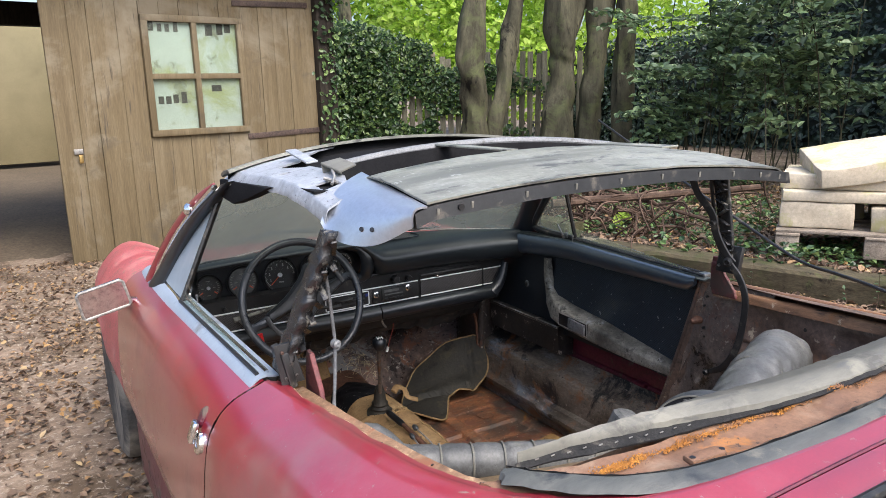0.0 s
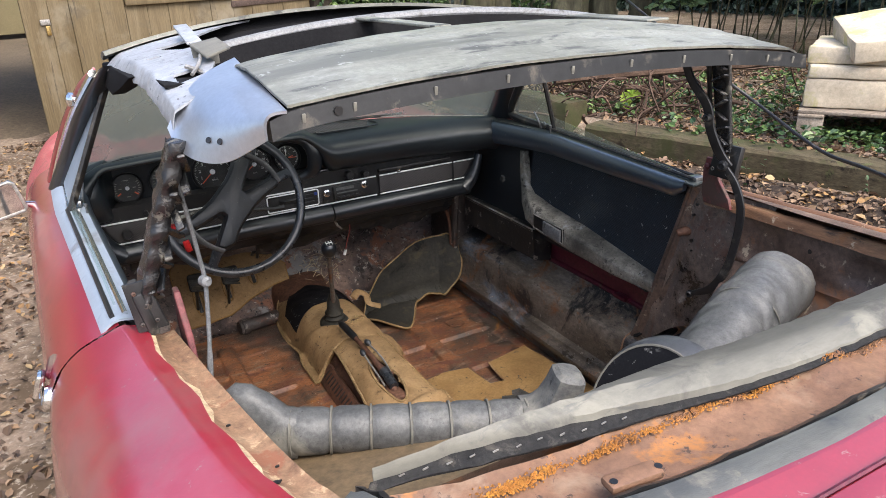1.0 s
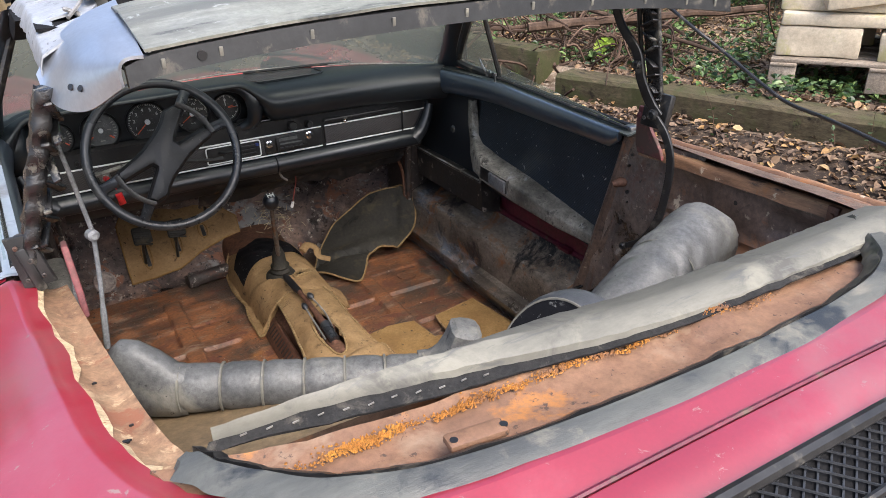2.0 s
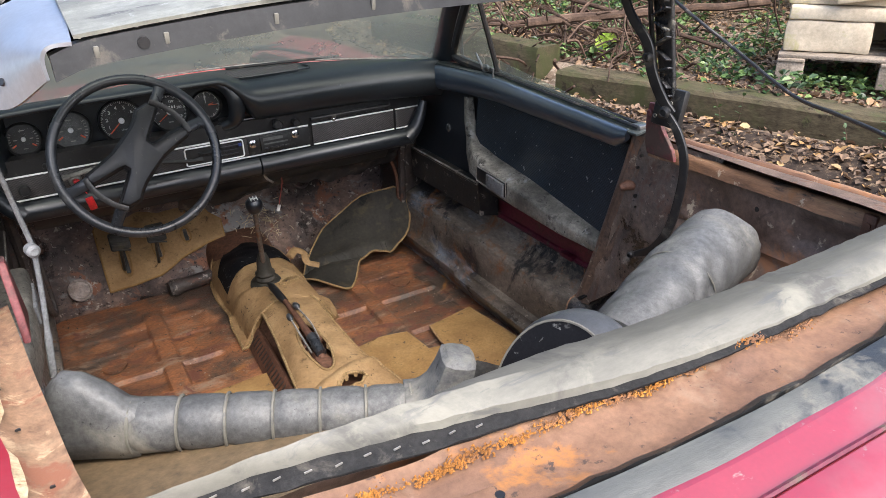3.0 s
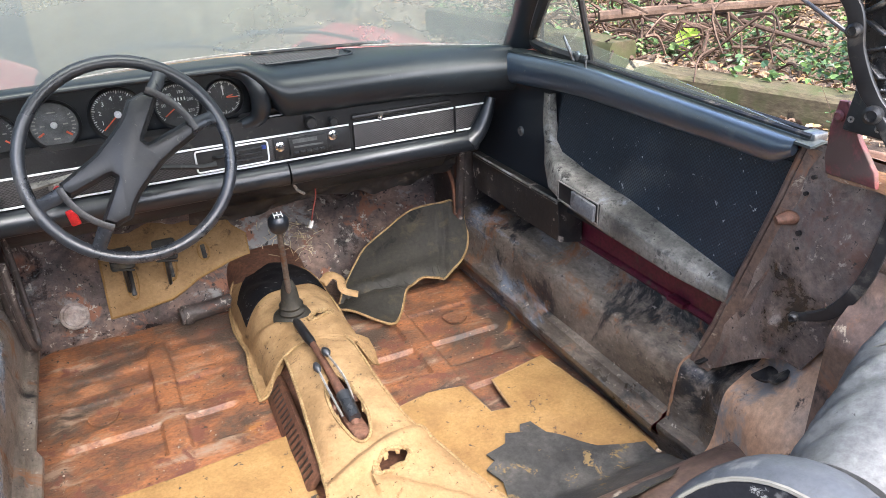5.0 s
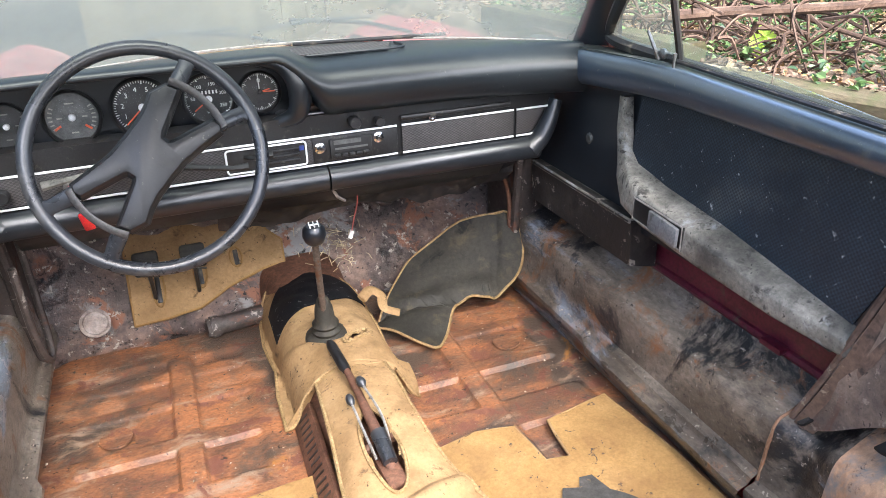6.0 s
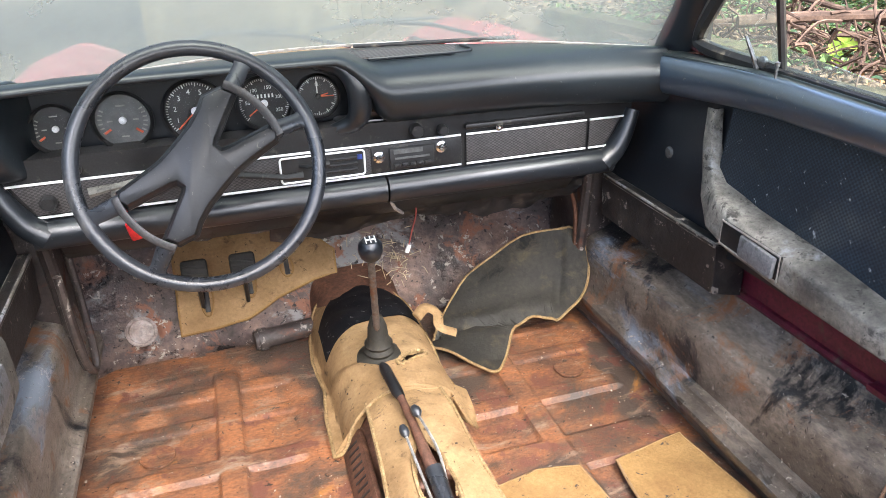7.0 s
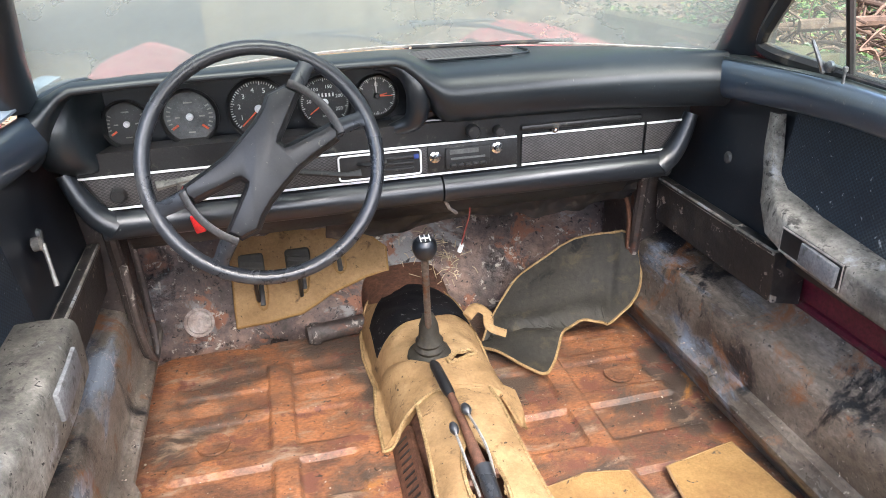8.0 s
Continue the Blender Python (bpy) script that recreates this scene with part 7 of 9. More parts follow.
# loose dirt, flakes and leaf crumbs on the floor
random.seed(77)
spots = []
for _ in range(520):
    k = random.random()
    if k < 0.12:
        x, y = random.uniform(0.40, 0.585), random.uniform(-0.40, 0.12)
    elif k < 0.20:
        x, y = random.uniform(-0.56, -0.12), random.uniform(-0.4, 0.2)
    else:
        x, y = random.choice((1, 1, 1, -1)) * random.uniform(0.582, 0.604), -0.78 + 0.65 * random.random() ** 1.6
    spots.append((x, y, (pan_z(x, y) if abs(x) < 0.585 else 0.3155) + 0.002, random.uniform(0.001, 0.003)))
bm = bmesh.new()
for x, y, z, r in spots:
    mm = pose(x, y, z, random.uniform(-30, 30), random.uniform(-30, 30), random.uniform(0, 360)) @ Matrix.Diagonal((r, r * random.uniform(0.4, 1.2), r * 0.4, 1))
    bmesh.ops.create_cone(bm, cap_ends=True, segments=5, radius1=1, radius2=0.6, depth=1, matrix=mm)
solo("floor_debris", bm, M_FLAKE, (0, -0.2, 0.24), "scattered pale paint flakes and dirt crumbs on rusty floor", "debris", "", "stuff", 0)
# straw and flaked paint on the toe board round the gear lever
bm = bmesh.new()
for _ in range(70):
    x, y = random.gauss(0.13, 0.045), random.gauss(0.335, 0.030)
    z = 0.285 + 0.80 * max(0.0, y - 0.28) + random.uniform(0.004, 0.022) + 0.03
    a, ln = random.uniform(0, 6.28), random.uniform(0.012, 0.045)
    tube(bm, [(x - ln * math.cos(a) / 2, y - ln * math.sin(a) / 2 * 0.6, z - 0.25 * ln * math.sin(a)), (x, y, z + random.uniform(0, 0.006)), (x + ln * math.cos(a) / 2, y + ln * math.sin(a) / 2 * 0.6, z + 0.25 * ln * math.sin(a))], 0.0011, 4)
solo("straw_litter", bm, M_STRAW, (0.13, 0.32, 0.33), "pale dry straw litter on grimy toe board", "litter", "", "stuff", 0)
bm = bmesh.new()
for _ in range(60):
    x = random.gauss(0.06, 0.05) if random.random() < 0.6 else random.uniform(-0.52, -0.40)
    z = random.uniform(0.42, 0.60)
    y = lerp(z, [(0.36, 0.40), (0.50, 0.50), (0.66, 0.54)]) - 0.012
    r = random.uniform(0.002, 0.008)
    mm = pose(x, y, z, 60 + random.uniform(-10, 10), 0, random.uniform(-15, 15)) @ Matrix.Rotation(random.uniform(0, 6.28), 4, "Z") @ Matrix.Diagonal((r, r * random.uniform(0.35, 1.0), 0.001, 1))
    bmesh.ops.create_cone(bm, cap_ends=True, segments=6, radius1=1, radius2=0.8, depth=1, matrix=mm)
solo("paint_flake_patch", bm, M_FLAKE, (0.06, 0.5, 0.42), "pale flaking paint on dark toe board", "debris", "", "stuff", 0)

# ---------------------------------------------------------------- loose trim lying in the car
def edge_piping(outline, r, parent, mt, name="piping", label=""):
    bm = bmesh.new()
    tube(bm, outline, r, 6, closed=True)
    part(name, bm, mt, parent, label)


def rounded(pts):
    """An outline with its corners cut twice."""
    for _ in range(2):
        pts = [(a[0] * (1 - k) + b[0] * k, a[1] * (1 - k) + b[1] * k) for a, b in zip(pts, pts[1:] + pts[:1]) for k in (0.2, 0.8)]
    return pts


def fill_mat(name, outline, zf, mt, label, category, thick=0.008, base=None, trim=None, n=26):
    """A mat with an uneven surface zf(x, y) inside an outline in plan."""
    xs, ys = [p[0] for p in outline], [p[1] for p in outline]
    bm = bmesh.new()
    vs = [bm.verts.new((x, y, 0)) for x, y in outline]
    bm.faces.new(vs)
    bmesh.ops.triangulate(bm, faces=bm.faces)
    for _ in range(5):
        bmesh.ops.subdivide_edges(bm, edges=[e for e in bm.edges if e.calc_length() > 0.024], cuts=1)
        bmesh.ops.triangulate(bm, faces=bm.faces)
    top = list(bm.verts)
    for v in top:
        v.co.z = zf(v.co.x, v.co.y)
    r = bmesh.ops.extrude_face_region(bm, geom=list(bm.faces))
    for v in r["geom"]:
        if isinstance(v, bmesh.types.BMVert):
            v.co.z += thick
    t = thing(name, base or (sum(xs) / len(xs), sum(ys) / len(ys), min(zf(x, y) for x, y in outline)), label, category)
    part("mat_sheet", bm, mt, t)
    if trim:
        line = []
        k = len(outline)
        for i in range(k):
            (xa, ya), (xb, yb) = outline[i], outline[(i + 1) % k]
            m = max(1, int(math.hypot(xb - xa, yb - ya) / 0.03))
            line += [(xa + (xb - xa) * j / m, ya + (yb - ya) * j / m) for j in range(m)]
        edge_piping([(x, y, zf(x, y) + thick * 0.6) for x, y in line], 0.0038, t, trim, "mat_edging")
    return t


# tan rear mat, passenger side, with the notch
rm = fill_mat("rear_floor_mat", [(0.150, -0.432), (0.235, -0.415), (0.318, -0.43), (0.329, -0.545), (0.378, -0.553), (0.391, -0.442), (0.470, -0.425), (0.548, -0.413), (0.575, -0.62), (0.577, -0.80),
                                 (0.50, -0.83), (0.15, -0.80)], lambda x, y: 0.247 + 0.004 * wob((x, y, 1), 14), M_TANDARK, "torn mustard tan felt mat with black blotches on rusty floor", "floor mat", trim=M_TAN)
fill_mat("rear_floor_mat", [(-0.56, -0.43), (-0.338, -0.423), (-0.096, -0.405), (-0.085, -0.80), (-0.56, -0.80)], lambda x, y: 0.247 + 0.003 * wob((x, y, 3), 14), M_TANDARK,
         "mustard tan felt mat on rusty floor behind driver's place", "floor mat")
# torn rubber lying over the mat's corner
fill_mat("rubber_scrap", [(0.228, -0.705), (0.255, -0.690), (0.250, -0.665), (0.300, -0.655), (0.315, -0.630), (0.345, -0.640), (0.360, -0.615), (0.385, -0.618), (0.395, -0.665), (0.425, -0.700), (0.465, -0.750), (0.560, -0.785), (0.555, -0.86), (0.50, -0.95), (0.42, -1.00), (0.30, -1.02), (0.20, -0.95), (0.20, -0.86), (0.225, -0.80), (0.240, -0.75)],
         lambda x, y: 0.258 + 0.006 * wob((x, y, 9), 14) + 0.88 * max(0.0, -0.83 - y), M_SCRAP, "torn dark grey rubber sheet over tan mat corner", "rubber scrap", thick=0.004)
# rubber footwell mat thrown over the toe board
def toe_mat_z(x, y):
    return 0.250 + max(0, (x - 0.20) / 0.42) * max(0, (y + 0.05) / 0.15) * 0.135 + 0.30 * max(0, y - 0.10) + 0.012 * wob((x, y, 5), 9) + 0.012 * rib(x, 0.24, 0.10) * max(0, (y + 0.10) / 0.2) - 0.009 * rib(y - 0.062 + 0.22 * (x - 0.30), 0.0, 0.014) + 0.006 * rib(y - 0.085 + 0.22 * (x - 0.30), 0.0, 0.02) - 0.008 * rib(x - 0.53 - 0.5 * (y - 0.1), 0.0, 0.016)


fm = fill_mat("footwell_mat", rounded([(0.165, 0.06), (0.20, 0.02), (0.235, -0.045), (0.281, -0.103), (0.325, -0.045), (0.375, 0.035), (0.425, 0.045), (0.48, 0.020), (0.545, 0.028), (0.59, 0.06), (0.615, 0.105), (0.612, 0.165), (0.45, 0.215), (0.32, 0.205), (0.225, 0.135)]),
              toe_mat_z, M_MATBLACK, "dusty black rubber footwell mat with tan edging", "floor mat", thick=0.006, trim=M_TANEDGE)
# pedal board mat
def ped_z(x, y):
    return 0.262 + (y - 0.285) * 0.95 + 0.006 * wob((x, y, 7), 12)


pm = fill_mat("pedal_mat", [(-0.405, 0.290), (-0.32, 0.292), (-0.24, 0.30), (-0.16, 0.33), (-0.06, 0.355), (0.000, 0.36), (0.005, 0.41), (-0.03, 0.44), (-0.06, 0.50), (-0.20, 0.52), (-0.36, 0.51), (-0.405, 0.45)],
              ped_z, M_TAN, "tan felt pedal mat with three slots over the toe board", "floor mat", thick=0.008, trim=M_TANDARK)
for xx, yy, ln in ((-0.335, 0.352, 0.085), (-0.225, 0.372, 0.075), (-0.125, 0.385, 0.045)):
    bm = bmesh.new()
    box(bm, (xx, yy, ped_z(xx, yy) + 0.009), (0.013, ln, 0.006), (43, 0, 0), 0.003)
    part("pedal_slot", bm, M_BLACK, pm)
    edge_piping([Vector((xx + 0.016 * math.cos(q), yy + (0.62 * ln) * math.sin(q) * 0.75, ped_z(xx, yy + 0.62 * ln * math.sin(q) * 0.75) + 0.010)) for q in (2 * math.pi * j / 16 for j in range(16))], 0.003, pm, M_TANDARK, "slot_stitching")

# tunnel cover
COVER_L = [(-0.86, -0.125), (-0.70, -0.090), (-0.59, -0.074), (-0.40, -0.056), (-0.218, -0.046), (-0.2179, -0.120), (-0.12, -0.116), (-0.03, -0.104), (0.10, -0.112), (0.20, -0.104), (0.27, -0.075), (0.31, -0.02)]
COVER_R = [(-0.86, 0.235), (-0.78, 0.215), (-0.66, 0.178), (-0.58, 0.140), (-0.515, 0.120), (-0.44, 0.113), (-0.30, 0.111), (-0.2245, 0.106), (-0.2244, 0.178), (-0.15, 0.178), (-0.06, 0.172), (0.02, 0.155), (0.12, 0.160), (0.24, 0.130), (0.31, 0.08)]


def cover_z(x, y):
    w = lerp(y, [(-0.86, 0.24), (-0.70, 0.17), (-0.5, 0.125), (0.3, 0.135)])
    top = lerp(y, [(-0.86, 0.275), (-0.65, 0.322), (-0.5, 0.345), (-0.37, 0.358), (-0.1, 0.362), (0.1, 0.358), (0.31, 0.318)])
    d = min(1.0, abs((x - 0.035) / w))
    z = 0.245 + (top - 0.245) * (1 - d ** 3.0) ** 0.6
    z += 0.008 * wob((x, y, 11), 11) + 0.004 * wob((x, y, 4), 28)
    fold = 0.012 * rib(y + 0.10 + 0.9 * (x + 0.06), 0.0, 0.030) * (x < 0.0) * (-0.22 < y < 0.1)
    crease = 0.015 * rib(y + 0.635 - 0.3 * x, 0.0, 0.022) + 0.010 * rib(y + 0.76 + 0.7 * (x - 0.1), 0.0, 0.03) * (x > 0.0)
    return z + fold + crease


def cover_pt(u, v):
    """u along from front to back, v across."""
    y = 0.31 - 1.17 * u
    a, b = lerp(y, COVER_L), lerp(y, COVER_R)
    x = a + (b - a) * v
    return (x, y - (0.024 * (0.5 - v) * 2 if -0.2179 < y < -0.12 and v < 0.5 else 0.0) * step01(-0.12, -0.2179, y), cover_z(x, y))


def in_hole(x, y):
    if ((x - 0.020) / (0.030 + 0.004 * math.sin(y * 90))) ** 2 + ((y + 0.485) / 0.098) ** 2 < 1:
        return True
    if ((x - 0.050) / 0.040) ** 2 + ((y + 0.655 - 0.25 * (x - 0.05)) / 0.016) ** 2 < 1 + 0.5 * math.sin(x * 260):
        return True
    return ((x - 0.078) / 0.034) ** 2 + ((y + 0.118 - 0.5 * (x - 0.08)) / 0.013) ** 2 < 1 + 0.3 * math.sin(x * 200)


def cover_keep(u, v):
    x, y, z = cover_pt(u, v)
    return not in_hole(x, y)


bm = bmesh.new()
pierced(bm, cover_pt, 230, 64, cover_keep, 0.005)
tc_ = thing("tunnel_cover", (0.03, -0.2, 0.30), "torn sandy tan felt cover draped over the transmission tunnel", "carpet")
part("felt", bm, M_TAN, tc_, "", 60)
bm = bmesh.new()
sheet(bm, lambda u, v: ((0.124 + 0.028 * u) * (1 - v) + v * (0.181 - 0.027 * u ** 1.5), (-0.200 - 0.112 * u) * (1 - v) + v * (-0.168 - 0.146 * u), (0.328 - 0.030 * u) * (1 - v) + v * (0.285 + 0.012 * u) + 0.004 * math.sin(u * 5 + v * 4)), 14, 8, 0.005)
part("torn_flap", bm, M_TAN, tc_)
UL = (0.31 + 0.2178) / 1.17
for us, vv in (((0.0, UL), 0.0), ((UL + 0.001, 1.0), 0.0), ((0.0, 0.4567), 1.0), ((0.4575, 1.0), 1.0)):
    bm = bmesh.new()
    tube(bm, [cover_pt(us[0] + (us[1] - us[0]) * i / 50, vv) for i in range(51)], 0.0042, 6)
    part("felt_edging", bm, M_TANEDGE, tc_)
bm = bmesh.new()
tube(bm, [cover_pt(UL, 0.455 * i / 10) for i in range(11)], 0.0042, 6)
part("felt_edging", bm, M_TANEDGE, tc_)
bm = bmesh.new()
tube(bm, [cover_pt(0, i / 20) for i in range(21)], 0.0045, 6)
part("felt_edging", bm, M_TANEDGE, tc_)
bm = bmesh.new()
tube(bm, [(0.020 + 0.033 * math.cos(q), -0.485 + 0.102 * math.sin(q), cover_z(0.020 + 0.033 * math.cos(q), -0.485 + 0.102 * math.sin(q)) + 0.001) for q in (2 * math.pi * j / 40 for j in range(40))], 0.0038, 6, closed=True)
part("lever_opening", bm, M_TANEDGE, tc_, "frayed rim round the handbrake opening")
for cx, cy, w, h, sl in ((0.050, -0.655, 0.042, 0.018, 0.25), (0.078, -0.118, 0.035, 0.014, 0.5)):
    bm = bmesh.new()
    tube(bm, [(x, y, cover_z(x, y) + 0.002 + 0.004 * wob((q * 3, cx, 0), 2)) for q in (2 * math.pi * j / 34 for j in range(34)) for x, y in [(cx + w * math.cos(q) * (1 + 0.12 * wob((q * 2, cy, 1), 2)), cy + sl * w * math.cos(q) + h * math.sin(q) * (1 + 0.3 * wob((q * 3, cy, 2), 2)))]], 0.0045, 6, closed=True)
    part("torn_edge", bm, M_TANEDGE, tc_)
bm = bmesh.new()
def patch_pt(u, v):
    y = 0.272 - 0.245 * u
    a = lerp(y, [(0.02, -0.088), (0.15, -0.086), (0.272, -0.020)])
    b = lerp(y, [(0.02, 0.150), (0.11, 0.148), (0.272, 0.085)])
    x = a + (b - a) * v
    return (x, y + 0.05 * v * u, cover_z(x, y + 0.05 * v * u) + 0.005)


sheet(bm, patch_pt, 16, 24, 0.003)
part("rubber_patch", bm, M_CUSHION, tc_, "worn black rubber patch")
# curled tan scrap between cover and rubber mat
bm = bmesh.new()
tube(bm, curve3([(0.13, 0.03, 0.36), (0.16, 0.055, 0.365), (0.185, 0.045, 0.35), (0.18, 0.01, 0.335), (0.215, -0.005, 0.32)], 20), 0.013, 8, flat=0.4)
solo("felt_scrap", bm, M_TAN, (0.17, 0.03, 0.34), "curled scrap of tan felt on tunnel cover", "fabric scrap")

# grey padded roll lying on the rear shelf
RA, RB = Vector((-0.455, -1.222, 0.812)), Vector((-0.128, -1.362, 0.792))
roll = thing("padded_roll", (-0.3, -1.29, 0.765), "grey dusty vinyl padded roll with stitched seams lying on rear shelf", "padding")
ax = (RB - RA).normalized()
sd = Vector((0, 0, 1)).cross(ax).normalized()
up = ax.cross(sd)
bm = bmesh.new()
rings = []
N = 60
for i in range(N + 1):
    f = i / N
    puff = 0.036 * (1 - 0.10 * abs(math.cos(math.pi * f * 6)) ** 14)
    c = RA.lerp(RB, f)
    rings.append([c + puff * (math.cos(q) * sd + math.sin(q) * up) * (1 + 0.03 * wob((f * 9, q, 0), 1.3)) for q in (2 * math.pi * j / 24 for j in range(24))])
loft(bm, rings)
part("roll", bm, M_GREYVINYL, roll)
for k in range(7):
    c = RA.lerp(RB, k / 6)
    bm = bmesh.new()
    tube(bm, [c + 0.0352 * (math.cos(q) * sd + math.sin(q) * up) for q in (2 * math.pi * j / 28 for j in range(28))], 0.0022, 5, closed=True)
    part("seam", bm, M_STRIP, roll, "pale seam piping")
bm = bmesh.new()
rings = []
for dist, lo, hi, hw in ((0.010, -0.034, 0.035, 0.034), (-0.006, -0.036, 0.038, 0.036), (-0.030, -0.040, 0.062, 0.034), (-0.055, -0.044, 0.078, 0.033), (-0.078, -0.046, 0.080, 0.033), (-0.096, -0.042, 0.064, 0.032), (-0.106, -0.030, 0.040, 0.024)):
    c = RA + ax * dist + up * (hi + lo) / 2 + sd * 0.10 * max(0.0, -dist)
    hh = (hi - lo) / 2
    rings.append(soft_ring([c + up * hh - sd * hw * 0.7, c + up * hh + sd * hw * 0.7, c - up * hh + sd * hw, c - up * hh - sd * hw], 0.34))
loft(bm, rings)
part("roll_end", bm, M_GREYVINYL, roll, "flattened end of the roll", 60)
bm = bmesh.new()
rings = []
for dist, lift, lean, hh, hw in ((-0.008, 0.0, 0, 0.034, 0.034), (0.012, 0.0, 6, 0.035, 0.035), (0.030, 0.008, 30, 0.034, 0.035), (0.046, 0.028, 60, 0.030, 0.034), (0.056, 0.056, 74, 0.026, 0.032), (0.062, 0.082, 80, 0.023, 0.030), (0.063, 0.088, 80, 0.016, 0.022)):
    c = RB + ax * dist + up * lift
    nu_ = up * math.cos(radians(lean)) - ax * math.sin(radians(lean))
    rings.append(soft_ring([c + nu_ * hh - sd * hw, c + nu_ * hh + sd * hw, c - nu_ * hh + sd * hw, c - nu_ * hh - sd * hw], 0.3))
loft(bm, rings)
part("roll_end", bm, M_GREYVINYL, roll)

# thick grey bolster against the right quarter
bol = thing("bolster", (0.47, -1.31, 0.74), "fat grey vinyl bolster leaning against brown quarter panel", "padding")
bm = bmesh.new()
BA, BB = Vector((0.210, -1.397, 0.772)), Vector((0.556, -1.286, 0.828))
bx = (BB - BA).normalized()
bs = Vector((0, 0, 1)).cross(bx).normalized()
bu = bx.cross(bs)
rings = []
for i in range(91):
    f = i / 90
    rr = 0.068 * (0.94 + 0.08 * f) * (0.86 if i in (0, 90) else 1.0) * (1 - 0.018 * rib(f, 0.52, 0.015))
    c = BA.lerp(BB, f) + Vector((0, 0, 0.012 * math.sin(math.pi * f)))
    ring = []
    for j in range(48):
        q = 2 * math.pi * j / 48
        crease = 0.10 * noise.noise(Vector((f * 3.0 + math.cos(q) * 0.9, math.sin(q) * 2.6 - f * 9, 5))) + 0.035 * abs(noise.noise(Vector((f * 26 - math.sin(q) * 5, math.cos(q) * 1.2, 2)))) ** 0.7 + 0.03 * abs(noise.noise(Vector((f * 5 + math.sin(q) * 2, q if q < 3.14 else 6.28 - q, 8))) ) + 0.05 * noise.noise(Vector((f * 4, math.cos(q), math.sin(q))))
        ring.append(c + rr * (1 + crease) * (math.cos(q) * bs + math.sin(q) * bu))
    rings.append(ring)
loft(bm, rings)
part("cover", bm, M_GREYVINYL, bol)
bm = bmesh.new()
tube(bm, [BB + 0.060 * (math.cos(q) * bs + math.sin(q) * bu) for q in (2 * math.pi * j / 28 for j in range(28))], 0.003, 5, closed=True)
part("end_piping", bm, M_STRIP, bol)
bm = bmesh.new()
tube(bm, [BA.lerp(BB, 0.52) + Vector((0, 0, 0.012)) + 0.0655 * (math.cos(q) * bs + math.sin(q) * bu) for q in (2 * math.pi * j / 32 for j in range(32))], 0.0016, 5, closed=True)
part("seam", bm, M_STRIP, bol)

# round-topped black cushion, its edge greyed as if lit
cus = thing("seat_cushion", (0.10, -1.43, 0.60), "round-topped black vinyl cushion with grey piped edge", "cushion")
CM = pose(0.060, -1.430, 0.768, 62, 0, -78)
outl = [(0.108 * math.cos(q), 0.126 * math.sin(q) ** 0.9, 0) for q in (math.pi * j / 22 for j in range(23))] + [(-0.108, -0.10, 0), (-0.10, -0.20, 0), (0.10, -0.20, 0), (0.108, -0.10, 0)]
bm = bmesh.new()
prism(bm, [(x * 0.93, y * 0.93, 0.0) for x, y, z in outl], (0, 0, 0.007), 0.004)
bm.transform(CM)
part("cushion_face", bm, M_CUSHION, cus, "scuffed black cushion face")
bm = bmesh.new()
loft(bm, [[CM @ Vector((x * k, y * k, 0.0)) + h * Vector((0.95, 0.10, -0.10)) for x, y, z in outl] for k, h in ((0.90, -0.001), (0.95, -0.004), (0.99, 0.002), (1.015, 0.010), (1.02, 0.022), (1.01, 0.036), (0.98, 0.046), (0.90, 0.050))])
part("cushion_edge", bm, M_CUSHEDGE, cus, "padded black vinyl edge, lit look painted in blue-grey", 60)
edge_piping([CM @ Vector((x * 0.935, y * 0.935, 0.006)) for x, y, z in outl], 0.0024, cus, M_STRIP)

# pale trim board across the opening
strip = thing("trim_board", (0.05, -1.63, 0.99), "weathered pale grey trim board across the rear opening", "trim board")
BOARD_W = [(0, 0.002), (0.076, 0.004), (0.147, 0.014), (0.2, 0.024), (0.3, 0.040), (0.4, 0.054), (0.55, 0.060), (1, 0.058)]
BOARD_BACK = [(0, -1.590), (0.05, -1.596), (0.1, -1.608), (0.23, -1.634), (0.37, -1.652), (0.5, -1.664), (1, -1.664)]


def board_front(f):
    return -1.572 - 0.034 * min(1.0, f * 2) - 0.010 * step01(0.25, 0.0, f) + 0.003 * wob((f * 40, 0, 2))


bm = bmesh.new()
rings = []
for i in range(81):
    f = i / 80
    x, w = -0.470 + 1.05 * f, lerp(f, BOARD_W) / 2
    yc = board_front(f) - w
    z = 0.996 + 0.004 * math.sin(f * 7) + 0.002 * wob((f * 50, 1, 1))
    k = step01(0.16, 0.42, f)
    rings.append([(x, yc + w + 0.046 * k, z - 0.012 - 0.046 * k), (x, yc + w + 0.052 * k, z - 0.006 - 0.034 * k), (x, yc + w + 0.034 * k, z - 0.004 - 0.014 * k), (x, yc + w * 0.90, z - 0.002 - 0.003 * k), (x, yc + w * 0.5, z + 0.006 - 0.004 * k), (x, yc - w * 0.3, z + 0.003), (x, yc - w * 0.92, z - 0.005), (x, yc - w, z - 0.014), (x, yc, z - 0.014)])
loft(bm, rings)
part("board", bm, M_STRIP, strip)
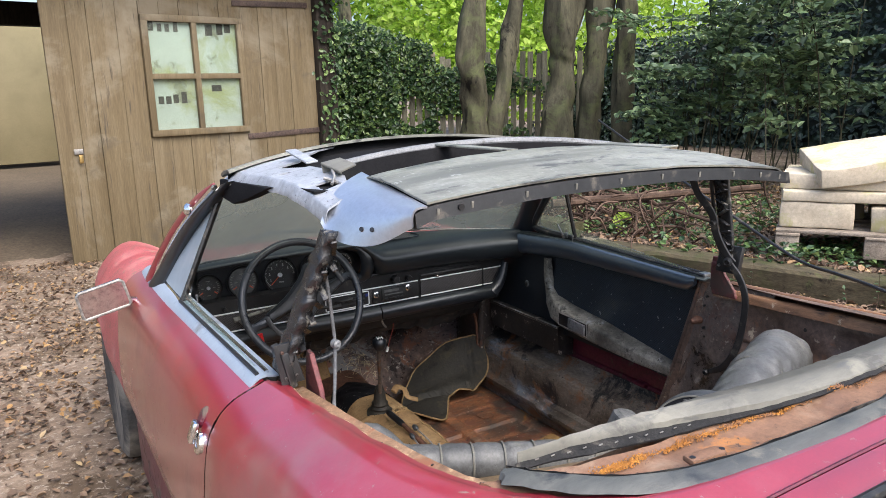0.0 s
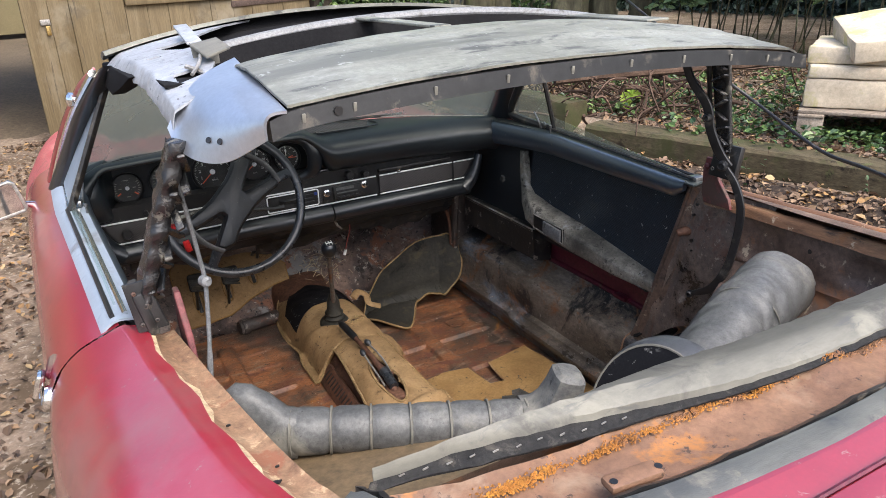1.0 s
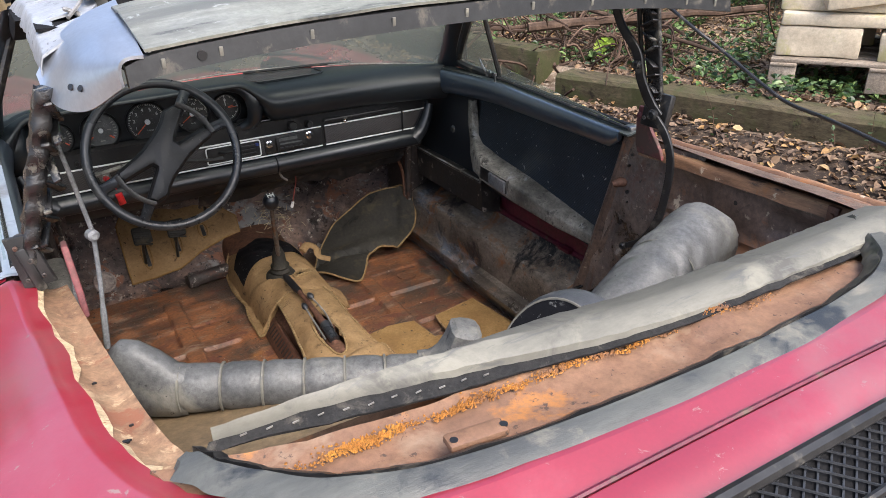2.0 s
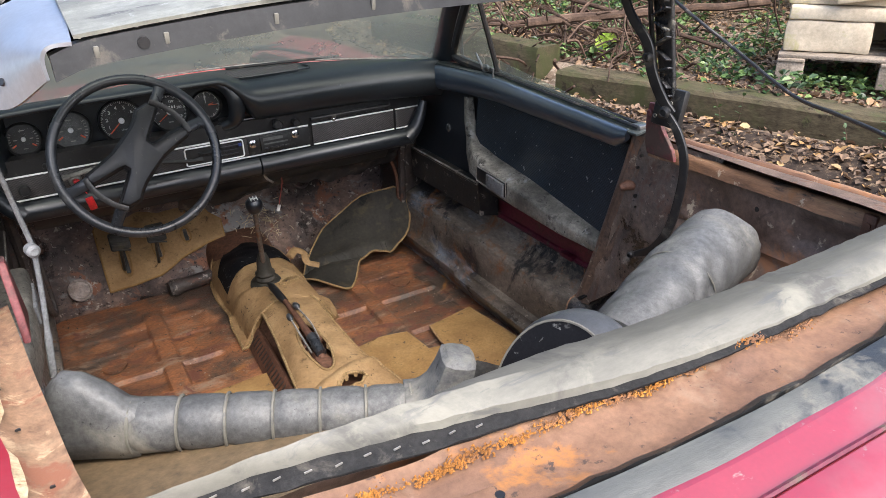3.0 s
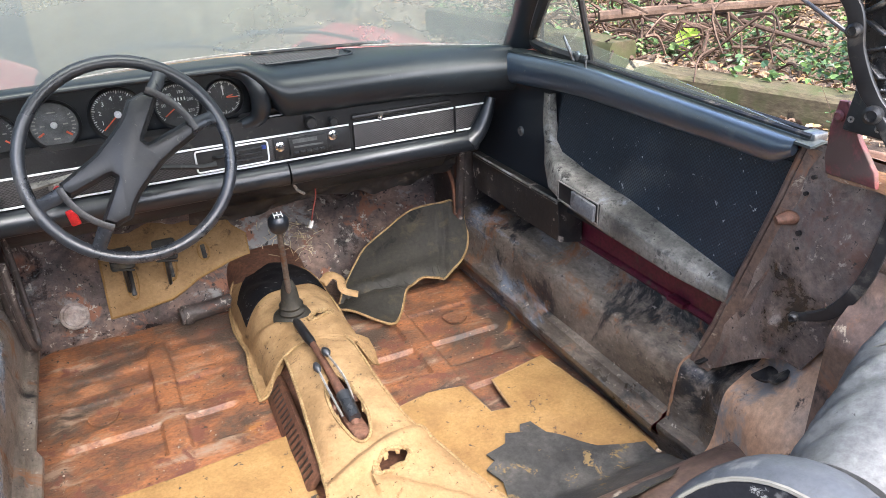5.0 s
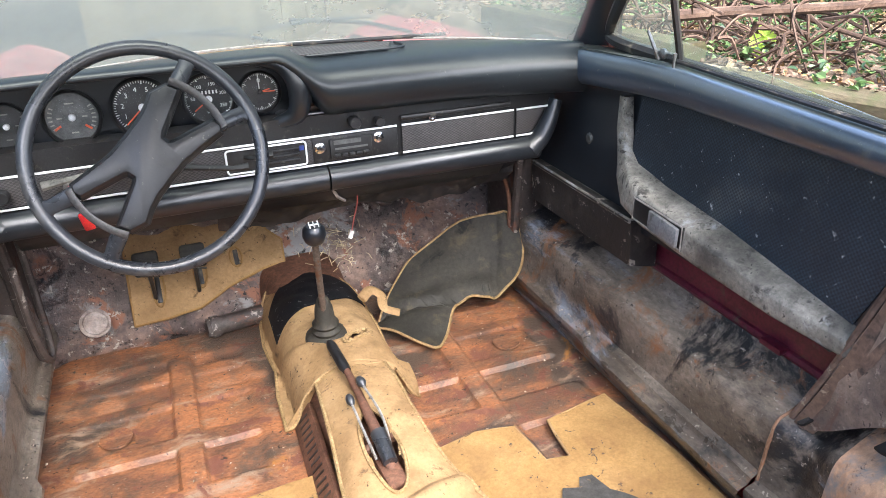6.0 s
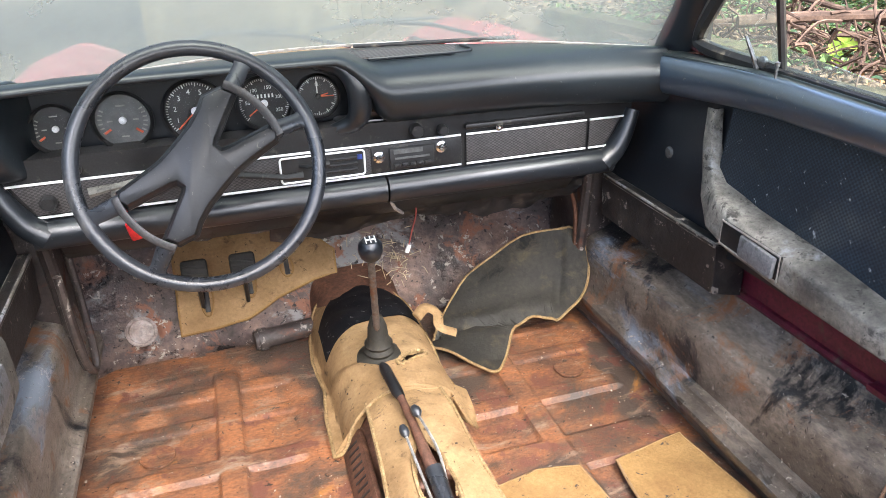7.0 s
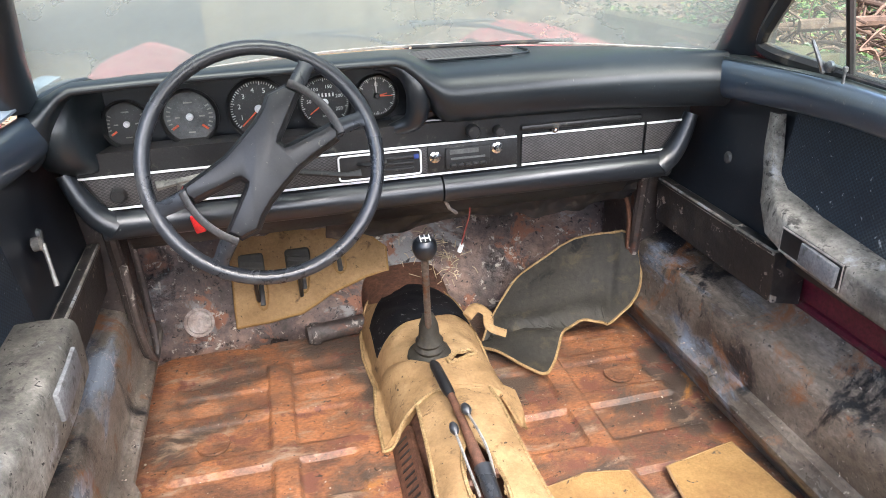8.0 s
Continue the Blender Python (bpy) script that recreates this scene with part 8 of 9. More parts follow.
# bare black backing cloth where the cover has peeled off
bm = bmesh.new()
sheet(bm, lambda u, v: (-0.474 + 1.05 * u - 0.008 * v, (board_front(u) - 0.75 * lerp(u, BOARD_W)) * (1 - v) + v * min(lerp(u, BOARD_BACK), board_front(u) - lerp(u, BOARD_W) - 0.006), 0.985 - 0.006 * v + 0.0015 * wob((u * 40, v * 6, 0))), 70, 5, 0.003)
part("backing_cloth", bm, M_CLOTH, strip, "bare black backing cloth")
for k in range(11):
    f = 0.03 + 0.024 * k
    m = 0.62 + 0.06 * (k % 3)
    y = (board_front(f) - lerp(f, BOARD_W)) * (1 - m) + m * lerp(f, BOARD_BACK)
    bm = bmesh.new()
    box(bm, (-0.474 + 1.05 * f, y, 0.9925 - 0.008 * m), (0.007, 0.0012, 0.0015), (0, 0, 4 + 5 * (k % 2)))
    part("staple", bm, M_CABLE, strip, "", 0)

# perished rubber seal round the back of the opening
seal = thing("window_seal", (0, -1.73, 0.98), "perished grey-black rubber seal along the red rear deck", "rubber seal")
bm = bmesh.new()
path = curve3([(-0.500, -1.590, 0.985), (-0.465, -1.650, 0.993), (-0.39, -1.718, 0.998), (-0.26, -1.757, 1.000), (0.0, -1.772, 1.002), (0.26, -1.757, 1.000), (0.40, -1.715, 0.997), (0.52, -1.60, 0.985)], 90)
rings = []
for i, p in enumerate(path):
    t = (path[min(90, i + 1)] - path[max(0, i - 1)]).normalized()
    n = Vector((0, 0, 1)).cross(t).normalized()
    w = 0.022 + 0.005 * wob((i * 0.2, 0, 0)) - 0.010 * (i < 2)
    rings.append([p + n * w + Vector((0, 0, -0.012 + 0.003 * wob((i * 0.4, 1, 0)))), p + n * w * 0.4 + Vector((0, 0, 0.004)), p - n * w * 0.5 + Vector((0, 0, 0.003)), p - n * w + Vector((0, 0, -0.004)), p + Vector((0, 0, -0.016))])
loft(bm, rings)
part("rubber_band", bm, M_SEAL, seal)
bm = bmesh.new()
rings = []
for i, p in enumerate(path):
    t = (path[min(90, i + 1)] - path[max(0, i - 1)]).normalized()
    n = Vector((0, 0, 1)).cross(t).normalized()
    w = 0.020 + 0.004 * wob((i * 0.33, 2, 0)) + 0.003 * wob((i * 0.9, 5, 0))
    rings.append([p + n * (w + 0.008) + Vector((0, 0, -0.013)), p + n * w + Vector((0, 0, -0.001 + 0.003 * wob((i * 0.7, 4, 0)))), p + n * (w - 0.008) + Vector((0, 0, 0.0045)), p + n * (w - 0.009) + Vector((0, 0, -0.006))])
loft(bm, rings)
part("inner_lip", bm, M_BLACK, seal, "black crinkled inner lip")
# bracket with dark holes on the ledge
bm = bmesh.new()
box(bm, (-0.255, -1.717, 0.993), (0.062, 0.022, 0.010), (0, 0, -6), 0.004)
hs = thing("ledge_bracket", (-0.255, -1.717, 0.985), "small rusty bracket fixed on the rear ledge", "bracket")
part("plate", bm, M_SHELF, hs)
for dx in (-0.024, 0.028):
    bm = bmesh.new()
    lathe(bm, (-0.255 + dx, -1.719 - 0.1 * dx, 0.997), (0, 0, 1), [(0.0042, 0), (0.0042, 0.0014), (0, 0.0014)], 12)
    part("bolt_hole", bm, M_BLACK, hs)

# ---------------------------------------------------------------- ground
M_GROUND = surf("leaf_strewn_earth", [(0.25, (0.085, 0.06, 0.043)), (0.5, (0.19, 0.14, 0.10)), (0.75, (0.31, 0.24, 0.18))], 1.6, (0.8, 0.95), bump=0.6, bscale=26, spec=0.2,
                patch=((0.10, 0.07, 0.045), 2.6, 0.50, 0.64), dirt=((0.32, 0.27, 0.21), 34.0, 0.60, 0.72))
M_LEAF = leafy("dead_leaves", [(0.0, (0.06, 0.038, 0.025)), (0.3, (0.11, 0.07, 0.045)), (0.55, (0.17, 0.11, 0.07)), (0.8, (0.25, 0.165, 0.10)), (0.94, (0.30, 0.17, 0.06)), (1.0, (0.38, 0.28, 0.15))], 0.7, 0.1)
M_IVY = leafy("ivy_leaves", [(0.0, (0.018, 0.045, 0.016)), (0.5, (0.045, 0.09, 0.03)), (0.8, (0.10, 0.17, 0.05)), (1.0, (0.20, 0.28, 0.09))], 0.38, 0.2)
M_BUSH = leafy("shrub_leaves", [(0.0, (0.04375, 0.0775, 0.04)), (0.5, (0.1063, 0.1688, 0.08125)), (0.8, (0.1875, 0.275, 0.125)), (1.0, (0.3, 0.4, 0.1875))], 0.42, 0.3)
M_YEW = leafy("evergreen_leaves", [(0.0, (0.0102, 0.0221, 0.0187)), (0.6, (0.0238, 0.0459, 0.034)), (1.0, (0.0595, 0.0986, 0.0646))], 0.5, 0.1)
# Base colour raised well above the other greens to paint sunlight on leaves
M_BRIGHT = leafy("bright_painted_sun_leaves", [(0.0, (0.20, 0.34, 0.03)), (0.5, (0.40, 0.58, 0.08)), (1.0, (0.60, 0.75, 0.17))], 0.5, 0.6)
M_BARK = surf("bark", [(0.25, (0.028, 0.026, 0.017)), (0.5, (0.075, 0.070, 0.045)), (0.78, (0.15, 0.14, 0.092))], 3.0, (0.8, 0.95), bump=1.0, bscale=18, stretch=(1, 1, 0.25), spec=0.2,
              patch=((0.085, 0.095, 0.042), 2.2, 0.52, 0.72), dirt=((0.014, 0.013, 0.010), 4.0, 0.60, 0.72, 0.9, (1, 1, 0.35)))
M_TWIG = surf("brown_twigs", [(0.25, (0.035, 0.022, 0.016)), (0.55, (0.082, 0.052, 0.037)), (0.8, (0.145, 0.10, 0.072))], 9.0, (0.7, 0.9), bump=0.4, bscale=60, spec=0.2, vary=0.5, island=True)
M_SLEEPER = surf("mossy_timber", [(0.25, (0.0364, 0.02912, 0.0182)), (0.5, (0.07735, 0.0637, 0.03822)), (0.8, (0.1274, 0.1047, 0.06552))], 5.0, (0.8, 0.95), bump=0.7, bscale=30, stretch=(3.0, 0.4, 3.0), spec=0.2,
                 patch=((0.050, 0.054, 0.022), 3.0, 0.50, 0.74), dirt=((0.020, 0.016, 0.012), 9.0, 0.62, 0.76), more=[((0.085, 0.095, 0.036), 8.0, 0.66, 0.82)])
M_STONE = surf("pale_limestone", [(0.25, (0.42, 0.35, 0.26)), (0.55, (0.53, 0.46, 0.35)), (0.8, (0.62, 0.56, 0.45))], 5.0, (0.8, 0.95), bump=0.35, bscale=45, spec=0.2, grain=0.35,
               patch=((0.42, 0.38, 0.20), 3.5, 0.56, 0.72), vary=0.07)
M_PALLET = surf("weathered_pallet_wood", [(0.25, (0.20, 0.16, 0.12)), (0.55, (0.30, 0.25, 0.20)), (0.8, (0.38, 0.33, 0.27))], 6.0, (0.8, 0.95), bump=0.4, bscale=40, stretch=(0.4, 3, 3), spec=0.2, vary=0.12)
M_PLANK = surf("oak_planks", [(0.25, (0.0966, 0.07056, 0.03696)), (0.5, (0.1428, 0.1084, 0.06048)), (0.8, (0.1806, 0.1428, 0.0882))], 2.2, (0.6, 0.8), grain=0.4, bump=0.25, bscale=24, stretch=(6, 6, 0.35), spec=0.25, vary=0.06,
               patch=((0.205, 0.172, 0.12), 1.2, 0.50, 0.75), dirt=((0.10, 0.082, 0.055), 2.5, 0.62, 0.9), more=[((0.075, 0.062, 0.045), 9.0, 0.68, 0.84, 0.9, (3, 3, 0.2))])
# Dark oak of the post; on inner walls its near-black stands in for shade
M_POST = surf("dark_oak_and_inner_shade", [(0.25, (0.015, 0.012, 0.009)), (0.55, (0.03, 0.024, 0.018)), (0.8, (0.051, 0.042, 0.03))], 5.0, (0.75, 0.9), bump=0.4, bscale=30, stretch=(4, 4, 0.4), spec=0.2)
M_IRON = surf("rusty_iron", [(0.3, (0.05, 0.035, 0.03)), (0.7, (0.11, 0.075, 0.06))], 12.0, (0.6, 0.8), metal=0.4, bump=0.3, bscale=60)
M_BOARD = surf("cream_board", [(0.3, (0.16, 0.135, 0.07)), (0.7, (0.22, 0.185, 0.10))], 1.5, (0.7, 0.85), grain=0.2, bump=0.08, bscale=60)
M_FOIL = surf("white_insulation_sheet", [(0.3, (0.4292, 0.4366, 0.407)), (0.7, (0.5328, 0.5402, 0.5106))], 2.0, (0.4, 0.6), bump=0.05, bscale=30, grain=0.1, patch=((0.36, 0.35, 0.17), 1.6, 0.48, 0.70), dirt=((0.22, 0.21, 0.15), 6.0, 0.60, 0.80))
M_CONC = surf("dusty_floor", [(0.3, (0.088, 0.066, 0.04125)), (0.7, (0.1375, 0.1045, 0.06875))], 2.0, (0.75, 0.9), bump=0.2, bscale=30)
M_FENCE = surf("grey_fence_wood", [(0.25, (0.13, 0.12, 0.085)), (0.55, (0.22, 0.205, 0.145)), (0.8, (0.30, 0.28, 0.20))], 4.0, (0.8, 0.95), bump=0.4, bscale=30, stretch=(4, 4, 0.4), spec=0.2, vary=0.22)


def edge_x(y):
    """Line of the timber edging of the bank."""
    return 2.28 + (1.38 - y) * 0.325 if y < 1.38 else 2.28 - (y - 1.38) * 0.10


def ground_z(x, y):
    d = x - edge_x(y)
    z = 0.07 * max(0.0, min(1.0, (y - 2.5) / 2.0)) if x < 2.3 else 0.0
    if d > -1.25:
        t = min(1.0, (d + 1.25) / 1.10)
        z += 0.30 * t * t * (3 - 2 * t)
    if d > 0.10:
        z += 0.03 * min(4.0, d - 0.1) + 0.12 * min(1.0, (d - 0.10) / 0.06) * math.exp(-((d - 0.16) / 0.35) ** 2)
    return z + 0.012 * wob((x, y, 0), 1.7) + 0.008 * wob((x, y, 5), 6.0)


def spread(lo, hi, step, far):
    a = [lo + step * i for i in range(int((hi - lo) / step) + 1)]
    out, s = [], step
    while (out[-1] if out else a[-1]) < far:
        s *= 1.6
        out.append((out[-1] if out else a[-1]) + s)
    neg, s = [], step
    while (neg[-1] if neg else a[0]) > -far:
        s *= 1.6
        neg.append((neg[-1] if neg else a[0]) - s)
    return neg[::-1] + a + out


gx, gy = spread(-5.0, 8.0, 0.11, 400), spread(-4.0, 9.0, 0.11, 400)
gv = [(x, y, ground_z(x, y)) for x in gx for y in gy]
ny = len(gy)
gf = [(i * ny + j, (i + 1) * ny + j, (i + 1) * ny + j + 1, i * ny + j + 1) for i in range(len(gx) - 1) for j in range(ny - 1)]
me = bpy.data.meshes.new("ground")
me.from_pydata(gv, [], gf)
me.materials.append(M_GROUND)
me.shade_smooth()
tagged(new("ground", me), "brown earth yard strewn with fallen leaves", "ground", kind="structure")


def leaves(name, spots, mt, label, category, kind="stuff"):
    """Many small folded leaves: spots of (place, normal, length)."""
    vs, fs = [], []
    rnd = random.Random(len(name) + len(spots))
    for p, n, ln in spots:
        n = (Vector(n) + Vector((rnd.gauss(0, 0.35), rnd.gauss(0, 0.35), rnd.gauss(0, 0.35)))).normalized()
        a = n.orthogonal().normalized()
        a = Matrix.Rotation(rnd.uniform(0, 6.28), 3, n) @ a
        b = n.cross(a)
        p = Vector(p)
        w = ln * rnd.uniform(0.28, 0.42)
        k = len(vs)
        c = rnd.uniform(0.05, 0.22) * ln
        tip = p + a * ln * 0.5 - n * c * rnd.uniform(0.0, 1.2)
        vs += [p - a * ln * 0.5, p - a * ln * 0.22 + b * w * 0.85 + n * c, p + a * ln * 0.14 + b * w * 0.8 + n * c * 0.9, tip, p + a * ln * 0.14 - b * w * 0.8 + n * c * 0.9, p - a * ln * 0.22 - b * w * 0.85 + n * c]
        fs += [(k, k + 1, k + 2, k + 3), (k, k + 3, k + 4, k + 5)]
    m = bpy.data.meshes.new(name)
    m.from_pydata([tuple(v) for v in vs], [], fs)
    m.materials.append(mt)
    return tagged(new(name, m), label, category, kind=kind)


rnd = random.Random(7)
UPZ = Vector((0, 0, 1))
spots = []
while len(spots) < 20000:
    x, y = rnd.uniform(-3.6, 1.0), rnd.uniform(-1.0, 4.9)
    if rnd.random() < 0.25 + 0.75 * max(0, noise.noise(Vector((x, y, 3)) * 1.3) + 0.25):
        spots.append(((x, y, ground_z(x, y) + rnd.uniform(0.004, 0.02)), UPZ, rnd.uniform(0.014, 0.046)))
leaves("fallen_leaves", spots, M_LEAF, "brown and orange fallen leaves on the yard", "leaves")
spots = []
while len(spots) < 17000:
    x, y = rnd.uniform(1.6, 6.0), rnd.uniform(-1.6, 5.0)
    if rnd.random() < 0.35 + 0.65 * max(0, noise.noise(Vector((x, y, 3)) * 1.5) + 0.3):
        spots.append(((x, y, ground_z(x, y) + rnd.uniform(0.004, 0.03)), UPZ, rnd.uniform(0.02, 0.062)))
leaves("fallen_leaves", spots, M_LEAF, "dead brown leaves covering the bank", "leaves")
# dark soil with a thick layer of leaves along the timber edging
bm = bmesh.new()


def soil_pt(u, v):
    y = -2.0 + 4.0 * u
    wide = (0.95 - 0.20 * wob((u * 9, 0, 3)) - 0.07 * wob((u * 40, 2, 3))) * (0.10 + 0.90 * math.sin(math.pi * u) ** 0.45)
    d = -0.10 - wide * (1 - v)
    x = edge_x(y) + d
    return (x, y, ground_z(x, y) + 0.012 * min(1.0, 6 * v) + 0.010 * wob((x * 9, y * 9, 2)) * v)


sheet(bm, soil_pt, 150, 46, 0.0)
soil = new("soil_strip", finish("soil_strip", bm, surf("dark_leaf_mould", [(0.25, (0.014, 0.010, 0.008)), (0.5, (0.034, 0.024, 0.018)), (0.75, (0.075, 0.052, 0.036))], 14.0, (0.75, 0.95), bump=0.9, bscale=40, spec=0.2, dirt=((0.16, 0.115, 0.075), 40.0, 0.62, 0.72))))
tagged(soil, "dark crumbly soil along timber edging", "soil", kind="structure")
spots = []
while len(spots) < 2600:
    x, y = rnd.uniform(1.5, 3.3), rnd.uniform(-1.5, 1.7)
    d = x - edge_x(y)
    if -1.0 < d < -0.12 and noise.noise(Vector((x, y, 6)) * 4.0) > -0.15:
        spots.append(((x, y, ground_z(x, y) + rnd.uniform(0.012, 0.04)), UPZ, rnd.uniform(0.018, 0.052)))
leaves("fallen_leaves", spots, M_LEAF, "dead brown leaves on dark soil by timber edging", "leaves")
spots = []
while len(spots) < 7000:
    x, y = rnd.uniform(2.2, 5.6), rnd.uniform(-1.2, 4.5)
    if x > edge_x(y) + 0.1 and noise.noise(Vector((x, y, 9)) * 1.9) > 0.02:
        spots.append(((x, y, ground_z(x, y) + rnd.uniform(0.02, 0.12)), UPZ, rnd.uniform(0.028, 0.062)))
leaves("ground_ivy", spots, M_IVY, "green ivy creeping over the bank", "ivy")


def beam(name, a, b, w, h, mt, label, category, parent=None, seed=0, bev=0.02):
    """A squared timber whose top middle runs from a to b, with uneven worn faces."""
    a, b = Vector(a), Vector(b)
    d = (b - a).normalized()
    sd = d.cross(UPZ).normalized()
    up = sd.cross(d)
    bm = bmesh.new()
    n = 26
    sec = [(-0.5, -1), (-0.5, -0.08), (-0.42, 0), (0.42, 0), (0.5, -0.08), (0.5, -1)]
    loft(bm, [[a.lerp(b, i / n) + sd * w * sx + up * h * sz + Vector((0.006 * wob((i * 0.7, sx * 3, seed)), 0.006 * wob((i * 0.6, sz * 3, seed + 3)), 0.008 * wob((i * 0.5, sx * 2, seed + 7)))) for sx, sz in sec] for i in range(n + 1)])
    return solo(name, bm, mt, tuple((a + b) / 2 - Vector((0, 0, h))), label, category) if parent is None else part(name, bm, mt, parent)


beam("timber_sleeper", (2.37, 1.40, 0.440), (3.27, -1.35, 0.440), 0.22, 0.24, M_SLEEPER, "mossy weathered timber sleeper edging the bank", "sleeper", seed=1)
beam("timber_sleeper", (2.40, 1.62, 0.530), (2.18, 3.6, 0.525), 0.20, 0.34, M_SLEEPER, "brown timber sleeper on end of the bank edging", "sleeper", seed=2)

# ---------------------------------------------------------------- brush pile
pile = thing("brush_pile", (2.95, 2.0, 0.35), "heap of dead brown branches and twigs on the bank", "brush pile")
rp = random.Random(11)
bm = bmesh.new()
for k in range(230):
    c = Vector((rp.gauss(3.05, 0.45), rp.gauss(1.95, 0.40), 0))
    c.z = ground_z(c.x, c.y) + abs(rp.gauss(0.12, 0.12))
    d = Vector((rp.gauss(0, 1), rp.gauss(0, 1), rp.gauss(0, 0.5))).normalized()
    ln = rp.uniform(0.12, 0.5)
    bend = Vector((rp.gauss(0, 0.2), rp.gauss(0, 0.2), rp.uniform(-0.1, 0.35))) * ln
    r = rp.uniform(0.004, 0.011)
    tube(bm, curve3([c - d * ln * 0.5, c + bend * 0.6 + Vector((rp.gauss(0, 0.03), rp.gauss(0, 0.03), 0)), c + d * ln * 0.5 + Vector((0, 0, -0.05))], 6), [r, r, r, r * 0.9, r * 0.8, r * 0.7, r * 0.5], 5)
tagged(part("twig_tangle", bm, M_TWIG, pile), kind="stuff")
for a, b, r in (((2.55, 2.05, 0.60), (4.1, 1.35, 0.66), 0.035), ((2.3, 2.5, 0.55), (3.6, 1.7, 0.62), 0.016), ((3.0, 2.5, 0.75), (3.5, 1.2, 0.45), 0.018)):
    bm = bmesh.new()
    a, b = Vector(a), Vector(b)
    tube(bm, [a.lerp(b, i / 10) + Vector((0, 0, 0.02 * wob((i, r * 99, 0), 0.7))) for i in range(11)], [r * (1 - 0.03 * i) for i in range(11)], 9)
    part("branch", bm, M_TWIG, pile)
spots = [((2.93 + rp.gauss(0, 0.035), 1.70 + rp.gauss(0, 0.03), 0.50 + rp.gauss(0, 0.035)), (-0.5, -0.7, 0.6), 0.085) for _ in range(9)]
leaves("sapling_leaves", spots, M_BRIGHT, "bright green young leaves by brush pile", "plant", "")

# ---------------------------------------------------------------- pallet with cut stones
PB = Matrix.Translation((3.15, 0.52, 0.40)) @ Matrix.Rotation(radians(-58), 4, "Z")
pal = thing("pallet", (3.15, 0.52, 0.40), "weathered grey wooden pallet on the bank", "pallet")


def pal_box(name, c, s, mt, parent, bev=0.006, rot=(0, 0, 0), lab=""):
    bm = bmesh.new()
    box(bm, c, s, rot, bev)
    for v in bm.verts:
        v.co += Vector((wob(v.co, 9, 0.005), wob(v.co + Vector((3, 0, 0)), 9, 0.005), wob(v.co + Vector((0, 4, 0)), 9, 0.005)))
    bm.transform(PB)
    return part(name, bm, mt, parent, lab)


for yy in (0.05, 0.48, 0.91):
    for xx in (0.06, 0.56, 1.06):
        pal_box("block", (xx, yy, 0.06), (0.14, 0.10, 0.12), M_PALLET, pal)
for xx in (0.06, 0.56, 1.06):
    pal_box("deck_board", (xx, 0.48, 0.128), (0.14, 0.98, 0.018), M_PALLET, pal)
for k in range(6):
    pal_box("deck_board", (0.56, 0.06 + 0.17 * k, 0.148), (1.14, 0.11, 0.020), M_PALLET, pal, 0.004)


def block(c, s, rot, lab):
    t = Vector(PB @ Vector((c[0], c[1], c[2] - s[2] / 2)))
    bm = bmesh.new()
    box(bm, c, s, rot, 0.012)
    bmesh.ops.subdivide_edges(bm, edges=[e for e in bm.edges if e.calc_length() > 0.12], cuts=4, use_grid_fill=True)
    for v in bm.verts:
        v.co += Vector((wob(v.co, 7, 0.010), wob(v.co + Vector((3, 0, 0)), 7, 0.010), wob(v.co + Vector((0, 4, 0)), 7, 0.010)))
    bm.transform(PB)
    return solo("stone_block", bm, M_STONE, tuple(t), lab, "stone block", "stone blocks on the pallet", smooth=30)


LS = "rough-cut pale limestone block stacked on pallet"
block((0.21, 0.28, 0.245), (0.42, 0.38, 0.17), (0, 0, 2), LS)
block((0.78, 0.22, 0.235), (0.50, 0.34, 0.155), (0, 0, -6), LS)
block((0.26, 0.70, 0.245), (0.46, 0.36, 0.17), (0, 0, 4), LS)
block((0.78, 0.70, 0.245), (0.48, 0.44, 0.17), (0, 0, 0), LS)
block((0.36, 0.42, 0.368), (0.74, 0.66, 0.068), (0, 0, 3), "long pale limestone slab across the stacked blocks")
block((0.36, 0.45, 0.450), (0.72, 0.62, 0.092), (0, 0, -2), "long pale limestone slab across the stacked blocks")
block((0.42, 0.40, 0.565), (0.56, 0.66, 0.12), (8, -9, 12), "tilted mossy limestone coping slab on top of the stack")
block((0.85, 0.35, 0.47), (0.44, 0.62, 0.12), (6, -16, 14), "tilted mossy limestone coping slab on top of the stack")
block((0.70, 0.78, 0.60), (0.62, 0.40, 0.12), (4, -4, -8), "mossy limestone slab lying on the stack")

# cable that hangs in from behind the roll bar
bm = bmesh.new()
tube(bm, curve3([(2.6, 1.6, 1.25), (2.2, 0.40, 0.92), (2.2, 0.08, 0.777), (2.1, -0.311, 0.664), (2.0, -0.575, 0.660), (1.9, -0.816, 0.66), (1.7, -1.4, 0.62), (1.5, -2.2, 0.3), (1.5, -2.6, 0.02)], 60), 0.008, 8)
solo("black_cable", bm, M_BLACK, (1.5, -2.6, 0), "black rubber cable slung beside the car", "cable")

# ---------------------------------------------------------------- barn with its open door
A11 = radians(11)
BD = Matrix.Translation((-0.67, 4.69, 0.07)) @ Matrix.Rotation(A11, 4, "Z")
barn = thing("barn", (-0.67, 4.69, 0.0), "timber barn with a wide plank door", "barn")


def wbox(name, c, s, mt, parent, bev=0.004, rot=(0, 0, 0), lab="", wear=0.0):
    bm = bmesh.new()
    box(bm, c, s, rot, bev)
    bm.transform(BD)
    return part(name, bm, mt, parent, lab)


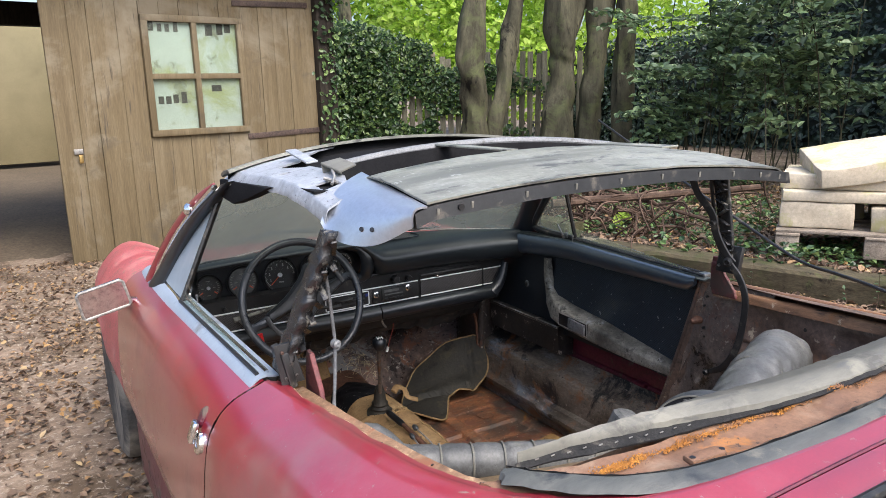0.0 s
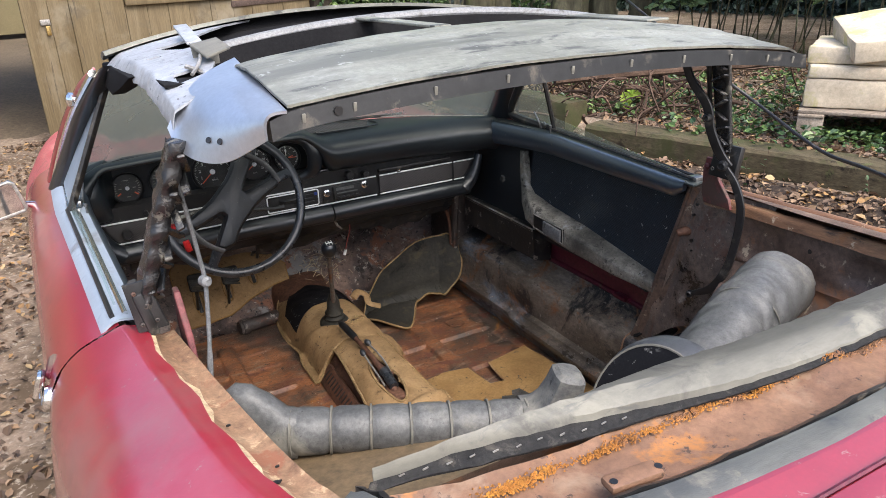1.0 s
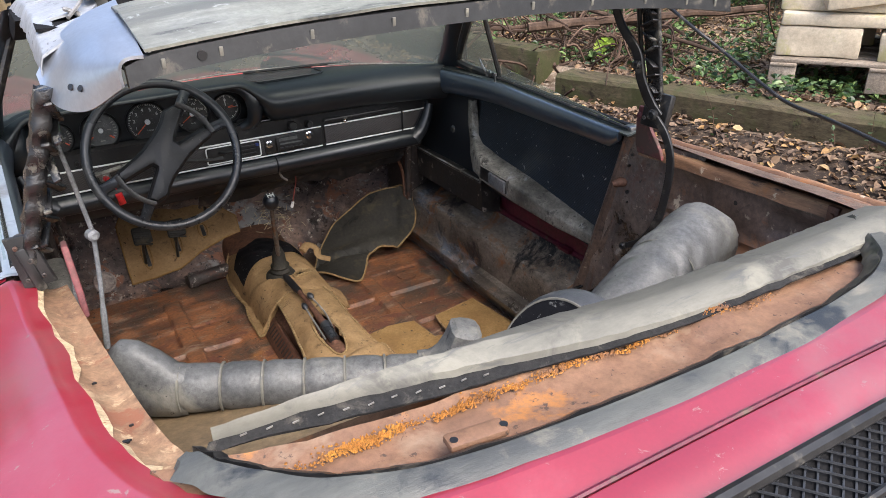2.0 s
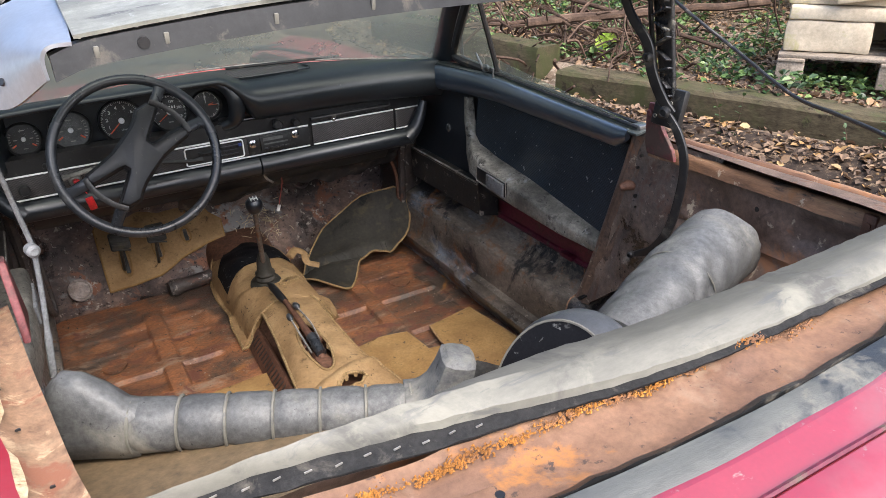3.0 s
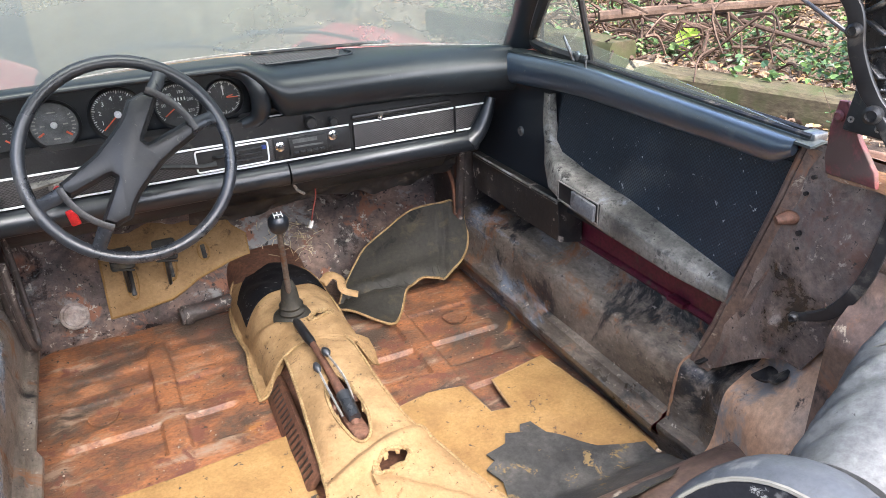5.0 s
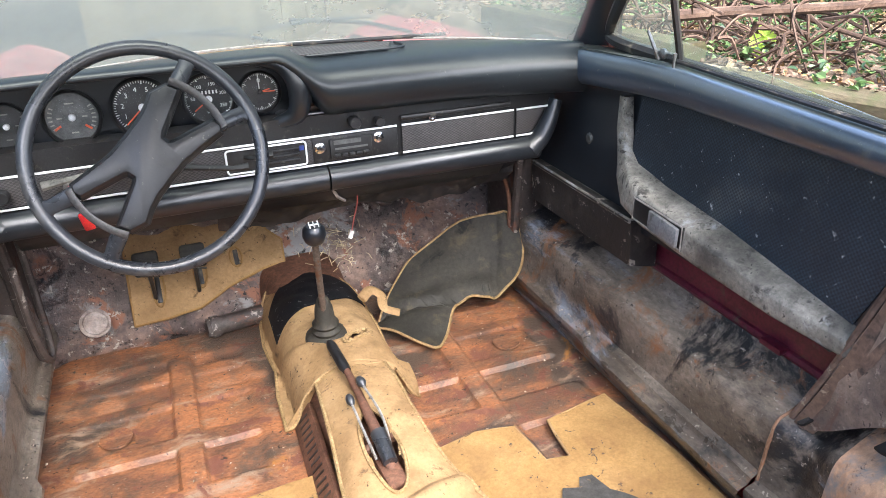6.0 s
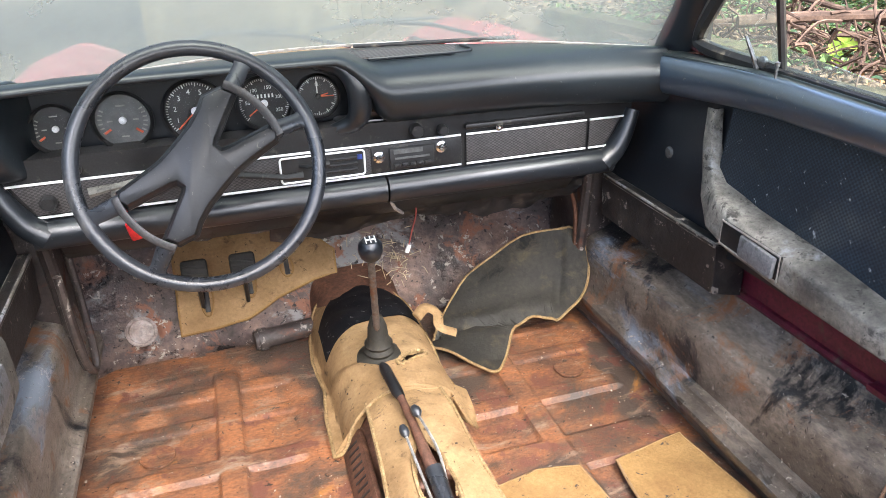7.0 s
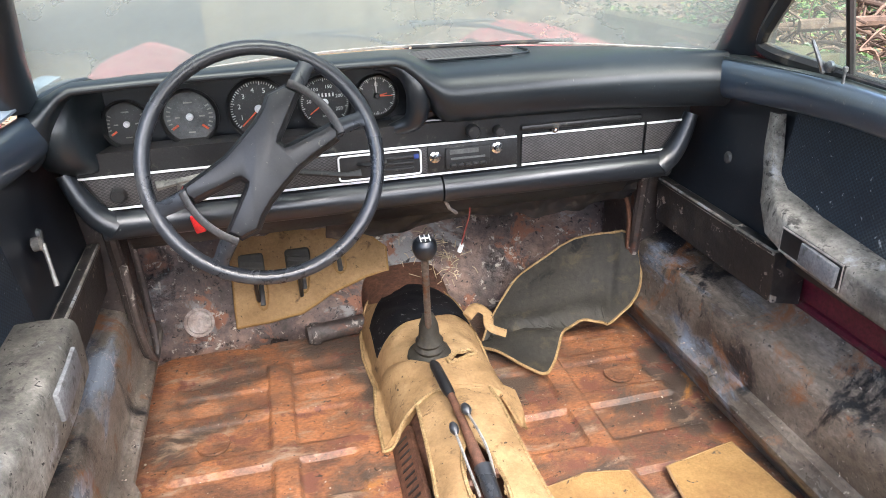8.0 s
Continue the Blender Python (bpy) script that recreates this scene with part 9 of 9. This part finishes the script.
DW, DH = 2.60, 2.62
bdoor = wbox("barn_door", (DW / 2, 0.055, DH / 2), (DW - 0.04, 0.03, DH - 0.04), M_PLANK, barn, lab="tan oak plank barn door with four-pane window")
WX0, WX1, WZ0, WZ1 = 0.80, 1.78, 1.07, 2.16
edges = [0.0, 0.20, 0.36, 0.60, 0.80, 0.985, 1.17, 1.36, 1.56, 1.78, 1.97, 2.13, 2.30, 2.45, 2.60]
for k, (x0, x1) in enumerate(zip(edges, edges[1:])):
    mid = (x0 + x1) / 2
    for z0, z1 in (((0.0, WZ0), (WZ1, DH)) if WX0 - 0.01 < mid < WX1 + 0.01 else ((0.0, DH),)):
        wbox("plank", (mid, 0.024 + 0.004 * (k % 2), (z0 + z1) / 2), (x1 - x0 - 0.003, 0.030, z1 - z0), M_PLANK, bdoor, 0.003)
wf = wbox("barn_window", ((WX0 + WX1) / 2, 0.030, (WZ0 + WZ1) / 2), (WX1 - WX0, 0.010, WZ1 - WZ0), M_FOIL, barn, 0.002, lab="four-pane window backed by white insulation sheet")
for c, s in (((WX0 + 0.03, 0, (WZ0 + WZ1) / 2), (0.06, 0.05, WZ1 - WZ0)), ((WX1 - 0.03, 0, (WZ0 + WZ1) / 2), (0.06, 0.05, WZ1 - WZ0)), (((WX0 + WX1) / 2, 0, WZ0 + 0.03), (WX1 - WX0, 0.052, 0.06)),
             (((WX0 + WX1) / 2, 0, WZ1 - 0.03), (WX1 - WX0, 0.052, 0.06)), (((WX0 + WX1) / 2, 0, (WZ0 + WZ1) / 2), (WX1 - WX0 - 0.11, 0.046, 0.05)), (((WX0 + WX1) / 2, 0, (WZ0 + WZ1) / 2), (0.05, 0.048, WZ1 - WZ0 - 0.11))):
    wbox("window_frame", c, s, M_PLANK, wf, 0.006)
for xa in (WX0 + 0.06, (WX0 + WX1) / 2 + 0.025):
    for za in (WZ0 + 0.06, (WZ0 + WZ1) / 2 + 0.025):
        bm = bmesh.new()
        w, h = (WX1 - WX0) / 2 - 0.085, (WZ1 - WZ0) / 2 - 0.085
        box(bm, (xa + w / 2, 0.012, za + h / 2), (w, 0.004, h))
        bm.transform(BD)
        pn = part("pane", bm, M_PANE, wf, "", 0)
        pn.visible_shadow = False
# bars in place of printed lettering on the sheet
for x, z, w, h in ((0.90, 2.06, 0.05, 0.08), (0.98, 2.05, 0.04, 0.07), (1.05, 2.05, 0.04, 0.07), (1.13, 2.06, 0.04, 0.09), (1.45, 2.04, 0.07, 0.10), (1.56, 2.05, 0.06, 0.10), (1.64, 2.06, 0.06, 0.08),
                   (0.93, 1.40, 0.05, 0.07), (1.00, 1.40, 0.05, 0.07), (1.07, 1.41, 0.05, 0.08), (1.15, 1.42, 0.05, 0.10), (1.48, 1.50, 0.10, 0.06)):
    wbox("printed_bar", (x, 0.024, z), (w, 0.004, h), M_POST, wf, 0.0)
for z, x0 in ((1.03, 1.76), (2.31, 1.70)):
    st = wbox("strap_hinge", (x0 + 0.42, 0.002, z), (0.84, 0.010, 0.055), M_IRON, bdoor, 0.004, (0, -1.5, 0), "rusty iron strap hinge")
wbox("latch", (0.155, -0.004, 0.985), (0.075, 0.022, 0.045), M_CABLE, bdoor, 0.006, lab="brass latch with padlock")
wbox("padlock", (0.165, -0.018, 0.92), (0.035, 0.022, 0.075), M_BRASS, bdoor, 0.008)
wbox("door_post", (2.72, 0.06, 1.35), (0.22, 0.22, 2.7), M_POST, barn, 0.015, lab="dark oak post")
wbox("roof_beam", (-0.6, 0.12, 2.72), (7.0, 0.25, 0.16), M_POST, barn, 0.015)
wbox("eaves_board", (3.3, -0.15, 2.66), (1.4, 0.6, 0.08), M_POST, barn, 0.01, (0, -6, 0))
wbox("wall_left", (-2.9, 0.10, 1.32), (2.4, 0.14, 2.64), M_PLANK, barn, 0.01)
# Inner walls and roof are near-black, painting the barn's dim interior
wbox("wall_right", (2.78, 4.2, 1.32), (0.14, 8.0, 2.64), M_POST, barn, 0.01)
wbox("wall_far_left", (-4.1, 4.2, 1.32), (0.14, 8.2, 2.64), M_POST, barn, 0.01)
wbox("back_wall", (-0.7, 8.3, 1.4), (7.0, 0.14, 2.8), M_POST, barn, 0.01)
wbox("barn_floor", (-0.7, 4.2, 0.10), (6.9, 8.1, 0.10), M_CONC, barn, 0.01, (2.4, 0, 0))
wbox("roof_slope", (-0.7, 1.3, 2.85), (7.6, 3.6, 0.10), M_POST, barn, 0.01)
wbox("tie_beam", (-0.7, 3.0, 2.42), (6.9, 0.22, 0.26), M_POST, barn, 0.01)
for k in range(6):
    wbox("wall_board", (-3.1 + 1.12 * k, 7.6, 1.62), (1.07, 0.10, 2.5), M_BOARD, barn, 0.01, (0, 0, 3 if k % 2 else -3), "cream wall board")

# dry weed stems between car and timber edging
rw = random.Random(19)
for x, y, h, lean in ((2.42, 0.26, 0.25, -0.10), (2.45, 0.20, 0.22, 0.02), (2.72, -0.36, 0.22, 0.0), (2.66, -0.24, 0.15, -0.04), (2.60, -0.50, 0.16, 0.05)):
    z = ground_z(x, y) - 0.01
    wd = thing("weed", (x, y, z), "thin dry weed stem with small green leaves", "weed")
    stem = curve3([(x, y, z), (x + 0.02, y - 0.3 * lean, z + 0.5 * h), (x + 0.01, y - lean, z + h)], 12)
    bm = bmesh.new()
    tube(bm, stem, [0.0021 - 0.00009 * i for i in range(13)], 5)
    part("stem", bm, M_TWIG, wd)
    for k in range(7):
        p = stem[rw.choice((1, 3, 5, 7, 9, 11, 12))]
        d = Vector((rw.uniform(-1, 0.3), rw.uniform(-1, 1), rw.uniform(0.0, 0.5))).normalized()
        sd = d.cross(Vector((0, 0, 1))).normalized()
        ln = rw.uniform(0.018, 0.036)
        bm = bmesh.new()
        top = [bm.verts.new(p + d * ln * a + sd * ln * b + Vector((0, 0, ln * c))) for a, b, c in ((0, 0, 0), (0.35, 0.32, 0.05), (0.75, 0.25, 0.03), (1.0, 0, -0.1), (0.75, -0.25, 0.03), (0.35, -0.32, 0.05))]
        bm.faces.new(top)
        part("leaf", bm, M_IVY, wd, "", 0)

# ---------------------------------------------------------------- fence, hedge, trees
fence = thing("fence", (4.5, 6.2, 0.3), "grey weathered paling fence behind trees", "fence")
F0, F1 = Vector((2.2, 8.3, 0)), Vector((7.6, 3.6, 0))
fd = (F1 - F0).normalized()
fn = Vector((-fd.y, fd.x, 0))
ang = math.degrees(math.atan2(fd.y, fd.x))
rf = random.Random(3)
for k in range(44):
    p = F0 + fd * (0.06 + 0.11 * k)
    bm = bmesh.new()
    hgt = 1.72 + rf.uniform(-0.06, 0.06)
    box(bm, (p.x, p.y, 0.25 + hgt / 2), (0.075, 0.018, hgt), (rf.uniform(-1, 1), rf.uniform(-1.5, 1.5), ang), 0.003)
    part("paling", bm, M_FENCE, fence)
for z in (0.7, 1.6):
    bm = bmesh.new()
    a = F0.lerp(F1, 0.34) + fn * 0.04
    box(bm, (a.x, a.y, z), ((F1 - F0).length * 0.68, 0.05, 0.08), (0, 0, ang), 0.005)
    part("rail", bm, M_FENCE, fence)


def tree(line, radii, label, seed, limbs=()):
    t = thing("tree", line[0], label, "tree")
    bm = bmesh.new()
    radii = [0.80 * q for q in radii]
    pts = curve3(line, 44)
    rs = [key(i / 44 * (len(radii) - 1), list(enumerate(radii))) for i in range(45)]
    side = Vector((1, 0, 0))
    rings = []
    for i, p in enumerate(pts):
        rings.append([p + rs[i] * (1 + 0.38 * wob((math.cos(q + i * 0.09) * 1.3, math.sin(q + i * 0.09) * 1.3, i * 0.20 + seed)) + 0.10 * wob((math.cos(q) * 3, math.sin(q) * 3, i * 0.3 + seed))) * Vector((math.cos(q), math.sin(q), 0)) for q in (2 * math.pi * j / 30 for j in range(30))])
    loft(bm, rings)
    part("trunk", bm, M_BARK, t)
    for ln, r in limbs:
        bm = bmesh.new()
        c = curve3(ln, 12)
        tube(bm, c, [r * (1 - 0.05 * i) for i in range(13)], 9)
        part("limb", bm, M_BARK, t)
    return t


TL = "bare grey-green trunk beside fence"
tree([(3.95, 5.25, 0.2), (3.93, 5.25, 1.2), (3.85, 5.2, 1.9), (4.05, 5.3, 3.0), (4.1, 5.4, 5.0)], [0.26, 0.19, 0.20, 0.17, 0.13], TL, 1)
tree([(4.16, 5.2, 0.2), (4.20, 5.2, 1.0), (4.36, 5.2, 1.6), (4.46, 5.25, 2.1), (4.66, 5.3, 2.8), (5.1, 5.4, 5.0)], [0.22, 0.15, 0.12, 0.15, 0.12, 0.09], TL, 4)
tree([(4.75, 4.75, 0.2), (4.80, 4.75, 1.0), (4.95, 4.8, 1.7), (4.92, 4.8, 2.3), (5.05, 4.9, 5.0)], [0.34, 0.24, 0.19, 0.24, 0.20], TL, 7, limbs=(([(4.95, 4.8, 2.0), (5.25, 4.85, 2.5), (5.5, 4.9, 3.4)], 0.12), ([(5.05, 4.9, 4.9), (4.5, 4.4, 5.6), (3.6, 3.5, 5.9)], 0.10)))
tree([(5.15, 4.6, 0.2), (5.20, 4.6, 1.2), (5.30, 4.6, 1.9), (5.5, 4.7, 3.0), (5.6, 4.8, 5.0)], [0.26, 0.17, 0.16, 0.20, 0.15], TL, 9)
tree([(5.5, 4.35, 0.2), (5.52, 4.35, 1.2), (5.55, 4.35, 2.2), (5.6, 4.4, 3.0), (5.7, 4.5, 5.0)], [0.20, 0.15, 0.15, 0.14, 0.12], "ivy-wrapped trunk by dark shrubs", 12)
tree([(3.9, 9.0, 0.2), (3.9, 9.0, 2.0), (3.95, 9.1, 4.0)], [0.16, 0.13, 0.10], "thin dark trunk behind hedge", 15)
tree([(3.1, 9.5, 0.2), (3.2, 9.5, 2.0), (3.3, 9.5, 4.0)], [0.16, 0.14, 0.12], "ivy-clad trunk behind hedge", 16)


def cloud(n, centre, size, ln, seed, gap=0.0, scale=1.2):
    r = random.Random(seed)
    out = []
    while len(out) < n:
        p = Vector((r.uniform(-1, 1), r.uniform(-1, 1), r.uniform(-1, 1)))
        q = Vector(centre) + Vector((p.x * size[0], p.y * size[1], p.z * size[2]))
        if q.z > 0.1 and p.length < 1.15 and noise.noise(q * scale) > gap:
            out.append((q, (r.gauss(-0.3, 0.5), r.gauss(-0.5, 0.5), 0.8), r.uniform(*ln)))
    return out


# ivy over the left end of the fence
spots = []
rv = random.Random(21)
while len(spots) < 20000:
    f = rv.uniform(-0.06, 0.62)
    z = rv.uniform(0.3, 2.45 - 1.0 * max(0.0, f - 0.22) / 0.4)
    dense = 1.0 if f < 0.28 else 0.75 - (f - 0.28) * 2.2
    p = F0.lerp(F1, f)
    if rv.random() < dense and noise.noise(Vector((f * 14, z * 2.2, 1))) > -0.6 + max(0, (f - 0.20)) * 1.9 - (0.5 if z > 1.5 and f < 0.3 else 0):
        q = p - fn * rv.uniform(0.02, 0.45) * (1.0 if f < 0.3 else 0.3)
        spots.append(((q.x, q.y, z), tuple(-fn + Vector((0, 0, 0.5))), rv.uniform(0.04, 0.085)))
for _ in range(420):
    z = 2.5 * rv.random() ** 0.8
    spots.append((tuple(BD @ Vector((2.76 + rv.gauss(0, 0.09), -0.07 + rv.gauss(0, 0.02), 0.15 + z))), (0.2, -1, 0.4), rv.uniform(0.035, 0.07)))
leaves("ivy_hedge", spots, M_IVY, "dense dark ivy climbing over the fence", "ivy hedge")
# Far foliage: its sunlight is in the leaf colour
leaves("sunlit_foliage", cloud(26000, (7.2, 13.0, 4.2), (4.6, 1.2, 3.4), (0.09, 0.19), 31, -0.25, 0.8), M_BRIGHT, "bright green foliage beyond hedge, sunlight put into leaf colour", "foliage")
leaves("sunlit_foliage", cloud(18000, (9.0, 9.5, 4.2), (4.5, 1.6, 3.4), (0.09, 0.18), 33, -0.2, 0.8), M_BRIGHT, "bright green foliage beyond fence, sunlight put into leaf colour", "foliage")

# dark shrubs to the right of the trees
def shrub(centre, size, n, seed, label):
    s = thing("shrub", (centre[0], centre[1], 0.3), label, "shrub")
    r = random.Random(seed)
    bm = bmesh.new()
    vs = []
    for k in range(12):
        a = Vector((centre[0] + r.gauss(0, 0.25), centre[1] + r.gauss(0, 0.25), 0.25))
        b = Vector((centre[0] + r.uniform(-1, 0.7) * size[0], centre[1] + r.uniform(-1, 0.7) * size[1], 0.5 + r.uniform(0.15, 1.0) * size[2]))
        c = curve3([a, a.lerp(b, 0.45) + Vector((0, 0, 0.75)), b, b + (b - a).normalized() * 0.35 + Vector((0, 0, -0.22))], 16)
        tube(bm, c, [0.008 - 0.0004 * i for i in range(17)], 5)
        for p in c[3:]:
            d = Vector((r.gauss(-0.4, 0.7), r.gauss(-0.4, 0.7), r.gauss(-0.06, 0.10))).normalized()
            side = d.cross(Vector((0, 0, 1))).normalized()
            ln = r.uniform(0.22, 0.5)
            tube(bm, [p, p + d * ln * 0.5 + Vector((0, 0, 0.02)), p + d * ln], [0.004, 0.003, 0.0015], 4)
            for q in range(n // 90):
                f = (q + 1) / (n // 90)
                vs.append((p + d * ln * f + side * (0.05 + 0.03 * r.random()) * (1 if q % 2 else -1) + Vector((0, 0, r.gauss(0, 0.012))), (r.gauss(-0.1, 0.2), r.gauss(-0.15, 0.2), 1.0), r.uniform(0.06, 0.115)))
    part("thicket", bm, M_BARK, s)
    lv = leaves("foliage", vs, M_BUSH, "", "", "stuff")
    del lv["kind"]
    lv.parent = s
    lv.matrix_parent_inverse = s.matrix_basis.inverted()


shrub((5.6, 3.3, 0), (0.9, 0.8, 2.6), 1300, 41, "leafy green shrub with thin arching stems")
shrub((5.9, 2.2, 0), (1.1, 1.0, 2.6), 1300, 43, "dark leafy shrub on the bank")
shrub((6.8, 1.0, 0), (1.2, 1.1, 2.8), 1300, 45, "dark leafy shrub behind stacked stones")
shrub((6.6, 3.4, 0), (1.2, 1.1, 3.2), 1400, 47, "tall dark shrub beside fence")
# dark wood beyond, all round to the right; its near-black sheet paints inner shade
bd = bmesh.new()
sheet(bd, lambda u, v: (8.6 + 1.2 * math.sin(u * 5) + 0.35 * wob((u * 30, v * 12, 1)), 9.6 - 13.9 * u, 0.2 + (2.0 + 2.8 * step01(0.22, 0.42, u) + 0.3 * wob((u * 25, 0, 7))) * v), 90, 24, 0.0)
me = finish("dark_evergreen_hedge", bd, surf("evergreen_shade_backing", [(0.3, (0.008, 0.014, 0.010)), (0.7, (0.022, 0.036, 0.024))], 3.0, (0.6, 0.9), bump=0.8, bscale=14))
tagged(new("dark_evergreen_hedge", me), "backing of evergreen hedge behind shrubs, inner shade in its colour", "hedge", kind="structure")
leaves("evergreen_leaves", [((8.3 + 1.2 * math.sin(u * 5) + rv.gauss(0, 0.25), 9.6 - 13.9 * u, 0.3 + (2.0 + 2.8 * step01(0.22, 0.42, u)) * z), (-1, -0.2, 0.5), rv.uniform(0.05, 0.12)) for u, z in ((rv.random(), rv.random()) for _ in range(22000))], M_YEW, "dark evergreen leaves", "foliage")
